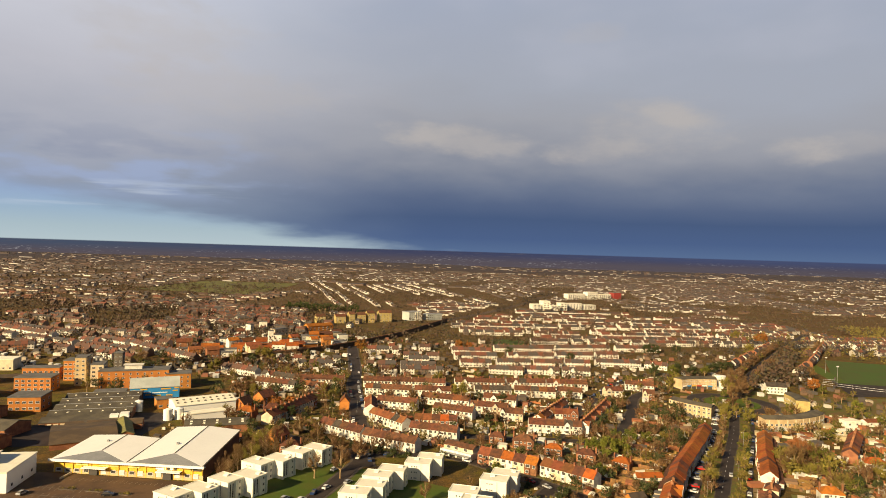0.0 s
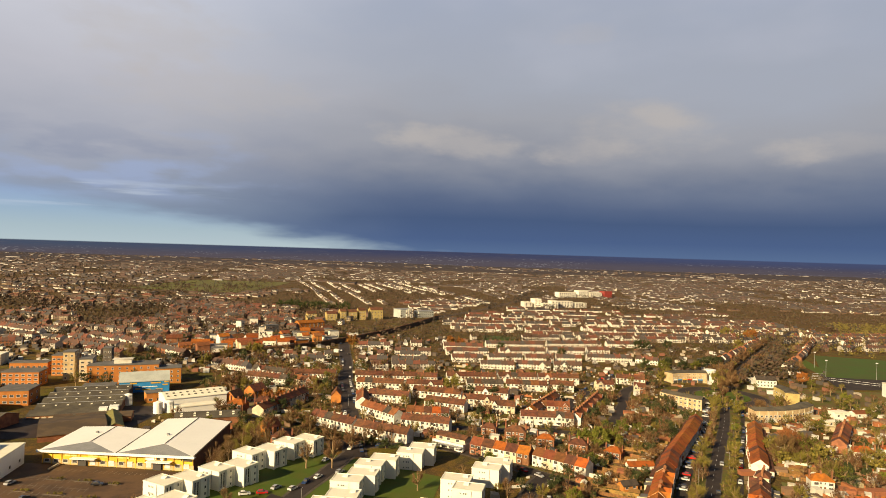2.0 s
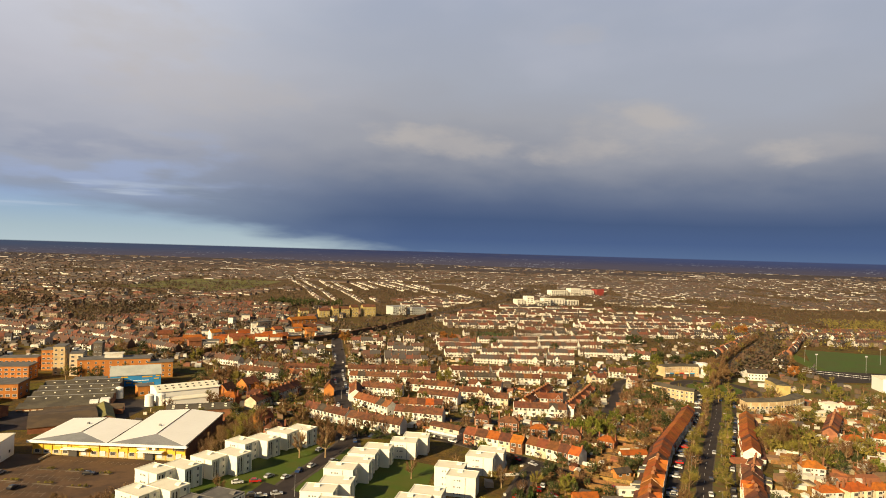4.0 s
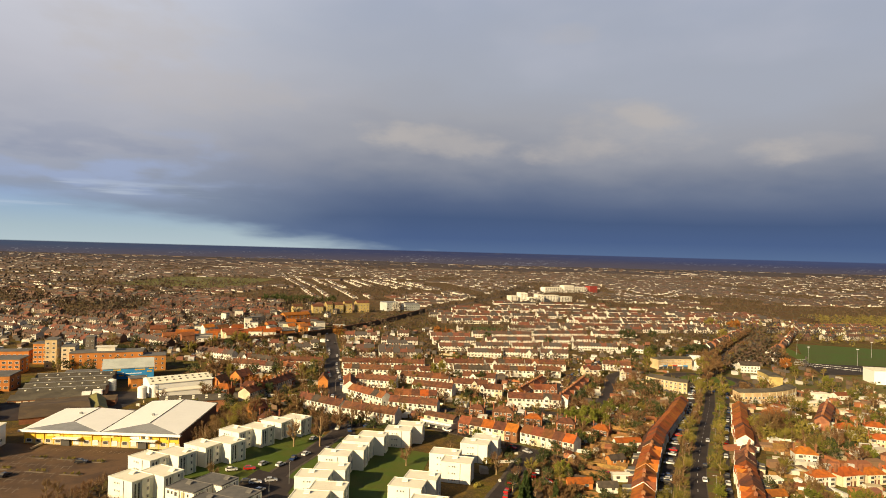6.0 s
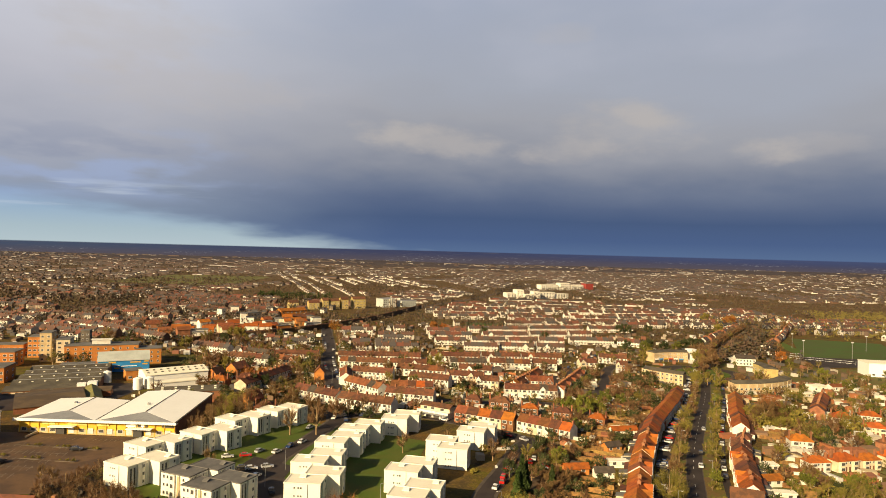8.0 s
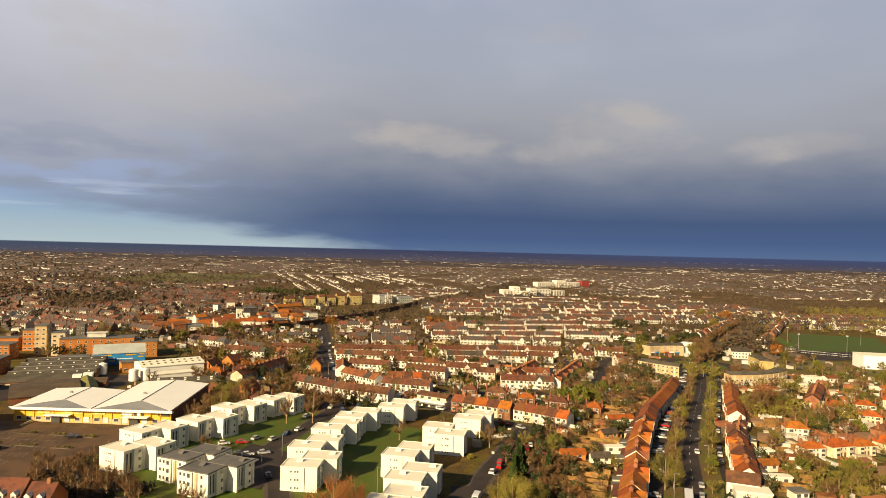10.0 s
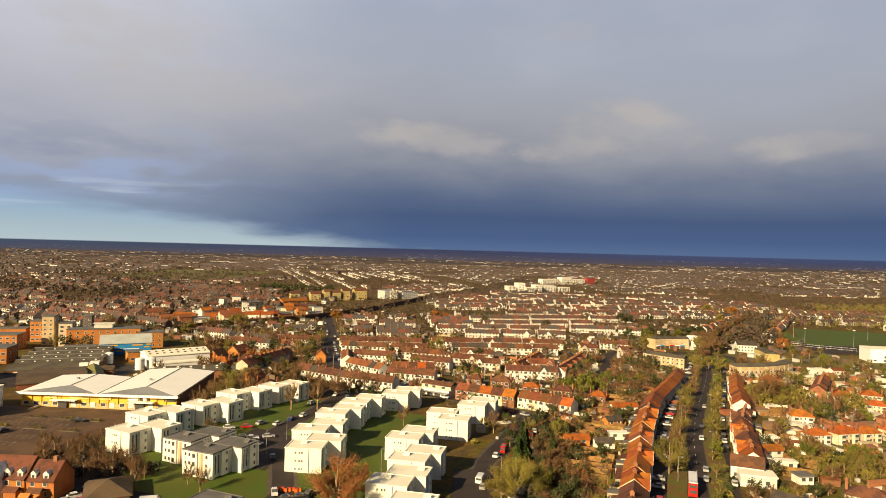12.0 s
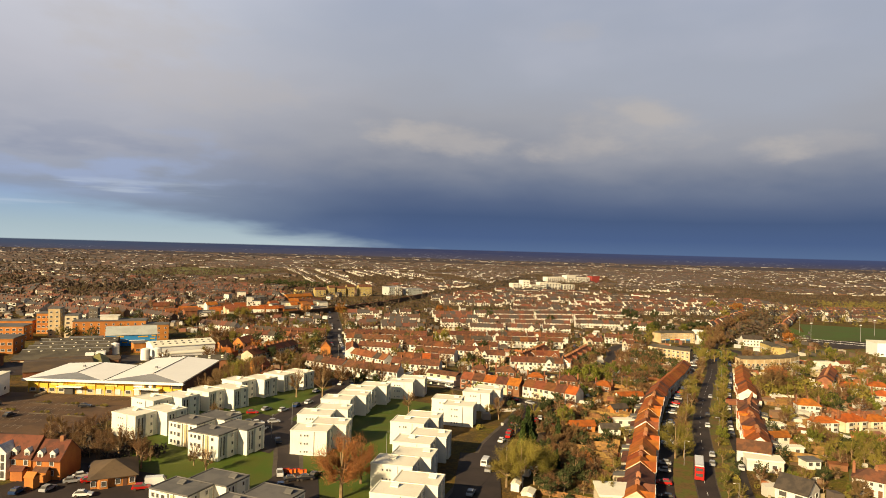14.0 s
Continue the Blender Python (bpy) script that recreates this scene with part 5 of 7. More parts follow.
for x, y, turn, w, d, h, wall, roof in ((-258, 330, 6, 22, 18, 4.5, "brick", "roof_dark"), (-232, 306, -4, 24, 18, 4.0, "brick", "roof_dark"), (-226, 280, -6, 26, 18, 4.2, "brick", "tile_brown"), (-300, 380, 8, 22, 16, 6, "brick_orange", "roof_dark"),
                                        (-330, 420, 10, 26, 14, 7, "brick_orange", "felt_grey"), (-300, 350, 8, 20, 16, 5, "brick", "tile_red"), (-350, 470, 12, 30, 14, 8, "render_cream", "felt_white"), (-214, 392, 18, 18, 10, 5, "brick", "felt_grey")):
    big_box("workshop", "low brick workshop with a dark pitched roof", "workshop", x, y, turn, w, d, h, wall, roof, 1, int(w // 4), 0, (1.5, 1.3, 1), flat=roof.startswith("felt"), rise=2.4, group="workshops")


def blue_building():
    b = thing("depot", "blue and yellow panelled depot with a grey metal roof", "depot", spot(-196, 402, 24))
    w, d, h = 29.0, 12.0, 6.5
    part("wall", MB().box(0, w, 0, d, -3, h), "blue", b)
    part("roof", MB().solid([(-0.4, -0.4, h), (w + 0.4, -0.4, h), (w + 0.4, d, h), (-0.4, d, h)], [(-0.4, -0.4, h + 0.4), (w + 0.4, -0.4, h + 0.4), (w + 0.4, d, h + 4.5), (-0.4, d, h + 4.5)]), "metal_pale", b)
    for x0, x1, z0 in ((0.4, 3.4, 4.6), (6, 10, 5.2), (18, 24, 5.0), (2, 6, 2.9), (13, 18, 1.0), (25, 28, 3.6), (21, 25, 0.8), (9, 12, 1.6), (26, 28.6, 5.3)):
        part("stripe", MB().box(x0, x1, -0.12, -0.003, z0, z0 + 0.8), "yellow", b)
    for x0, x1, z0 in ((6.5, 12, 3.4), (13, 22, 2.9), (1, 5, 1.4)):
        part("stripe", MB().box(x0, x1, -0.11, -0.003, z0, z0 + 0.5), "metal_white", b)
    part("side_wall", MB().box(w + 0.003, w + 0.15, 0.2, d - 0.2, -2, h - 0.2), "metal_grey", b)
    occupy(-184, 414, 16)


blue_building()
for x, y in ((-151, 354), (-146.5, 358), (-176, 372)):
    t = thing("storage_tank", "round white steel storage tank", "tank", spot(x, y), "storage tanks")
    part("shell", MB().cyl(0, 0, -1, 6.0, 2.4, k=20), "metal_white", t)
    part("lid", MB().cyl(0, 0, 6.0, 6.7, 2.45, 0.6, 20), "metal_white", t)
    part("ladder", MB().box(2.35, 2.55, -0.3, 0.3, -0.5, 6.3), "metal_grey", t)


# ---- crescents round the junction ----
def crescent(cx, cy, r, a0, a1, deep, h, wall, roof, label):
    c = thing("crescent_terrace", label, "shops", spot(cx, cy), "curved parades")
    k = max(4, int(abs(a1 - a0) / 5))
    rings = []
    for i in range(k + 1):
        a = radians(a0 + (a1 - a0) * i / k)
        rings.append(((r * math.cos(a), r * math.sin(a)), ((r + deep) * math.cos(a), (r + deep) * math.sin(a))))
    wallm, roofm = MB(), MB()
    for i, (p, q) in enumerate(rings):
        mid = ((p[0] + q[0]) / 2, (p[1] + q[1]) / 2)
        wallm.v += [(*p, -3), (*p, h), (*q, h), (*q, -3)]
        roofm.v += [(*p, h), (*p, h + 0.3), (*mid, h + 1.7), (*q, h + 0.3), (*q, h)]
        if i:
            for mb, c4 in ((wallm, 4), (roofm, 5)):
                o = (i - 1) * c4
                mb.f += [(o + e, o + c4 + e, o + c4 + (e + 1) % c4, o + (e + 1) % c4) for e in range(c4)]
    wallm.f += [(0, 1, 2, 3), tuple(4 * k + e for e in (3, 2, 1, 0))]
    roofm.f += [(0, 1, 2, 3, 4), tuple(5 * k + e for e in (4, 3, 2, 1, 0))]
    wallm.m, roofm.m = [0] * len(wallm.f), [0] * len(roofm.f)
    part("wall", wallm, wall, c)
    part("roof", roofm, roof, c)
    n = int(abs(radians(a1 - a0)) * (r + deep) / 3.0)
    for i in range(n):
        a = a0 + (a1 - a0) * (i + 0.5) / n
        for z in (0.8, 3.6, 6.2):
            if z + 1.5 > h:
                continue
            rr = r + deep + 0.02
            put("window", WIN[(1.5, 1.3, 1)], c, (rr * math.cos(radians(a)), rr * math.sin(radians(a)), z), a + 90)
            put("window", WIN[(1.5, 1.3, 1)], c, ((r - 0.02) * math.cos(radians(a)), (r - 0.02) * math.sin(radians(a)), z), a - 90)
        if i % 2 == 0:
            a2 = a + 0.5 * (a1 - a0) / n
            pier = MB().box(-0.35, 0.35, -0.14, 0.05, -1, h - 0.3)
            part("pier", pier, "render_cream", c).matrix_local = Matrix.Translation(((r + deep) * math.cos(radians(a2)), (r + deep) * math.sin(radians(a2)), 0)) @ Matrix.Rotation(radians(a2 + 90), 4, "Z")
        occupy(cx + (r + deep / 2) * math.cos(radians(a)), cy + (r + deep / 2) * math.sin(radians(a)), deep / 2 + 1)
    return c


crescent(204, 456, 56, 268, 316, 9, 7.5, "brick_pale", "roof_dark", "curved yellow brick parade with a dark roof")
crescent(216, 466, 54, 206, 234, 9, 8, "brick_pale", "roof_dark", "curved cream brick parade of shops")
crescent(218, 462, 52, 82, 116, 9, 8, "brick_pale", "roof_dark", "curved brick parade with coloured shopfronts")
crescent(206, 466, 50, -22, 4, 9, 7.5, "brick_yellow", "roof_dark", "short curved yellow brick parade")
shop_end = thing("corner_tower", "white round corner tower of a shopping parade", "tower", spot(231, 521))
part("shaft", MB().cyl(0, 0, -3, 9.5, 4.2, k=20), "render_white", shop_end)
part("parapet", MB().cyl(0, 0, 9.5, 10.2, 4.5, k=20), "metal_white", shop_end)
for a in (240, 270, 300):
    put("window", WIN[(1.2, 1.4, 1)], shop_end, (4.22 * math.cos(radians(a)), 4.22 * math.sin(radians(a)), 6.4), a + 90)
for i, mt in enumerate(("blue", "metal_white", "red_paint", "yellow", "blue", "metal_white")):
    a = radians(88 + i * 5)
    f = thing("shopfront", "painted shopfront fascia on a brick parade", "shopfront", spot(218 + 51.8 * math.cos(a), 462 + 51.8 * math.sin(a), math.degrees(a) - 90), "shopfronts")
    part("fascia", MB().box(-1.9, 1.9, -0.5, -0.1, 2.3, 3.1), mt, f)
    part("glazing", MB().box(-1.8, 1.8, -0.25, -0.1, 0.0, 2.25), "glass", f)
big_box("pub", "white two-storey building with dormers", "pub", 262, 506, -10, 15, 9, 6, "render_white", "slate", 2, 6, 0, (1.2, 1.4, 1), flat=False, rise=2.5)
big_box("school_hall", "large plain white hall beside the sports field", "hall", 347, 470, -12, 40, 18, 10, "metal_white", "felt_white", 1, 6, 0)

# ---- landmarks in the distance ----
HOSPITAL = [(170, 1172, 18, 16, 16, 11), (190, 1180, 16, 14, 18, 17), (205, 1178, 16, 18, 14, 9), (224, 1190, 18, 14, 16, 14), (240, 1210, 24, 34, 16, 12), (278, 1228, 24, 26, 16, 9), (300, 1500, 26, 50, 18, 13), (352, 1526, 26, 30, 18, 17), (384, 1540, 26, 36, 18, 12)]
for x, y, turn, w, d, h in HOSPITAL:
    big_box("hospital_wing", "cream flat-roofed hospital wing", "hospital", x, y, turn, w, d, h, "render_white", "felt_white", 4, int(w // 6), 0, (3.0, 1.5, 3), group="hospital wings")
big_box("hospital_wing", "red clad end block of a hospital", "hospital", 424, 1560, 26, 24, 18, 16, "cladding_red", "felt_grey", 0, 0, 0)
for x, y, w, h in ((-165, 840, 12, 9), (-141, 850, 14, 9), (-124, 858, 8, 12), (-114, 864, 12, 11), (-101, 872, 10, 13), (-86, 884, 18, 13)):
    big_box("apartment_building", "yellow brick apartment building", "apartment building", x, y, 24, w, 12, h, "brick_yellow", "tile_brown", 3, int(w // 4), 0, (1.5, 1.3, 1), flat=False, rise=3.0, group="yellow apartment buildings")
modern = big_box("apartment_building", "white and blue-grey modern apartment building", "apartment building", -46, 915, 34, 22, 20, 12, "metal_pale", "metal_grey", 4, 6, 4, (1.5, 1.3, 1))
for i in range(4):
    part("bay", MB().box(9.5 + i * 3.2, 11.2 + i * 3.2, -1.1, -0.1, -2, 12.2 + i % 2), "render_white", modern, "projecting white rendered bay")
big_box("apartment_building", "pale grey modern apartment building with a metal roof", "apartment building", -20, 931, 34, 26, 13, 9, "metal_pale", "metal_grey", 3, 7, 0, (1.5, 1.3, 1))

# brick railway embankment with a pale parapet
BANK = smooth_line([(-190, 515), (-170, 561), (-135.5, 594), (-102, 640), (-74, 693), (-41, 771), (8, 923)])
lone("railway_bank", strip(MB(), BANK, -1.2, 1.2, 4.6, 6.5, True), "soil", "dark brown railway embankment wall", "embankment", "structure")
lone("railway_parapet", strip(MB(), BANK, -0.5, 0.5, 5.3, 0.7, True), "brick", "rust-brown brick parapet along the railway", "parapet", "structure")


def town_side():
    """Mixed shops and flats along the far side of the railway."""
    t = random.Random(88)
    made = 0
    for k in range(400):
        i = t.randrange(4, len(BANK) - 30)
        d = (BANK[i + 1] - BANK[i]).normalized()
        q = BANK[i] + Vector((-d.y, d.x)) * t.uniform(12, 62)
        w = t.uniform(7, 15)
        if made == 30 or not free(q.x, q.y, 5.0):
            continue
        made += 1
        wall = t.choice(["brick_orange", "brick_orange", "render_white", "render_cream", "brick", "render_white"])
        roof = t.choice(["tile_orange", "tile_red", "tile_orange", "felt_grey"])
        tint = {"brick_orange": "orange brick", "render_white": "white rendered", "render_cream": "cream rendered", "brick": "brown brick"}[wall]
        big_box("town_building", f"{tint} building close to the railway", "building", q.x, q.y, t.uniform(5, 45), w, 8, t.uniform(4.5, 8.5), wall, roof, 1, 3, 0, (1.5, 1.3, 1), flat=roof == "felt_grey", rise=2.4, group="town buildings")


town_side()


# ---- houses too many to count: the streets beyond ----
def simple_house(walls, roofs, x, y, turn, w, d, ze, zr, hip=0.0, panes=None, stacks=None):
    c, s = math.cos(radians(turn)), math.sin(radians(turn))
    z = g(x, y)

    def q(a, b, h):
        return (x + a * c - b * s, y + a * s + b * c, z + h)

    w2, d2 = w / 2, d / 2
    i = len(walls.v)
    walls.v += [q(-w2, -d2, -1), q(w2, -d2, -1), q(w2, d2, -1), q(-w2, d2, -1), q(-w2, -d2, ze), q(w2, -d2, ze), q(w2, d2, ze), q(-w2, d2, ze), q(-w2 + hip, 0, zr - 0.1), q(w2 - hip, 0, zr - 0.1)]
    walls.f += [(i, i + 1, i + 5, i + 4), (i + 1, i + 2, i + 6, i + 9, i + 5), (i + 2, i + 3, i + 7, i + 6), (i + 3, i, i + 4, i + 8, i + 7)]
    walls.m += [0] * 4
    o = 0.35
    i = len(roofs.v)
    roofs.v += [q(-w2 - o * (hip > 0), -d2 - o, ze - 0.15), q(w2 + o * (hip > 0), -d2 - o, ze - 0.15), q(w2 + o * (hip > 0), d2 + o, ze - 0.15), q(-w2 - o * (hip > 0), d2 + o, ze - 0.15), q(-w2 + hip, 0, zr), q(w2 - hip, 0, zr)]
    roofs.f += [(i, i + 1, i + 5, i + 4), (i + 2, i + 3, i + 4, i + 5)] + ([(i + 1, i + 2, i + 5), (i + 3, i, i + 4)] if hip else [])
    roofs.m += [0] * (4 if hip else 2)
    if panes is not None:
        for a in np.arange(-w2 + 1.3, w2 - 0.8, 2.6):
            for h in (0.9, 3.4):
                panes.face([q(a - 0.6, -d2 - 0.04, h), q(a + 0.6, -d2 - 0.04, h), q(a + 0.6, -d2 - 0.04, h + 1.25), q(a - 0.6, -d2 - 0.04, h + 1.25)])
    if stacks is not None:
        k = [q(a, b, zr - 0.8) for a, b in ((w2 - 0.7, -0.5), (w2, -0.5), (w2, 0.5), (w2 - 0.7, 0.5))]
        stacks.solid(k, [(a, b, h + 1.9) for a, b, h in k])


far = random.Random(21)
w_far, f_roof, w_haze, h_roof = MB(), MB(), MB(), MB()
w_white, w_mix, roofs_far, panes_far, stacks_far = MB(), MB(), MB(), MB(), MB()
for x0, y0, x1, y1, style in ROWS_FAR + ROWS_WEST + ROWS_BEYOND:
    a, b = Vector((x0, y0)), Vector((x1, y1))
    k = max(1, round((b - a).length / 5.4))
    d = (b - a) / k
    turn = math.degrees(math.atan2(d.y, d.x))
    back = Vector((-d.y, d.x)).normalized()
    for i in range(k):
        p = a + d * (i + 0.5) + back * 4
        if style == "m" and i % 4 == 3:
            continue
        simple_house(w_white if style == "w" else (w_mix, w_white, w_far)[(i // 4) % 3], roofs_far, p.x, p.y, turn, d.length - 0.02, 7, 4.4, 7.1 + far.uniform(-0.1, 0.3), 0, panes_far, stacks_far)
        if i in (1, k - 2) and style == "w" and far.random() < 0.1:
            f = p - back * 3.4
            simple_house(w_white, roofs_far, f.x, f.y, turn + 90, 3.0, 3.6, 5.0, 6.8)
        occupy(p.x, p.y, 5.2)

PARK = [(-640, -380, 1250, 1700), (540, 960, 860, 1260), (320, 520, 500, 720), (150, 480, 1150, 1230), (48, 104, 668, 770)]


def in_park(x, y):
    return any(a < x < b and c < y < d for a, b, c, d in PARK)


def rail_gap(x, y):
    """Distance from the railway cutting."""
    pts = [(-420, 400), (-193, 522), (-140, 601), (-78, 699), (4, 930), (128, 1208), (300, 1700)]
    best = 1e9
    for (ax, ay), (bx, by) in zip(pts, pts[1:]):
        t = min(max(((x - ax) * (bx - ax) + (y - ay) * (by - ay)) / ((bx - ax) ** 2 + (by - ay) ** 2), 0), 1)
        best = min(best, math.hypot(x - ax - t * (bx - ax), y - ay - t * (by - ay)))
    return best


HEDGES = []


def streets(x, y, turn, length, rows, gap, unit, skip, seed, hip=0.0, white=False, loose=0.12):
    """Streets of houses: rows in pairs, front to front and back to back."""
    r = random.Random(seed)
    u = Vector((math.cos(radians(turn)), math.sin(radians(turn))))
    v = Vector((-u.y, u.x))
    o = Vector((x, y))
    for j in range(rows):
        off = sum(gap[i % 2] for i in range(j)) + r.uniform(-2, 2)
        s = r.uniform(0, 20)
        eave, ridge = (4.3 if white else 4.9) + r.uniform(-0.2, 0.3), 7.0 + r.uniform(-0.2, 0.4)
        while s < length:
            if r.random() < skip * 0.35:
                s += r.uniform(10, 45)
            p = o + u * s + v * (off + 3.0 * math.sin(s * 0.012 + j))
            w = unit * r.choice((1, 1, 1, 1, 2) if p.y < 1000 else (1, 2, 2, 3)) * r.uniform(0.92, 1.08)
            s += w + (r.uniform(2, 4) if r.random() < loose else 0.02)
            wild = noise.noise(Vector((p.x * 0.007, p.y * 0.004, 5.0)))
            if wild > 0.22 and p.y > (640 if p.x < -150 else 1050):
                if r.random() < 0.8:
                    HEDGES.append((p.x, p.y, r.uniform(7, 12)))
                continue
            pale = noise.noise(Vector((p.x * 0.006, p.y * 0.003, 11.0))) > 0.1
            if r.random() < skip * 0.5 or in_park(p.x, p.y) or rail_gap(p.x, p.y) < 30 or not free(p.x, p.y, 5):
                continue
            if abs(p.x) > 0.78 * p.y + 60:
                continue
            if p.y > 1000:
                low_e, low_r = (3.3, 5.4) if white else (3.0, 5.0)
            else:
                low_e, low_r = eave, ridge
            hipped = hip and r.random() < hip and w > 10
            if r.random() < (0.4 if white else 0.95):
                HEDGES.append((p.x - v.x * (6 if v.y > 0 else -6) + r.uniform(-5, 5), p.y - abs(v.y) * 6.5 - abs(v.x) * 2, r.uniform(2.5, 5.0 if white else 7.5)))
            # the farther houses take the wall and roof colours with haze in them
            simple_house(w_white if (white and r.random() < 0.68) or (pale and r.random() < (0.4 if p.y < 950 else 0.18)) else (w_far if p.y < 1350 else w_haze), f_roof if p.y < 1200 else h_roof, p.x, p.y, turn + math.degrees(0.036 * math.cos(s * 0.012 + j)), w, 7.5, low_e + r.uniform(-0.03, 0.03), low_r + r.uniform(-0.05, 0.05) + (0.5 if r.random() < 0.06 else 0), 3.5 if hipped else 0, panes_far if p.y < 900 else None, stacks_far if p.y < 900 else None)


streets(30, 715, 11, 640, 15, (27, 46), 6.0, 0.16, 1, 0.0, True)
streets(420, 640, 11, 250, 4, (22, 36), 6.5, 0.3, 2, 0.5)
streets(440, 760, 12, 700, 20, (24, 38), 7.0, 0.42, 3, 0.4)
streets(360, 400, -14, 260, 3, (24, 40), 7.0, 0.35, 33, 0.6)
streets(-172, 1085, 106, 1000, 10, (-27, -44), 6.4, 0.12, 4, 0.0, True)
streets(180, 1250, 100, 900, 26, (-24, -38), 6.4, 0.5, 5, 0.2)
streets(-170, 520, 12, 110, 2, (24, 34), 6.4, 0.35, 61, 0, True)
streets(-60, 520, 6, 66, 6, (23, 30), 6.0, 0.3, 62, 0, True)
streets(-640, 700, -24, 420, 13, (27, 44), 6.2, 0.18, 6, 0.3)
streets(-1050, 960, -18, 620, 22, (24, 38), 6.6, 0.36, 7, 0.3)
streets(-360, 720, 24, 190, 10, (24, 36), 6.4, 0.3, 71, 0.2)
streets(-1500, 1500, -10, 900, 28, (26, 42), 6.8, 0.68, 8, 0.3)
streets(-560, 1720, 8, 700, 22, (26, 42), 7.0, 0.7, 9, 0.3)
streets(760, 1250, 14, 1100, 34, (26, 42), 7.0, 0.66, 10, 0.3)
streets(200, 2050, 6, 900, 18, (30, 46), 7.5, 0.8, 11, 0.3)
streets(-2100, 2100, -6, 1500, 16, (34, 60), 8.0, 0.85, 12)
streets(-700, 2400, 5, 1700, 14, (40, 70), 8.0, 0.88, 13)
streets(900, 2300, 8, 1500, 18, (36, 64), 8.0, 0.86, 14)
r = random.Random(5)
for i in range(2600):
    y = r.uniform(2200, 4700)
    x = r.uniform(-0.8, 0.8) * y
    if noise.noise(Vector((x * 0.0022, y * 0.0011, 3.0))) > -0.02:
        simple_house(w_haze, h_roof, x, y, r.uniform(-20, 20), r.uniform(6, 26), 8, 2.6, 4.4)
# large sheds far off
for i in range(34):
    y = r.uniform(1500, 4400)
    x = r.uniform(-0.7, 0.75) * y
    if not in_park(x, y):
        simple_house(w_haze, h_roof, x, y, r.uniform(-15, 15), r.uniform(30, 90), r.uniform(18, 30), 4, 5.5)


def stuff(name, mb, mat_name, label, category):
    return lone(name, mb, mat_name, label, category, "stuff")


rows_obj = thing("terraced_streets", "white terraced houses with brown and red roofs in parallel streets", "houses", kind="stuff")
part("wall", w_white, "render_white", rows_obj)
part("brick_wall", w_mix, "brick", rows_obj)
part("roof", roofs_far, "far_roof", rows_obj)
part("window", panes_far, "glass", rows_obj)
part("chimney", stacks_far, "brick", rows_obj)
suburb = thing("distant_houses", "countless white and brick suburban houses with brown roofs", "houses", kind="stuff")
part("wall", w_far, "far_wall", suburb)
part("far_wall", w_haze, "haze_wall", suburb)
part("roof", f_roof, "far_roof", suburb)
part("far_roof", h_roof, "haze_roof", suburb)


# ---- trees ----
def limb(mb, a, b, r0, r1, k=5):
    d = (b - a).normalized()
    s = d.orthogonal().normalized()
    t = d.cross(s)
    i = len(mb.v)
    for p, r in ((a, r0), (b, r1)):
        mb.v += [tuple(p + s * (r * math.cos(2 * math.pi * e / k)) + t * (r * math.sin(2 * math.pi * e / k))) for e in range(k)]
    mb.f += [(i + e, i + (e + 1) % k, i + k + (e + 1) % k, i + k + e) for e in range(k)]
    mb.m += [0] * k


def tuft(mb, p, size, r, flat=0.5):
    """One small three-cornered leaf clump at p."""
    d = Vector((r.gauss(0, 1), r.gauss(0, 1), r.gauss(0, 1) * flat + 0.2)).normalized()
    e = d.orthogonal().normalized()
    e.rotate(Matrix.Rotation(r.uniform(0, 6.28), 3, d))
    f = d.cross(e)
    s = size * r.uniform(0.6, 1.3)
    i = len(mb.v)
    mb.v += [tuple(p + e * s), tuple(p - e * (s * 0.6) + f * (s * 0.8)), tuple(p - e * (s * 0.5) - f * (s * 0.8))]
    mb.f.append((i, i + 1, i + 2))
    mb.m.append(0)


def twig(mb, p, way, length, width, r):
    side = way.orthogonal().normalized()
    side.rotate(Matrix.Rotation(r.uniform(0, 6.28), 3, way))
    i = len(mb.v)
    tip = p + way * length
    mb.v += [tuple(p - side * width), tuple(p + side * width), tuple(tip)]
    mb.f.append((i, i + 1, i + 2))
    mb.m.append(0)


TREE_LOOK = {"wispy": ("twigs_brown", "slender bare winter tree with very fine brown twigs"), "osier": ("twigs_olive", "many-stemmed olive winter tree with fine twigs"), "russet": ("twigs_russet", "tall russet-brown winter tree with pale limbs"), "bare": ("twigs_brown", "bare brown winter tree with fine twigs"), "olive": ("twigs_olive", "olive-brown winter tree with thin twigs"),
             "green": ("leaf_green", "yellow-green leafy tree with an uneven crown"), "dark": ("leaf_dark", "dark green rounded evergreen tree"),
             "orange": ("leaf_orange", "tree in orange autumn leaf"), "conifer": ("leaf_conifer", "tall dark green conifer"), "shrub": ("twigs_olive", "low olive garden shrub"), "hedge": ("leaf_dark", "clipped dark green bush")}


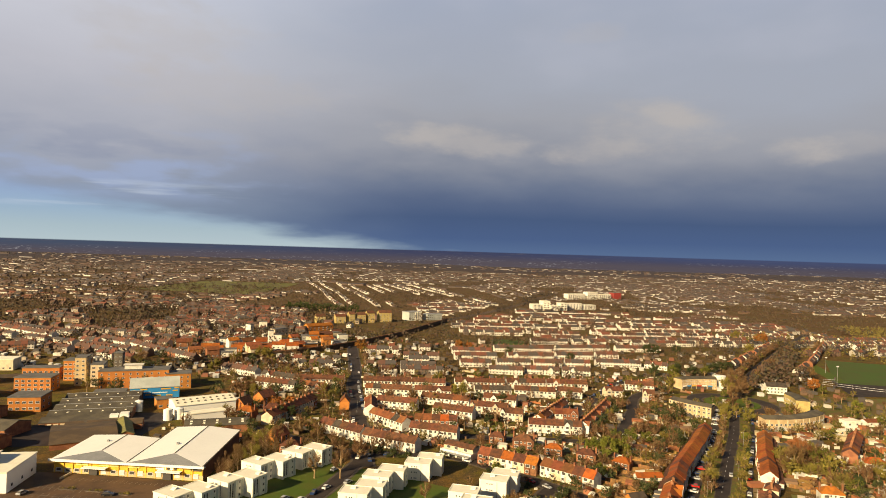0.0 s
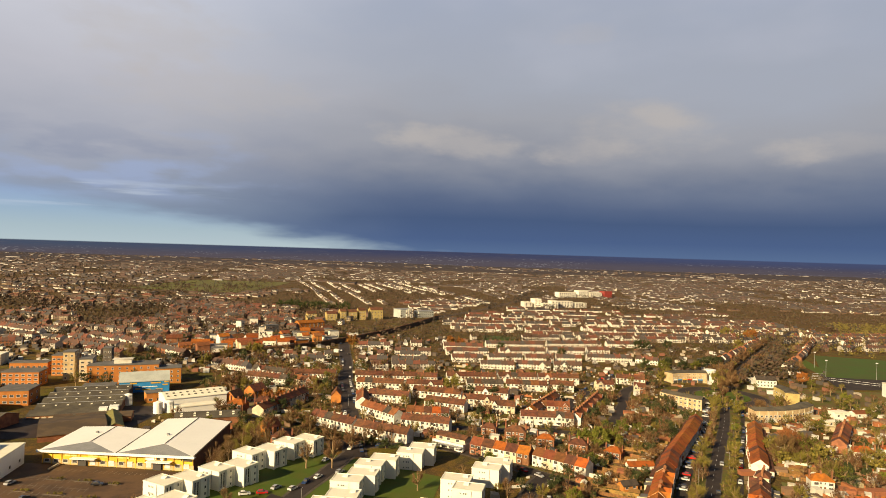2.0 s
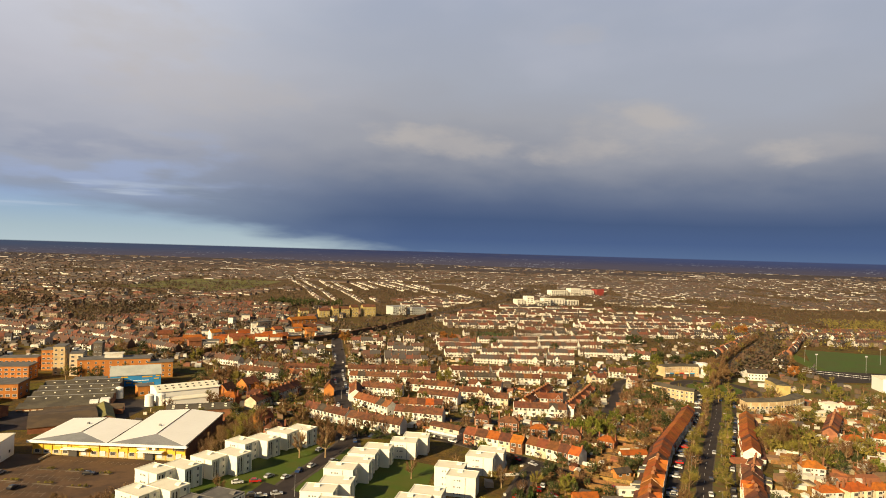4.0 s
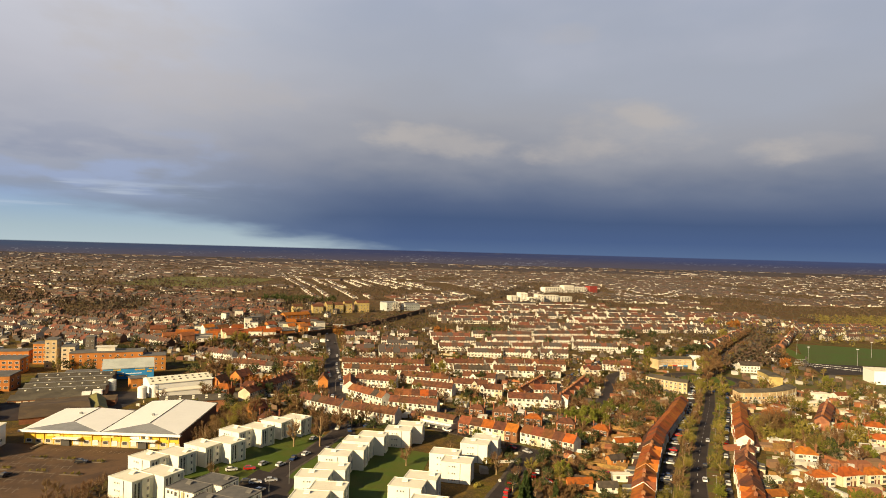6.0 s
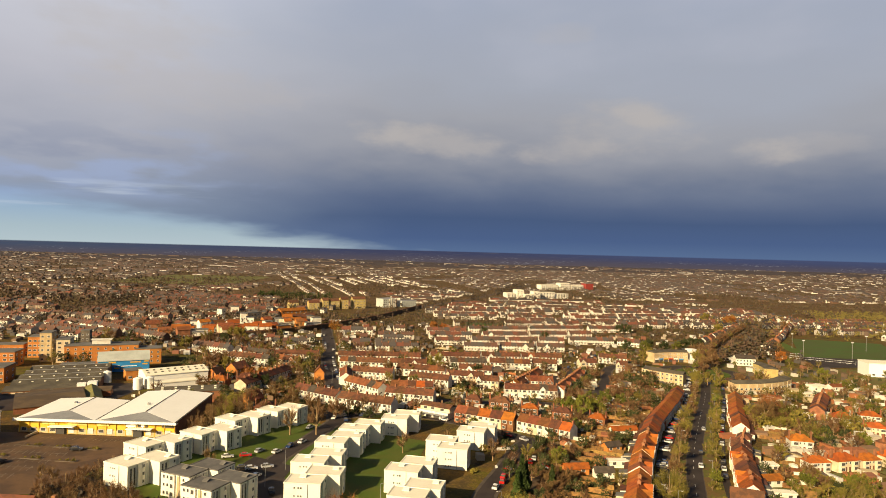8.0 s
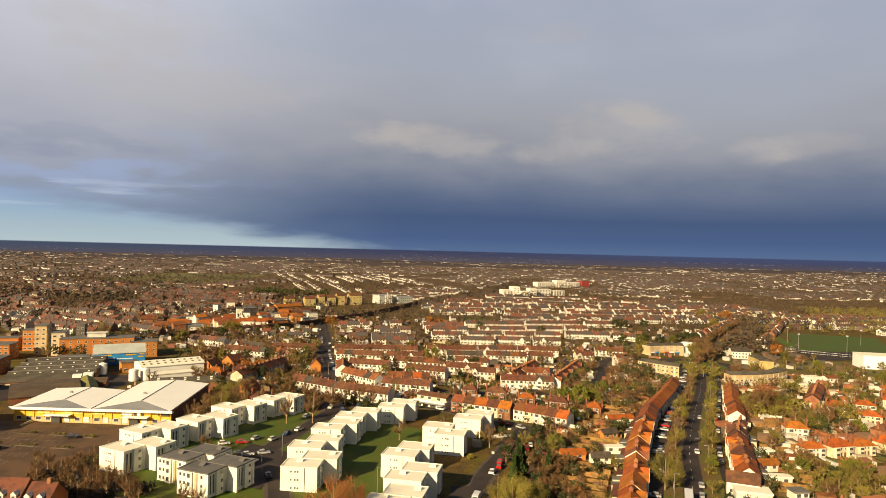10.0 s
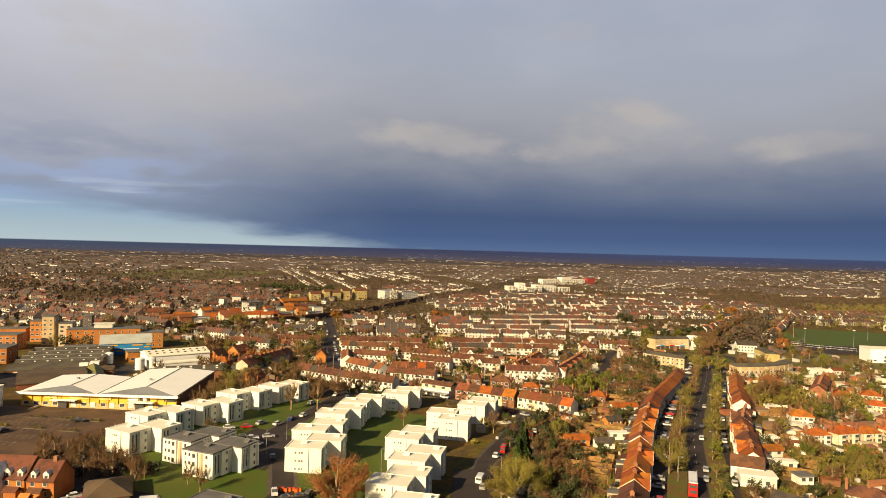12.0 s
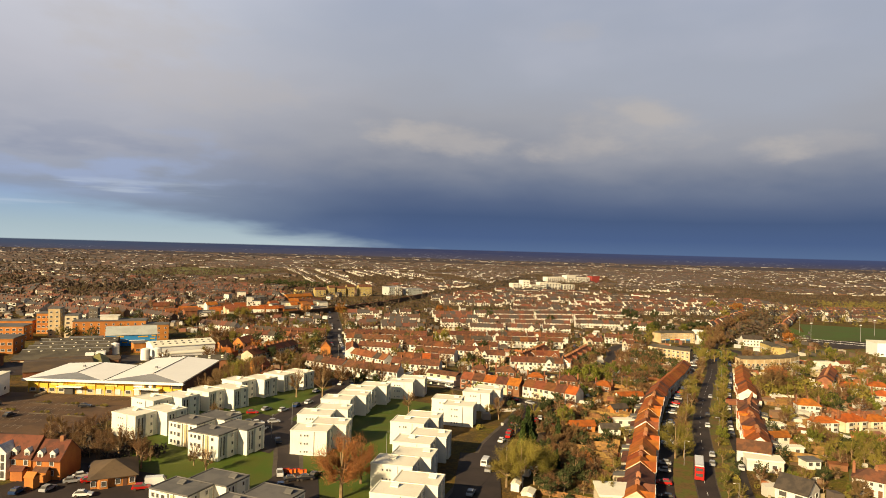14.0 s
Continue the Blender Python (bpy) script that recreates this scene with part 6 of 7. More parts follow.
def tree(kind, seed, h=10.0):
    r = random.Random(seed)
    mat_name, label = TREE_LOOK[kind]
    t = thing("tree" if kind not in ("shrub", "hedge") else "shrub", label, "tree" if kind not in ("shrub", "hedge") else "shrub")
    trunk, crown = MB(), MB()
    if kind == "conifer":
        limb(trunk, Vector((0, 0, -0.5)), Vector((0, 0, h * 0.95)), 0.28, 0.05)
        for i in range(900):
            z = h * (0.08 + 0.92 * r.random() ** 1.3)
            rad = (h - z) * 0.24 * (0.55 + 0.45 * r.random()) * (0.85 + 0.3 * math.sin(z * 2.1 + seed))
            a = r.uniform(0, 6.28)
            tuft(crown, Vector((rad * math.cos(a), rad * math.sin(a), z)), 0.5, r, 0.3)
    elif kind in ("shrub", "hedge"):
        for i in range(4):
            a = r.uniform(0, 6.28)
            limb(crown, Vector((0, 0, -0.3)), Vector((math.cos(a) * h * 0.3, math.sin(a) * h * 0.3, h * 0.6)), 0.08, 0.03, 4)
        lobes = [(Vector((r.uniform(-0.4, 0.4) * h, r.uniform(-0.4, 0.4) * h, h * r.uniform(0.3, 0.65))), h * r.uniform(0.25, 0.42)) for i in range(5)]
        for i in range(300):
            c, rad = r.choice(lobes)
            d = Vector((r.gauss(0, 1), r.gauss(0, 1), r.gauss(0, 1))).normalized() * rad * r.uniform(0.6, 1.05)
            tuft(crown, c + d, 0.1 * h if kind == "hedge" else 0.085 * h, r)
    else:
        wide = {"wispy": 0.26, "osier": 0.4}.get(kind, 0.36)
        limb(trunk, Vector((0, 0, -0.5)), Vector((0, 0, h * 0.3)), 0.03 * h, 0.022 * h, 6)
        limb(trunk, Vector((0, 0, h * 0.29)), Vector((r.uniform(-0.2, 0.2), r.uniform(-0.2, 0.2), h * 0.86)), 0.021 * h, 0.004 * h, 5)
        lobes = []
        for i in range(17):
            a = 2.4 * i + r.uniform(-0.3, 0.3)
            up = r.uniform(-0.75, 0.95)
            side = math.sqrt(1 - up * up * 0.9) * r.uniform(0.7, 1.1)
            end = Vector((math.cos(a) * side * wide * h, math.sin(a) * side * wide * h, h * (0.58 + 0.36 * up)))
            root = Vector((0, 0, h * r.uniform(0.2, 0.5)))
            root.z = min(root.z, end.z * 0.8)
            mid = root.lerp(end, 0.55) + Vector((0, 0, -0.03 * h))
            limb(trunk, root, mid, 0.012 * h, 0.008 * h, 4)
            limb(trunk, mid, end, 0.008 * h, 0.002 * h, 3)
            lobes.append((mid, end))
        if kind in ("bare", "olive", "russet", "wispy", "osier"):
            for i in range({"russet": 13000, "wispy": 4200, "osier": 11000}.get(kind, 2600)):
                a, b = r.choice(lobes)
                t_ = r.uniform(0.0, 1.05)
                p = a.lerp(b, t_) + Vector((r.gauss(0, 1), r.gauss(0, 1), r.gauss(0, 1))) * ((0.06 if kind in ("russet", "osier") else 0.04) * h * t_)
                lean = 0.35 if kind == "wispy" else 0.6
                way = ((b - a).normalized() * 0.6 + Vector((r.gauss(0, lean), r.gauss(0, lean), r.gauss(0.9 - lean, 0.5)))).normalized()
                twig(crown, p, way, h * (r.uniform(0.03, 0.085) if kind in ("russet", "wispy", "osier") else r.uniform(0.06, 0.15)), h * (r.uniform(0.0014, 0.003) if kind in ("russet", "wispy", "osier") else r.uniform(0.004, 0.0095)), r)
        else:
            for i in range(1150):
                a, b = r.choice(lobes)
                p = a.lerp(b, r.uniform(0.3, 1.05)) + Vector((r.gauss(0, 1), r.gauss(0, 1), r.gauss(0, 0.8))) * (0.055 * h)
                tuft(crown, p, 0.04 * h, r)
    if kind not in ("shrub", "hedge"):
        part("trunk", trunk, "bark", t)
    part("crown", crown, mat_name, t)
    return t


def plant(kind, x, y, h, k=0):
    base = {"shrub": 2.0, "hedge": 2.0}.get(kind, 10.0)
    s = h / base
    ob = stock.place(("tree", kind, k), lambda: tree(kind, 100 + 7 * k + len(kind), base), spot(x, y, (x * 37 + y * 11) % 360))
    ob.scale = (s, s, s)
    occupy(x, y, 1.2)
    return ob


TREES_ESTATE = [("russet", -18.9, 158, 17.0), ("russet", -15, 168, 12), ("wispy", -4, 245, 9), ("wispy", -40.6, 268, 15), ("wispy", -51.3, 267, 12), ("wispy", -84.5, 182.4, 10), ("wispy", -117, 205.6, 6), ("wispy", -112, 203, 7), ("wispy", -79, 181.5, 10), ("wispy", -75, 175, 9),
                ("osier", 23.6, 168.4, 11), ("osier", 27.2, 167.5, 13), ("osier", 31.5, 171, 12), ("osier", 34, 175.3, 10), ("osier", 28, 173, 12), ("conifer", 34.4, 200, 14), ("conifer", 36.4, 203, 11), ("conifer", 32.4, 197, 10), ("conifer", 45.7, 207, 9), ("russet", 48.7, 186, 5.5), ("orange", 50.2, 184.4, 3.5), ("conifer", 40.2, 183, 6),
                ("wispy", -62, 178, 7), ("wispy", -57, 173, 7), ("wispy", 36, 226, 8), ("wispy", 30, 238, 9), ("wispy", -70, 222, 8), ("wispy", 14, 262, 6)]
TREES_EAST = [("green", 84, 312, 12), ("green", 92, 318, 11), ("green", 78, 318, 10), ("bare", 171, 303, 14), ("bare", 180, 312, 12), ("green", 150, 212, 7), ("dark", 142, 206, 6), ("olive", 158, 218, 6), ("green", 166, 208, 6), ("green", 136, 214, 7), ("olive", 172, 214, 6), ("dark", 162, 200, 6),
              ("bare", 205, 442, 12), ("bare", 240, 500, 13), ("bare", 246, 512, 13), ("bare", 212, 404, 12), ("olive", 200, 408, 11), ("green", 196, 268, 8), ("dark", 188, 282, 7), ("orange", 308, 521, 12), ("green", 297, 449, 10), ("green", 96, 341, 9), ("green", 104, 343, 10), ("green", 113, 344, 8), ("olive", 121, 342, 9), ("russet", 184, 322, 13),
              ("bare", 232, 486, 14), ("olive", 226, 496, 14), ("bare", 236, 530, 13), ("bare", 250, 546, 13), ("olive", 198, 420, 9), ("bare", 222, 478, 12)]
TREES_WEST = [("orange", -99, 385, 11), ("orange", -92, 392, 9), ("dark", -92, 366, 9), ("dark", -86, 370, 8), ("bare", -132, 420, 13), ("bare", -126, 428, 12), ("olive", -120, 414, 11), ("bare", -72, 330, 11), ("bare", -60, 318, 12),
              ("bare", -46, 300, 10), ("bare", -36, 296, 10), ("bare", -80, 318, 10), ("dark", 8, 372, 7), ("dark", 30, 372, 8), ("olive", -2, 424, 9), ("bare", 18, 420, 10), ("dark", 190, 560, 12), ("green", 206, 560, 12), ("dark", 214, 572, 12), ("dark", 226, 566, 11), ("dark", 70, 640, 10), ("dark", 126, 612, 11), ("orange", -78, 624, 15), ("olive", -157, 556, 14), ("olive", -150, 552, 13), ("olive", -175, 492, 13), ("orange", 19.5, 657, 12), ("orange", 30, 666, 10), ("olive", -0.4, 486, 10), ("bare", -17, 418, 11), ("olive", 15, 433, 15), ("dark", 43, 428, 9), ("dark", 221, 676, 14), ("dark", 232, 682, 13), ("dark", 259, 694, 12), ("green", 238, 568, 11), ("dark", 250, 580, 12), ("dark", 262, 590, 12), ("dark", 272, 597, 11), ("olive", 344, 710, 14), ("olive", 352, 720, 13), ("orange", 402, 800, 16), ("orange", 412, 806, 14), ("olive", 385, 828, 16), ("bare", 448, 752, 14), ("bare", 336, 573, 13), ("bare", 315, 604, 14), ("olive", 195, 521, 11), ("olive", 188, 516, 10)]
for kind, x, y, h in TREES_ESTATE + TREES_EAST + TREES_WEST:
    plant(kind, x, y, h, (int(abs(x))) % 3)

for k in range(26):
    x = -62 + k * 2.3
    plant("hedge" if k % 3 else "dark", x, 318 - 0.5 * (x + 40) - 5 - (k * 7 % 4), 2.2 if k % 3 else 5.0, k % 3)
for x, y, turn, length in PLANTERS:
    for e in (-0.3, 0.05, 0.3):
        plant("shrub", x + e * length, y, 0.9 + 0.8 * (e + 0.3), int(y) % 3)
for k in range(9):
    plant("wispy", -70 + k * 6.5, 300 + (k * 5 % 9), 8 + k % 4, k % 3)
# thicket behind the supermarket, verges and gardens
r = random.Random(11)


JOINED = {}


def plant_far(kind, x, y, h, k):
    """The same plants, joined, where there are too many to count."""
    base = {"shrub": 2.0, "hedge": 2.0}.get(kind, 10.0)
    if ("tree", kind, k) not in stock.first:
        return plant(kind, x, y, h, k)
    src = stock.first[("tree", kind, k)]
    m = spot(x, y, (x * 37 + y * 11) % 360) @ Matrix.Scale(h / base, 4)
    for o in src.children:
        mb = JOINED.setdefault(o.data.materials[0].name, MB())
        i = len(mb.v)
        n_ = len(o.data.vertices) if o.name.startswith("trunk") else len(o.data.vertices) * 2 // 5 // 3 * 3
        mb.v += [tuple(m @ v.co) for v in o.data.vertices[:n_]]
        mb.f += [tuple(i + e for e in p.vertices) for p in o.data.polygons if max(p.vertices) < n_]
    occupy(x, y, 1.2)


def scatter(n, x0, x1, y0, y1, kinds, lo, hi, gap=1.5, inside=None, put_one=None):
    """Plants at chance places that are still free."""
    for i in range(n):
        x, y = r.uniform(x0, x1), r.uniform(y0, y1)
        if inside and not inside(x, y):
            continue
        if free(x, y, gap):
            kind = r.choice(kinds)
            (put_one or plant)(kind, x, y, r.uniform(lo, hi) * (0.32 if kind in ("shrub", "hedge") else 1.0), r.randrange(3))


for k in range(22):
    y = r.uniform(2, 60)
    q = spot(-158.5, 261.1, -3.6) @ Vector((64 + r.uniform(2.5, 9) - 0.09 * y, y, 0))
    plant("wispy", q.x, q.y, r.uniform(6, 9), k % 3)
scatter(60, -104, -62, 262, 340, ["wispy", "wispy", "osier"], 7, 11, 1.5, lambda x, y: -100 + (y - 262) * 0.25 < x)
scatter(80, -108, -86, 173, 202, ["wispy", "wispy", "wispy", "shrub"], 3, 5.5, 0.7)
scatter(16, -122, -98, 196, 236, ["wispy", "shrub", "shrub"], 3, 6, 1.0)
scatter(80, 35, 56, 180, 222, ["bare", "dark", "bare", "hedge", "dark"], 3, 6.5, 0.5, lambda x, y: abs(x - 45 - (y - 200) * 0.25) < 7)
for i, q in enumerate(MAIN_ROAD[2:]):
    d = Vector((0.9, -0.43))
    if q.y < 176:
        continue
    for off, kinds, lo, hi in ((-6.6, ["osier", "osier", "wispy", "shrub"], 7, 10), (6.8, ["osier", "shrub", "green", "shrub"], 5, 8), (8.2, ["shrub", "hedge"], 5, 8)):
        if r.random() < 0.62 and not (off < 0 and q.y < 194):
            kind = r.choice(kinds)
            p = q + d * (off + r.uniform(-0.6, 0.6)) + Vector((0, r.uniform(-3, 3)))
            plant(kind, p.x, p.y, r.uniform(lo, hi) * (0.32 if kind == "shrub" or kind == "hedge" else 1.0), r.randrange(3))
# scrub along the verges
for q in MAIN_ROAD[4:-3]:
    for off, kinds, lo, hi in ((-5.4, ["osier", "wispy", "bare"], 4, 7.5), (-7.4, ["shrub", "hedge", "bare"], 3.5, 6), (5.2, ["shrub", "olive", "green"], 3, 5), (7.4, ["olive", "shrub", "hedge"], 3, 6)):
        if r.random() < 0.7 and not (off < 0 and q.y < 190):
            kind = r.choice(kinds)
            e = off + r.uniform(-0.7, 0.7)
            plant_far(kind, q.x + e * 0.9, q.y - e * 0.43 + r.uniform(-3.5, 3.5), r.uniform(lo, hi) * (0.32 if kind in ("shrub", "hedge") else 1.0), r.randrange(3))
plant("osier", 80.3, 196, 12, 1)
for i, q in enumerate(MAIN_BEYOND[1:40]):
    for off in (-7.5, 7.5):
        if r.random() < 0.75:
            plant_far(r.choice(["bare", "bare", "bare", "olive"]), q.x + off * 0.85 + r.uniform(-1, 1), q.y - off * 0.5 + r.uniform(-3, 3), r.uniform(7, 11), r.randrange(3))
scatter(60, 190, 330, 395, 520, ["green", "olive", "shrub", "olive", "bare"], 5, 10, 2.0, None, plant_far)
scatter(170, 20, 130, 130, 300, ["bare", "olive", "shrub", "hedge", "hedge", "shrub", "green", "dark"], 4, 8)
scatter(120, 110, 300, 150, 300, ["olive", "olive", "olive", "shrub", "green", "bare", "shrub", "dark"], 4, 8)
scatter(260, 100, 380, 260, 460, ["olive", "bare", "shrub", "hedge", "green", "bare", "shrub", "dark"], 4, 9, 1.5, None, plant_far)
for x, y, n in ((172, 300, 9), (190, 306, 8), (180, 322, 8), (196, 330, 8), (207, 300, 6), (150, 206, 12), (137, 204, 14), (130, 196, 10), (147, 214, 10), (228, 300, 6), (246, 336, 6), (176, 280, 6)):
    for e in range(n):
        plant_far(r.choice(["olive", "olive", "bare", "green", "olive", "shrub"]), x + r.gauss(0, 6), y + r.gauss(0, 4), r.uniform(5, 10) * (0.66 if y < 220 else 1.0), r.randrange(3))
scatter(330, 125, 340, 150, 430, ["olive", "olive", "green", "olive", "shrub", "bare", "dark", "bare"], 4, 8, 0.8, None, plant_far)
scatter(260, 36, 112, 168, 320, ["hedge", "dark", "bare", "hedge", "dark", "shrub", "bare"], 3.5, 6, 0.5, None, plant_far)
scatter(150, 50, 128, 170, 320, ["dark", "bare", "bare", "hedge", "olive", "dark"], 3.5, 7, 0.7, None, plant_far)
scatter(150, 78, 165, 292, 430, ["dark", "bare", "dark", "bare", "hedge"], 5, 9, 0.8, None, plant_far)
scatter(70, 30, 57, 162, 210, ["dark", "bare", "bare", "hedge"], 3.5, 6, 0.4, None, plant_far)
scatter(150, -112, -74, 178, 224, ["wispy", "wispy", "bare", "wispy"], 4, 8, 0.5, lambda x, y: y < 190 or x < -96, plant_far)
scatter(640, -150, 210, 300, 530, ["bare", "olive", "bare", "dark", "hedge", "bare", "green", "bare", "bare", "olive", "dark", "bare"], 4, 9, 0.8, None, plant_far)
scatter(60, -250, -130, 985, 1035, ["dark", "dark", "conifer"], 9, 14, 2.0, None, plant_far)
scatter(160, -260, -60, 400, 620, ["bare", "bare", "olive", "dark"], 6, 12, 1.5, None, plant_far)
for mat_name, mb in JOINED.items():
    mb.m = [0] * len(mb.f)
garden_trees = thing("garden_trees", "bare brown and evergreen trees and shrubs in back gardens", "trees", kind="stuff")
for mat_name, mb in JOINED.items():
    part("foliage" if mat_name != "bark" else "trunk", mb, mat_name, garden_trees)

# woods and street trees too many to count
clumps = MB()
r = random.Random(31)


def clump(x, y, h, n=14, wide=1.0):
    z = g(x, y)
    for k in range(n):
        a, b = r.uniform(0, 6.28), r.uniform(0.1, 1.0)
        rad = h * 0.42 * math.sqrt(1 - (b - 0.45) ** 2 / 0.4) if abs(b - 0.45) < 0.63 else h * 0.1
        c = Vector((x + wide * rad * math.cos(a) * r.uniform(0.3, 1), y + rad * math.sin(a) * r.uniform(0.3, 1), z + h * b))
        s = h * 0.17
        j = len(clumps.v)
        p = [Vector((r.gauss(0, 1), r.gauss(0, 1), r.gauss(0, 1))).normalized() * s for e in range(3)]
        clumps.v += [tuple(c + p[0]), tuple(c + p[1]), tuple(c + p[2]), tuple(c - (p[0] + p[1] + p[2]) * 0.5)]
        clumps.f += [(j, j + 1, j + 2), (j, j + 1, j + 3), (j + 1, j + 2, j + 3)]
        clumps.m += [0, 0, 0]


def woods(n, x0, x1, y0, y1, lo, hi, inside=None, cells=12, wide=1.0):
    for i in range(n):
        x, y = r.uniform(x0, x1), r.uniform(y0, y1)
        if abs(x) > 0.8 * y + 60 or (inside and not inside(x, y)):
            continue
        clump(x, y, r.uniform(lo, hi), cells, wide)


woods(1500, -450, 320, 470, 1700, 6, 10, lambda x, y: rail_gap(x, y) < 24 and free(x, y, 2) and (not -190 < x < 0 or r.random() < 0.3), 16)
rail_trees = clumps
clumps = MB()
# low dark clumps added for the shade among the thicket's bare trees
woods(420, -114, -74, 178, 226, 1.6, 3.6, lambda x, y: (y < 190 or x < -96) and x > -110 + (y - 190) * 0.2 and free(x, y, 0.2), 22)
stuff("thicket", clumps, "shaded_wood", "dark brown leafless thicket by a car park, shade in its colour", "thicket")
stuff("railway_trees", rail_trees, "shaded_wood", "dark brown winter trees along the railway cutting, shade in their colour", "trees")
clumps = MB()
for x, y, h in HEDGES:
    clump(x, y, h, 7)
for x0, y0, x1, y1, style in ROWS_NEAR + ROWS_MID + ROWS_FAR + ROWS_WEST:
    a, b = Vector((x0, y0)), Vector((x1, y1))
    ahead = (b - a).normalized()
    for e in np.arange(0, (b - a).length, 2.6):
        q = a + ahead * e + Vector((ahead.y, -ahead.x)) * r.uniform(3.2, 6.5)
        if r.random() < 0.8 and free(q.x, q.y, 0.2):
            clump(q.x, q.y, r.uniform(1.6, 3.4) if r.random() < 0.85 else r.uniform(4, 6), 10)
woods(1000, -700, -150, 640, 1050, 5, 9, lambda x, y: noise.noise(Vector((x * 0.015, y * 0.008, 2.0))) > -0.05 and free(x, y, 2), 14, 1.6)
woods(420, -700, -360, 1000, 1720, 7, 11, lambda x, y: noise.noise(Vector((x * 0.012, y * 0.008, 0))) > 0.12)
woods(1100, -420, 320, 520, 780, 4, 8, lambda x, y: free(x, y, 3) and not (-230 < x < -100 and 560 < y < 640), 10)
woods(4200, -1150, 1250, 700, 1500, 5, 11, lambda x, y: not 300 < x - 0.2 * y < 320, 8, 2.2)
stuff("distant_trees", clumps, "far_tree", "brown and olive winter trees among distant houses", "trees")
clumps = MB()
woods(520, 262, 450, 535, 725, 7, 12, lambda x, y: abs(x - 262 - (y - 545) * 0.70 - 26) < 24 + (y - 535) * 0.03 and not 351 + (y - 562) * 0.3 < x and free(x, y, 1.5), 18)
for q in MAIN_BEYOND[1:44]:
    for off in (-9.0, 9.0):
        clump(q.x + off * 0.85 + r.uniform(-1, 1), q.y - off * 0.5 + r.uniform(-3, 3), r.uniform(6, 10), 16)
stuff("roadside_trees", clumps, "far_tree", "dark brown bare trees crowding both sides of a road", "trees")
clumps = MB()
woods(3200, 520, 1000, 760, 1040, 3, 6, lambda x, y: x > 560 + (y - 780) * 0.3, 12)
woods(260, 380, 640, 680, 880, 5, 9, lambda x, y: free(x, y, 3), 12)
stuff("park_woods", clumps, "wood_olive", "olive and yellow-brown woodland beside playing fields", "trees")
clumps = MB()
woods(5200, -2100, 2300, 1400, 2600, 4, 8, lambda x, y: noise.noise(Vector((x * 0.003, y * 0.007, 1.0))) > -0.2, 7, 3.0)
woods(2600, -2900, 3000, 2500, 3500, 4, 8, lambda x, y: noise.noise(Vector((x * 0.002, y * 0.0016, 9.0))) < 0.1, 5, 4.0)
woods(200, 320, 620, 480, 860, 6, 11, lambda x, y: free(x, y, 3))
stuff("distant_woods", clumps, "far_wood", "dark brown winter woods towards the horizon, some haze in their colour", "trees")
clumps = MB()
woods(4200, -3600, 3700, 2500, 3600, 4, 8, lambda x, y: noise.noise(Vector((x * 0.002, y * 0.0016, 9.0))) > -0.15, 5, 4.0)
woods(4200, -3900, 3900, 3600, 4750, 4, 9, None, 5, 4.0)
stuff("hill_woods", clumps, "haze_wood", "dark woods on the skyline, blue-grey haze put in their colour", "trees")


# ---- vehicles ----
def car(paint, label):
    c = thing("car", label, "car", group="parked cars")
    prof = [(-2.1, 0.35), (2.1, 0.35), (2.15, 0.7), (1.2, 0.95), (-1.9, 1.0), (-2.15, 0.8)]
    mb = MB()
    mb.solid([(x, -0.85, z) for x, z in prof], [(x, 0.85, z) for x, z in prof])
    part("body", mb, paint, c)
    cab = [(-1.75, 0.98), (0.95, 0.95), (0.25, 1.45), (-1.35, 1.47)]
    mb = MB().solid([(x, -0.74, z) for x, z in cab], [(x, 0.74, z) for x, z in cab])
    cabin = part("cabin", mb, "glass", c, "dark glazed cabin")
    part("roof_panel", MB().box(-1.3, 0.22, -0.68, 0.68, 1.46, 1.53), paint, cabin)
    for x in (-1.35, 1.3):
        for y in (-0.8, 0.8):
            w = part("wheel", WHEEL, None, c)
            w.location = (x, y, 0.32)
    return c


wheel_mb = MB().cyl(0, 0, -0.11, 0.11, 0.32, k=10)
wheel_mb.v = [(x, z, y) for x, y, z in wheel_mb.v]
WHEEL = wheel_mb.mesh("wheel", "slate")
for name, col in (("car_white", (0.75, 0.75, 0.74)), ("car_silver", (0.42, 0.43, 0.45)), ("car_black", (0.025, 0.025, 0.03)), ("car_blue", (0.03, 0.06, 0.16)), ("car_red", (0.5, 0.02, 0.015))):
    M[name] = material(name, col, rough=0.25, bump=0, scale=0.2, spec=0.5)
CARS = ["car_white", "car_silver", "car_black", "car_silver", "car_blue", "car_white", "car_black", "car_silver", "car_black", "car_blue", "car_white", "car_red"]
r = random.Random(17)


def park_car(x, y, turn, paint=None):
    paint = paint or r.choice(CARS)
    stock.place(("car", paint), lambda: car(paint, f"{paint[4:]} hatchback car parked at the roadside"), spot(x, y, turn + r.uniform(-3, 3), 0.22))


def along(line, off, step, chance, turn=0.0, start=0):
    for i in range(start, len(line) - 1):
        d = (line[i + 1] - line[i])
        nrm = Vector((d.y, -d.x)).normalized()
        n = max(1, int(d.length // step))
        for k in range(n):
            if r.random() < chance:
                p = line[i] + d * ((k + 0.5) / n) + nrm * off
                park_car(p.x, p.y, math.degrees(math.atan2(d.y, d.x)) + turn)


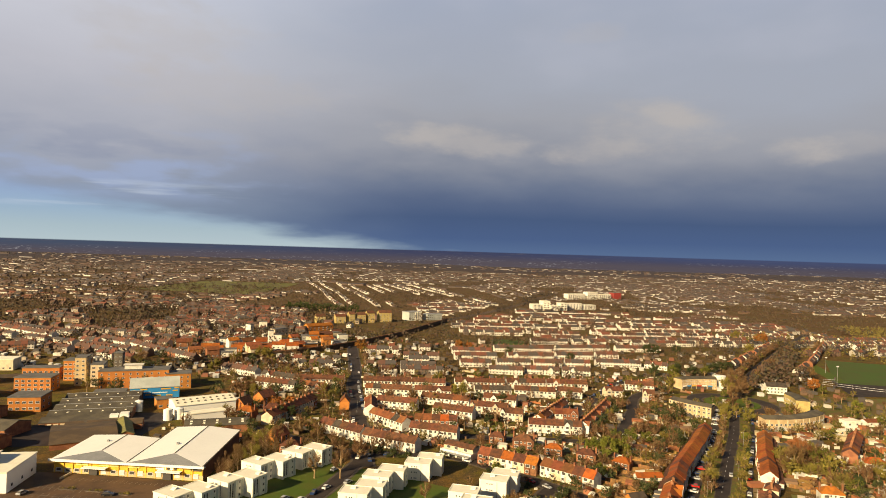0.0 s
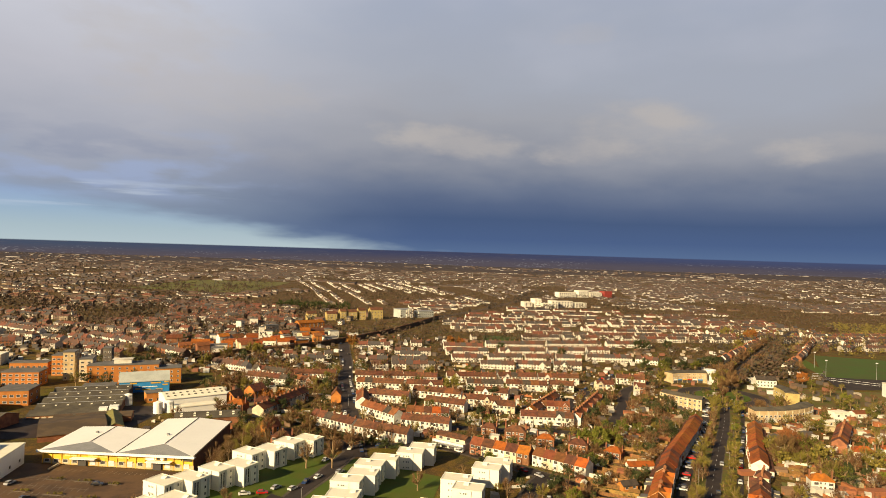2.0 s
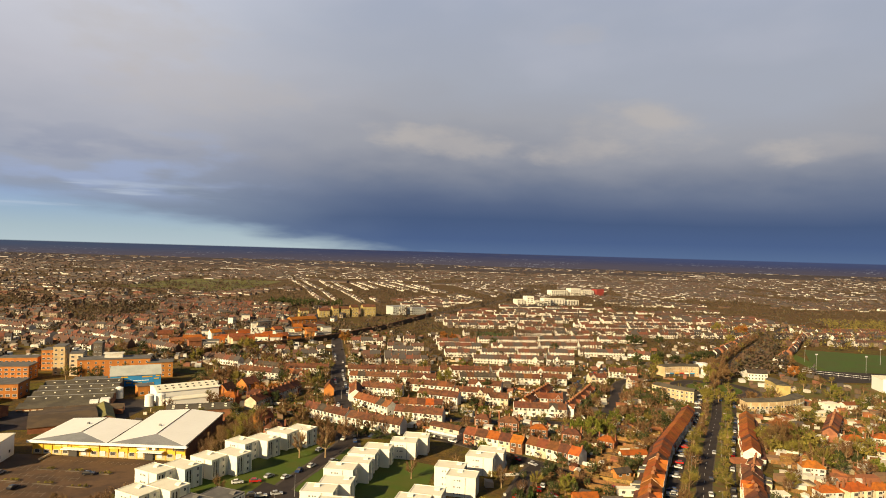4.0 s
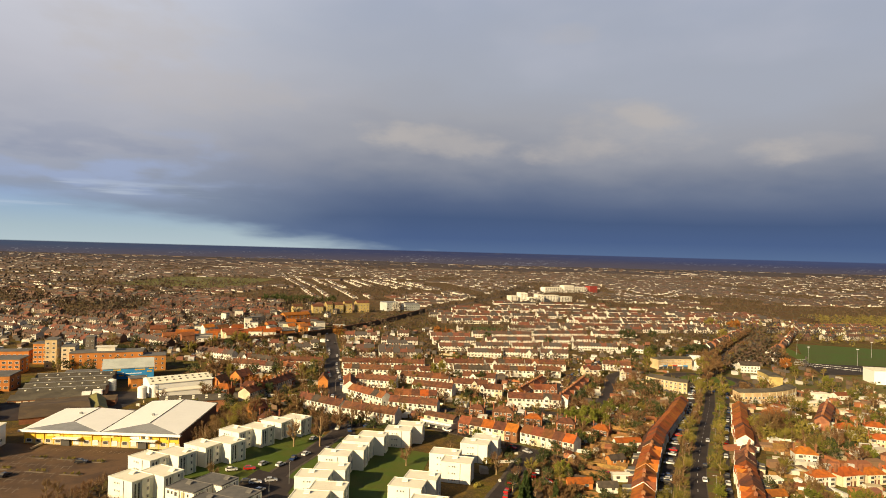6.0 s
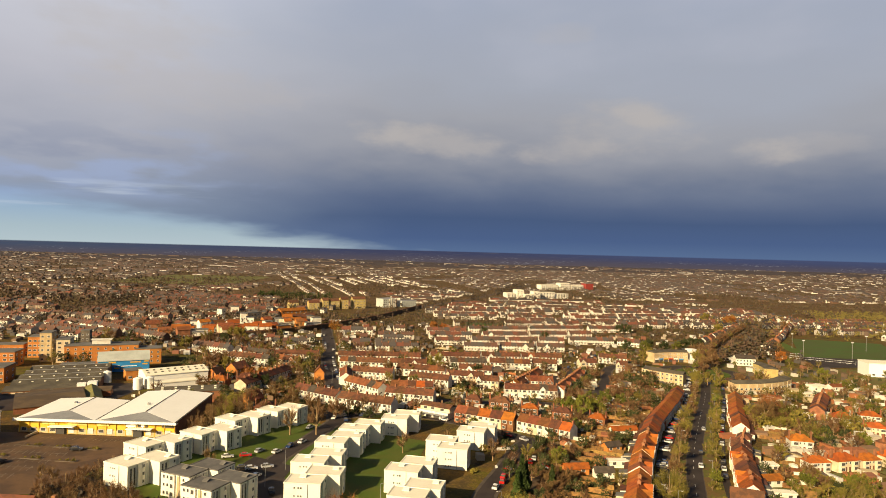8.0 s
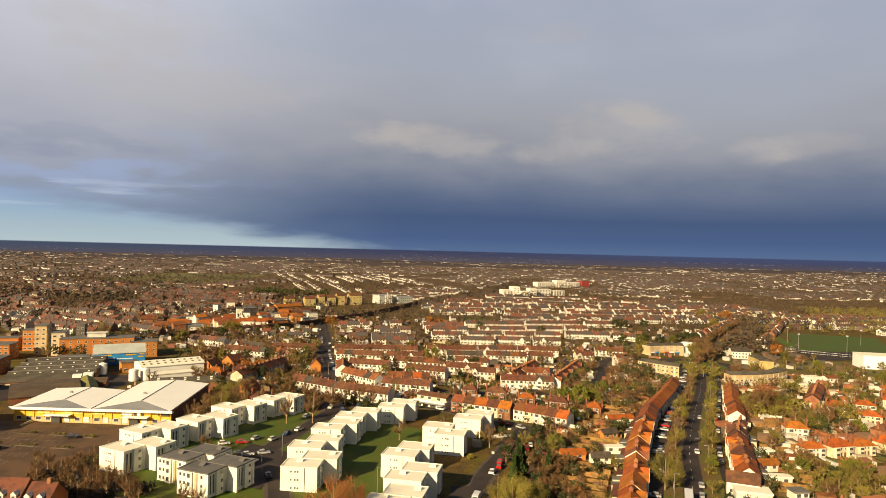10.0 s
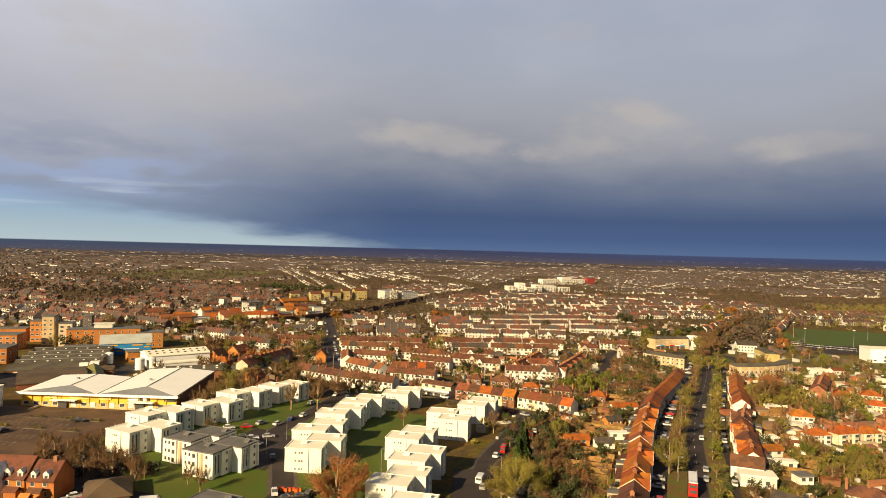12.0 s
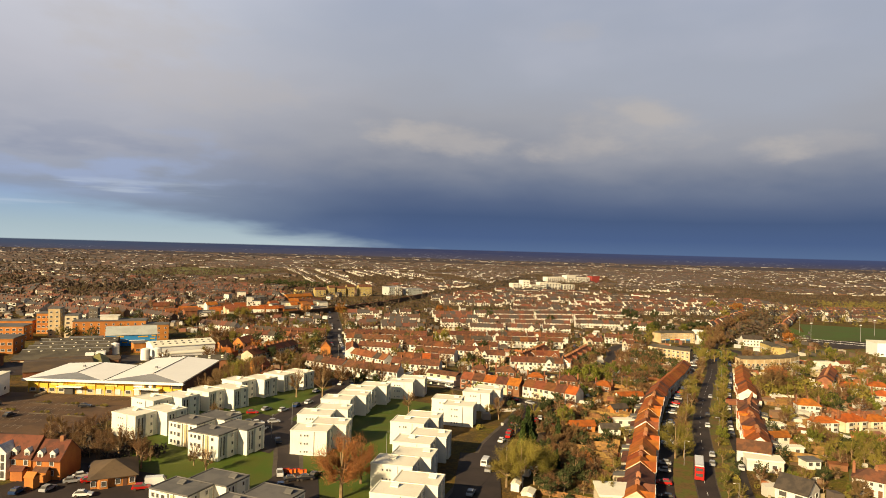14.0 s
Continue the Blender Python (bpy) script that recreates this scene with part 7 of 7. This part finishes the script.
along(MAIN_ROAD, -11.3, 3.2, 0.5, 90)
along(MAIN_ROAD, 10.3, 6.0, 0.45)
along(MAIN_ROAD, 2.3, 8.0, 0.16)
along(HIGH_STREET, -3.2, 6.5, 0.4)
along(HIGH_STREET, 3.2, 6.5, 0.35)
along(CROSS_STREET, 2.7, 6.5, 0.4)
along(SIDE_STREET, -2.6, 6.0, 0.6)
along(SIDE_STREET, 2.6, 6.0, 0.5)
along(LANE_EAST, 2.0, 7.0, 0.4)
along(ESTATE_ROAD, 2.1, 6.5, 0.35)
for k, (x0, y0, turn, n) in enumerate(((-60, 208, 65, 3), (-52, 214, 65, 2))):
    for i in range(n):
        if r.random() < 0.75:
            x, y = x0 + i * 2.6, y0 - i * 1.2
            park_car(x, y, turn, r.choice(CARS[:-1]))
for x, y, t in ((-132, 200, 10), (-140, 222, 78), (-123, 238, 10), (-154, 236, 80), (-147, 214, 78), (-83, 164, 30), (-87, 163.4, 25), (-86.5, 167, 35), (-86, 174, 50), (-82.5, 171, 45), (-90, 158, 80), (-80, 155, 10), (-96, 156, 85),
                (-44.8, 278, 70), (36.3, 233, 70), (38, 238, 70), (30.5, 214, 70), (47, 229, 10), (46, 240, 75), (44, 236, 75)):
    park_car(x, y, t)
for x, y, t, paint in ((-67.2, 233.7, 18, "car_white"), (-61.2, 235.6, 15, "car_red"), (-57.5, 241.4, 60, "car_silver"), (-51.1, 241, 60, "car_white"), (-58.5, 221.8, 20, "car_black"), (-55.5, 221.3, 18, "car_white"), (-50.6, 223.7, 18, "car_silver"), (-44.1, 255.3, 65, "car_white"), (-36.5, 262.5, 65, "car_silver")):
    park_car(x, y, t, paint)
for x, y, t in ((-68.5, 160.1, 12), (47.4, 230, 8), (34, 228, 70)):
    park_car(x, y, t, "car_red")

van = thing("van", "white panel van parked on asphalt", "van", spot(19.7, 185, 72, 0.2))
part("body", MB().solid([(-2.6, -0.95, 0.4), (2.6, -0.95, 0.4), (2.6, 0.95, 0.4), (-2.6, 0.95, 0.4)], [(-2.6, -0.9, 2.2), (1.6, -0.9, 2.2), (1.6, 0.9, 2.2), (-2.6, 0.9, 2.2)]), "car_white", van)
part("windscreen", MB().solid([(2.25, -0.8, 1.1), (2.31, -0.8, 1.1), (2.31, 0.8, 1.1), (2.25, 0.8, 1.1)], [(1.75, -0.8, 1.95), (1.81, -0.8, 1.95), (1.81, 0.8, 1.95), (1.75, 0.8, 1.95)]), "glass", van)
part("rear_window", MB().box(-2.63, -2.58, -0.7, 0.7, 1.3, 1.9), "glass", van)
for x in (-1.7, 1.6):
    for y in (-0.9, 0.9):
        part("wheel", WHEEL, None, van).location = (x, y, 0.32)

copy_thing(van, spot(-66.2, 163.4, 14, 0.2))

bus = thing("bus", "red double-decker bus with a white roof on the road", "bus", spot(81.2, 181, 67, 0.2))
part("body", MB().box(-5.2, 5.2, -1.25, 1.25, 0.35, 4.1), "red_paint", bus)
part("roof", MB().solid([(-5.2, -1.25, 4.1), (5.2, -1.25, 4.1), (5.2, 1.25, 4.1), (-5.2, 1.25, 4.1)], [(-5.0, -1.1, 4.35), (5.0, -1.1, 4.35), (5.0, 1.1, 4.35), (-5.0, 1.1, 4.35)]), "car_white", bus)
for z0, z1 in ((1.3, 2.1), (2.85, 3.6)):
    for y in (-1.27, 1.25):
        part("window_band", MB().box(-4.6, 4.7, y, y + 0.02, z0, z1), "glass", bus)
    part("rear_window", MB().box(-5.23, -5.2, -0.95, 0.95, z0, z1), "glass", bus)
for x in (-3.2, 3.0):
    for y in (-1.15, 1.15):
        w = part("wheel", WHEEL, None, bus)
        w.location, w.scale = (x, y, 0.48), (1.5, 1.5, 1.5)


# ---- gardens: fences, sheds, garages ----
FENCE = MB()
for i in range(9):
    z = 1.6 + 0.12 * (i % 2)
    FENCE.v += [(-0.04, i * 2.0, -0.6), (0.04, i * 2.0, -0.6), (0.04, i * 2.0, z), (-0.04, i * 2.0, z)]
    if i:
        o = 4 * (i - 1)
        FENCE.f += [(o + e, o + 4 + e, o + 4 + (e + 1) % 4, o + (e + 1) % 4) for e in range(4)]
FENCE.m = [0] * len(FENCE.f)
FENCE = FENCE.mesh("garden_fence", "timber")


def fence(x, y, turn, s=1.0):
    ob = tagged(new("garden_fence", FENCE), "brown timber panel fence between back gardens", "fence", "garden fences")
    ob.matrix_basis = spot(x, y, turn) @ Matrix.Diagonal((1, s, 1, 1))


def shed(roof, wall):
    word = {"felt_white": "pale", "tile_red": "red", "slate": "dark", "timber": "brown"}[roof]
    s = thing("garden_shed", f"small garden shed with a {word} roof", "shed", group="garden sheds")
    part("wall", MB().gable_wall(-1.5, 1.5, -1.1, 1.1, -0.6, 1.9, 2.4), wall, s)
    part("roof", MB().gable_roof(-1.65, 1.65, -1.1, 1.1, 1.9, 2.42, 0.08, 0.2), roof, s)
    part("door", MB().box(-0.4, 0.4, -1.14, -1.101, -0.1, 1.7), "timber", s)
    return s


SHEDS = [("felt_white", "render_white"), ("slate", "timber"), ("timber", "timber"), ("tile_red", "brick"), ("felt_white", "timber")]
r = random.Random(29)


def gardens(rows, length, chance=0.75):
    for x0, y0, x1, y1, style in rows:
        a, b = Vector((x0, y0)), Vector((x1, y1))
        k = max(1, round((b - a).length / 5.4))
        d = (b - a) / k
        turn = math.degrees(math.atan2(d.y, d.x))
        back = Vector((-d.y, d.x)).normalized()
        for i in range(k + 1):
            p = a + d * i + back * 11.4
            if r.random() < chance:
                fence(p.x, p.y, turn + r.uniform(-4, 4), length / 16 * r.uniform(0.5, 1.0))
            q = a + d * (i + 0.4) + back * (11 + length * r.uniform(0.55, 0.95))
            if i < k and r.random() < 0.85:
                kind = r.choice(SHEDS)
                ob = stock.place(("shed", kind), lambda: shed(*kind), spot(q.x, q.y, turn + r.choice((0, 90))))
                ob.scale = (r.uniform(0.9, 1.7), r.uniform(0.9, 1.5), 1)


LAWNS = MB()


def lawn_patch(x, y, turn, w, d, lift=0.05):
    c, s_ = math.cos(radians(turn)), math.sin(radians(turn))
    pts = [(x + a * c - b * s_, y + a * s_ + b * c) for a, b in ((-w / 2, 0), (w / 2, 0), (w / 2, d), (-w / 2, d))]
    LAWNS.face([(a, b, g(a, b) + lift) for a, b in pts])


for x0, y0, x1, y1, style in ROWS_ROAD + ROWS_NEAR + ROWS_MID:
    a, b = Vector((x0, y0)), Vector((x1, y1))
    k = max(1, round((b - a).length / 5.4))
    d = (b - a) / k
    turn = math.degrees(math.atan2(d.y, d.x))
    back = Vector((-d.y, d.x)).normalized()
    for i in range(k):
        q = a + d * (i + 0.5) + back * 12
        if r.random() < 0.8:
            lawn_patch(q.x, q.y, turn, d.length * r.uniform(0.6, 0.9), r.uniform(6, 14))
        q = a + d * (i + 0.5) - back * 5.5
        if r.random() < 0.5:
            lawn_patch(q.x, q.y, turn, d.length * 0.8, 3.5)
for x, y, turn, s_ in SEMIS:
    u = Vector((math.cos(radians(turn)), math.sin(radians(turn))))
    v = Vector((-u.y, u.x))
    for e in (-3.4, 3.4):
        for off, deep in ((10, 14), (-9, 7)):
            q = Vector((x, y)) + u * e + v * off
            lawn_patch(q.x, q.y, turn, 5.6, deep, 0.06)
for i in range(420):
    x, y = r.uniform(104, 330), r.uniform(160, 420)
    if free(x, y, 3):
        lawn_patch(x, y, r.choice((-18, -10, 10, 70)), r.uniform(4, 9), r.uniform(5, 14), 0.03 + 0.0001 * i)
lone("garden_lawns", LAWNS, "grass_garden", "small green lawns and pale patios in back gardens", "lawn", "stuff")

gardens(ROWS_ROAD[:4], 26, 0.85)
gardens(ROWS_ROAD[5:], 18, 0.6)
gardens(ROWS_NEAR, 12, 0.4)
for i in range(80):
    x, y = r.uniform(120, 300), r.uniform(180, 420)
    if free(x, y, 3):
        kind = r.choice(SHEDS)
        ob = stock.place(("shed", kind), lambda: shed(*kind), spot(x, y, r.uniform(-30, 10)))
        ob.scale = (r.uniform(1.0, 2.2), r.uniform(1.0, 1.8), 1)
        fence(x + 4, y, r.choice((-15, 75)) + r.uniform(-8, 8), r.uniform(0.5, 1.2))


# sheds and lean-tos behind the middle streets, too many to count
OUT = MB()
r = random.Random(47)
for i in range(1900):
    x, y = r.uniform(-160, 330), r.uniform(300, 720)
    if r.random() < 0.25:
        x, y = r.uniform(20, 340), r.uniform(150, 430)
    if r.random() < 0.4:
        x, y = r.uniform(-420, -60), r.uniform(480, 720)
    if abs(x) > 0.75 * y or not free(x, y, 2.2) or (x < 56 and y < 228):
        continue
    a, w, d, h = radians(r.choice((5, 8, 95, -20))), r.uniform(1.2, 2.6), r.uniform(1.0, 2.0), r.uniform(1.9, 2.7)
    c, s_ = math.cos(a), math.sin(a)
    ring = [(x + p * w * c - q * d * s_, y + p * w * s_ + q * d * c) for p, q in ((-1, -1), (1, -1), (1, 1), (-1, 1))]
    z = g(x, y)
    OUT.solid([(p, q, z - 0.4) for p, q in ring], [(p, q, z + h + (0.5 if k > 1 else 0)) for k, (p, q) in enumerate(ring)])
PALE = MB()
CLUTTER = MB()
for i in range(5200):
    x, y = r.uniform(30, 330), r.uniform(150, 440)
    if i % 3 == 0:
        x, y = r.uniform(-150, 200), r.uniform(300, 560)
    if not free(x, y, 1.0) or (x < 56 and y < 228):
        continue
    a, w, d, h = radians(r.choice((8, -20, 98, 65)) + r.uniform(-8, 8)), r.uniform(0.25, 0.8), r.uniform(0.2, 0.7), r.uniform(0.4, 1.5)
    if i % 5 == 0:
        w, d, h = r.uniform(1.5, 5.0), 0.06, r.uniform(1.2, 1.8)
    c, s_ = math.cos(a), math.sin(a)
    ring = [(x + p * w * c - q * d * s_, y + p * w * s_ + q * d * c) for p, q in ((-1, -1), (1, -1), (1, 1), (-1, 1))]
    z = g(x, y)
    CLUTTER.solid([(p, q, z - 0.3) for p, q in ring], [(p, q, z + h) for p, q in ring])
lone("garden_clutter", CLUTTER, "outbuilding_pale", "bins, benches, trellis and low garden walls", "clutter", "stuff")
for i in range(620):
    x, y = r.uniform(104, 320), r.uniform(175, 430)
    if i % 9 == 0:
        x, y = r.uniform(40, 140), r.uniform(170, 330)
    if not free(x, y, 1.6) or (x < 58 and y < 235):
        continue
    a, w, d, h = radians(r.choice((8, 12, -20, 98)) + r.uniform(-6, 6)), r.uniform(1.2, 4.2), r.uniform(0.8, 1.8), r.uniform(1.7, 2.6)
    c, s_ = math.cos(a), math.sin(a)
    ring = [(x + p * w * c - q * d * s_, y + p * w * s_ + q * d * c) for p, q in ((-1, -1), (1, -1), (1, 1), (-1, 1))]
    z = g(x, y)
    PALE.solid([(p, q, z - 0.4) for p, q in ring], [(p, q, z + h + (0.4 if k > 1 else 0)) for k, (p, q) in enumerate(ring)])
lone("garden_lean_tos", PALE, "outbuilding_pale", "pale and orange lean-tos, greenhouses and garages in gardens", "sheds", "stuff")
lone("garden_outbuildings", OUT, "outbuilding", "garden sheds and lean-tos behind rows of houses", "sheds", "stuff")


# ---- red brick house with dormers, small hall, foreground roofs ----
lodge = thing("dormer_house", "orange brick house with white gabled dormers and brown tiled roof", "house", spot(-124.9, 167.6, -5))
for x0, x1, ze, zr, y0 in ((0, 26.5, 5.2, 9.4, 0.0), (26.503, 34, 4.8, 8.6, 0.3)):
    part("wall", MB().gable_wall(x0, x1, y0, 9 - y0, -2, ze, zr), "brick_orange", lodge)
    part("roof", MB().gable_roof(x0 - 0.1, x1 + 0.15, y0, 9 - y0, ze, zr, 0.2, 0.45), "tile_brown", lodge)
part("chimney", MB().box(31.2, 32.2, 4.0, 5.0, 8.0, 9.8), "brick", lodge)
for i in range(10):
    x = 2.0 + i * 3.3
    y0, ze = (0.0, 5.2) if x < 26 else (0.3, 4.8)
    if not 16.5 < x < 21.5:
        dm = part("dormer", MB().box(x - 0.7, x + 0.7, y0 + 0.3, y0 + 2.6, ze - 0.1, ze + 1.5).solid([(x - 0.85, y0 + 0.2, ze + 1.5), (x + 0.85, y0 + 0.2, ze + 1.5), (x + 0.85, y0 + 3.0, ze + 1.5), (x - 0.85, y0 + 3.0, ze + 1.5)], [(x - 0.02, y0 + 0.2, ze + 2.3), (x + 0.02, y0 + 0.2, ze + 2.3), (x + 0.02, y0 + 3.0, ze + 2.3), (x - 0.02, y0 + 3.0, ze + 2.3)]), "render_white", lodge, "white gabled dormer")
        put("window", WIN[(0.9, 1.1, 0)], dm, (x, y0 + 0.28, ze + 0.2))
        for z in (0.7, 3.2):
            put("window", WIN[(1.2, 1.4, 1)], lodge, (x, y0 - 0.02, z))
bay = part("glazed_bay", MB().box(17, 21, -1.6, 0.02, -1, 6.6).solid([(16.8, -1.7, 6.6), (21.2, -1.7, 6.6), (21.2, 4, 6.6), (16.8, 4, 6.6)], [(18.98, -1.7, 8.6), (19.02, -1.7, 8.6), (19.02, 4, 8.6), (18.98, 4, 8.6)]), "frame_white", lodge, "white gabled stair bay")
for z in (0.3, 2.4, 4.5):
    for x in (17.9, 19.0, 20.1):
        part("pane", MB().box(x - 0.45, x + 0.45, -1.64, -1.603, z, z + 1.7), "glass", bay)
for x in (24.0, 30.2):
    part("porch", MB().gable_roof(x - 1.9, x + 1.9, -2.2, 0.2, 2.4, 3.3, 0.15, 0.1), "tile_brown", lodge)
    part("porch_wall", MB().box(x - 1.6, x + 1.6, -1.9, 0.1, -1, 2.4), "brick_orange", lodge)
part("side_lean_to", MB().box(29.5, 31.8, -6.5, -4.2, -1, 2.6).gable_roof(29.3, 32.0, -6.5, -4.2, 2.6, 3.6, 0.15, 0.1), "brick_orange", lodge)
hall = thing("community_hall", "low orange brick hall with a wide brown roof", "hall", spot(-76, 161.5, 24))
part("wall", MB().gable_wall(-5, 5, 0, 14, -1.5, 2.7, 2.71), "brick_orange", hall)
part("roof", MB().hip_roof(-5, 5, 0, 14, 2.7, 5.0, 0.7), "roof_brown", hall)
part("bay", MB().prism([(-3.6, 0.05), (-3.0, -0.9), (-1.2, -0.9), (-0.6, 0.05)], -1.2, 2.5), "brick_orange", hall)
for x in (-4.4, -2.1, 1, 4.2):
    put("window", WIN[(1.2, 1.4, 1)], hall, (x, -0.93 if x == -2.1 else -0.02, 0.7))
put("door", DOOR, hall, (2.6, -0.02, 0))
for k in range(4):
    put("window", WIN[(1.5, 1.3, 1)], hall, (5.02, 2.2 + k * 3.2, 0.8), 90)
big_box("shop", "cream flat-roofed shop unit", "shop", 44, 152, -6, 13, 9, 4.5, "render_cream", "felt_white", 1, 3, 0)
big_box("bungalow", "bungalow with a steep grey slate roof", "house", 95, 166, -52, 8, 8, 3.0, "render_white", "slate", 1, 2, 2, flat=False, rise=2.8)


# ---- orange barriers round a small works ----
for k in range(7):
    b = thing("barrier", "orange plastic works barrier on asphalt", "barrier", spot(-36.4 + k * 0.95, 174.2 + 0.5 * math.sin(k * 2.1), 8 * math.sin(k * 1.7)), "works barriers")
    part("panel", MB().box(-0.42, 0.42, -0.05, 0.05, 0.25, 1.25), "barrier_orange", b)
    part("top_rail", MB().box(-0.45, 0.45, -0.07, 0.07, 1.25, 1.4), "red_paint", b)
    for x in (-0.35, 0.35):
        part("foot", MB().box(x - 0.06, x + 0.06, -0.3, 0.3, 0.1, 0.25), "slate", b)
for x, y, t in ((-33, 168.4, 20), (-29.5, 169.5, 15), (-27.6, 172, 70)):
    park_car(x, y, t, "car_black")


# ---- lamps and poles ----
def street_lamp():
    s = thing("street_lamp", "tall grey steel street lamp", "street lamp", group="street lamps")
    part("pole", MB().cyl(0, 0, -0.5, 7.6, 0.09, 0.05, 6), "metal_grey", s)
    part("arm", MB().box(-0.03, 1.2, -0.03, 0.03, 7.5, 7.58), "metal_grey", s)
    part("lantern", MB().box(0.95, 1.45, -0.08, 0.08, 7.4, 7.5), "frame_white", s)
    return s


for i, q in enumerate(MAIN_ROAD[1::4]):
    stock.place("lamp", street_lamp, spot(q.x + (5.0 if i % 2 else -5.0), q.y + (-2.5 if i % 2 else 2.5), 180 if i % 2 else 0))
for x, y, t in ((-9.5, 190, 0), (-47, 205, 90), (-44, 222, 90), (26, 186, 180), (-40, 330, 0), (-50, 390, 0), (20, 300, 90)):
    stock.place("lamp", street_lamp, spot(x, y, t))
for i, (x, y) in enumerate(((352, 560), (392, 552), (430, 546), (372, 610), (440, 600))):
    s = thing("floodlight_mast", "tall steel floodlight mast beside a sports court", "mast", spot(x, y), "floodlight masts")
    part("mast", MB().cyl(0, 0, -0.5, 15, 0.2, 0.12, 6), "metal_grey", s)
    part("lamp_head", MB().box(-1.0, 1.0, -0.2, 0.2, 14.6, 15.3), "frame_white", s)

for x0, y0, x1, y1 in ((332, 548, 372, 520), (372, 520, 420, 512), (340, 560, 352, 564)):
    a, b = Vector((x0, y0)), Vector((x1, y1))
    f = thing("court_fence", "pale steel rail fence round a sports court", "fence", spot(a.x, a.y, math.degrees(math.atan2(b.y - a.y, b.x - a.x))), "court fences")
    n_ = max(2, int((b - a).length / 5))
    for k in range(n_ + 1):
        part("post", MB().box((b - a).length * k / n_ - 0.06, (b - a).length * k / n_ + 0.06, -0.06, 0.06, -0.5, 3.0), "metal_grey", f)
    for z in (1.2, 2.9):
        part("rail", MB().box(0, (b - a).length, -0.08, 0.08, z, z + 0.14), "frame_white", f)
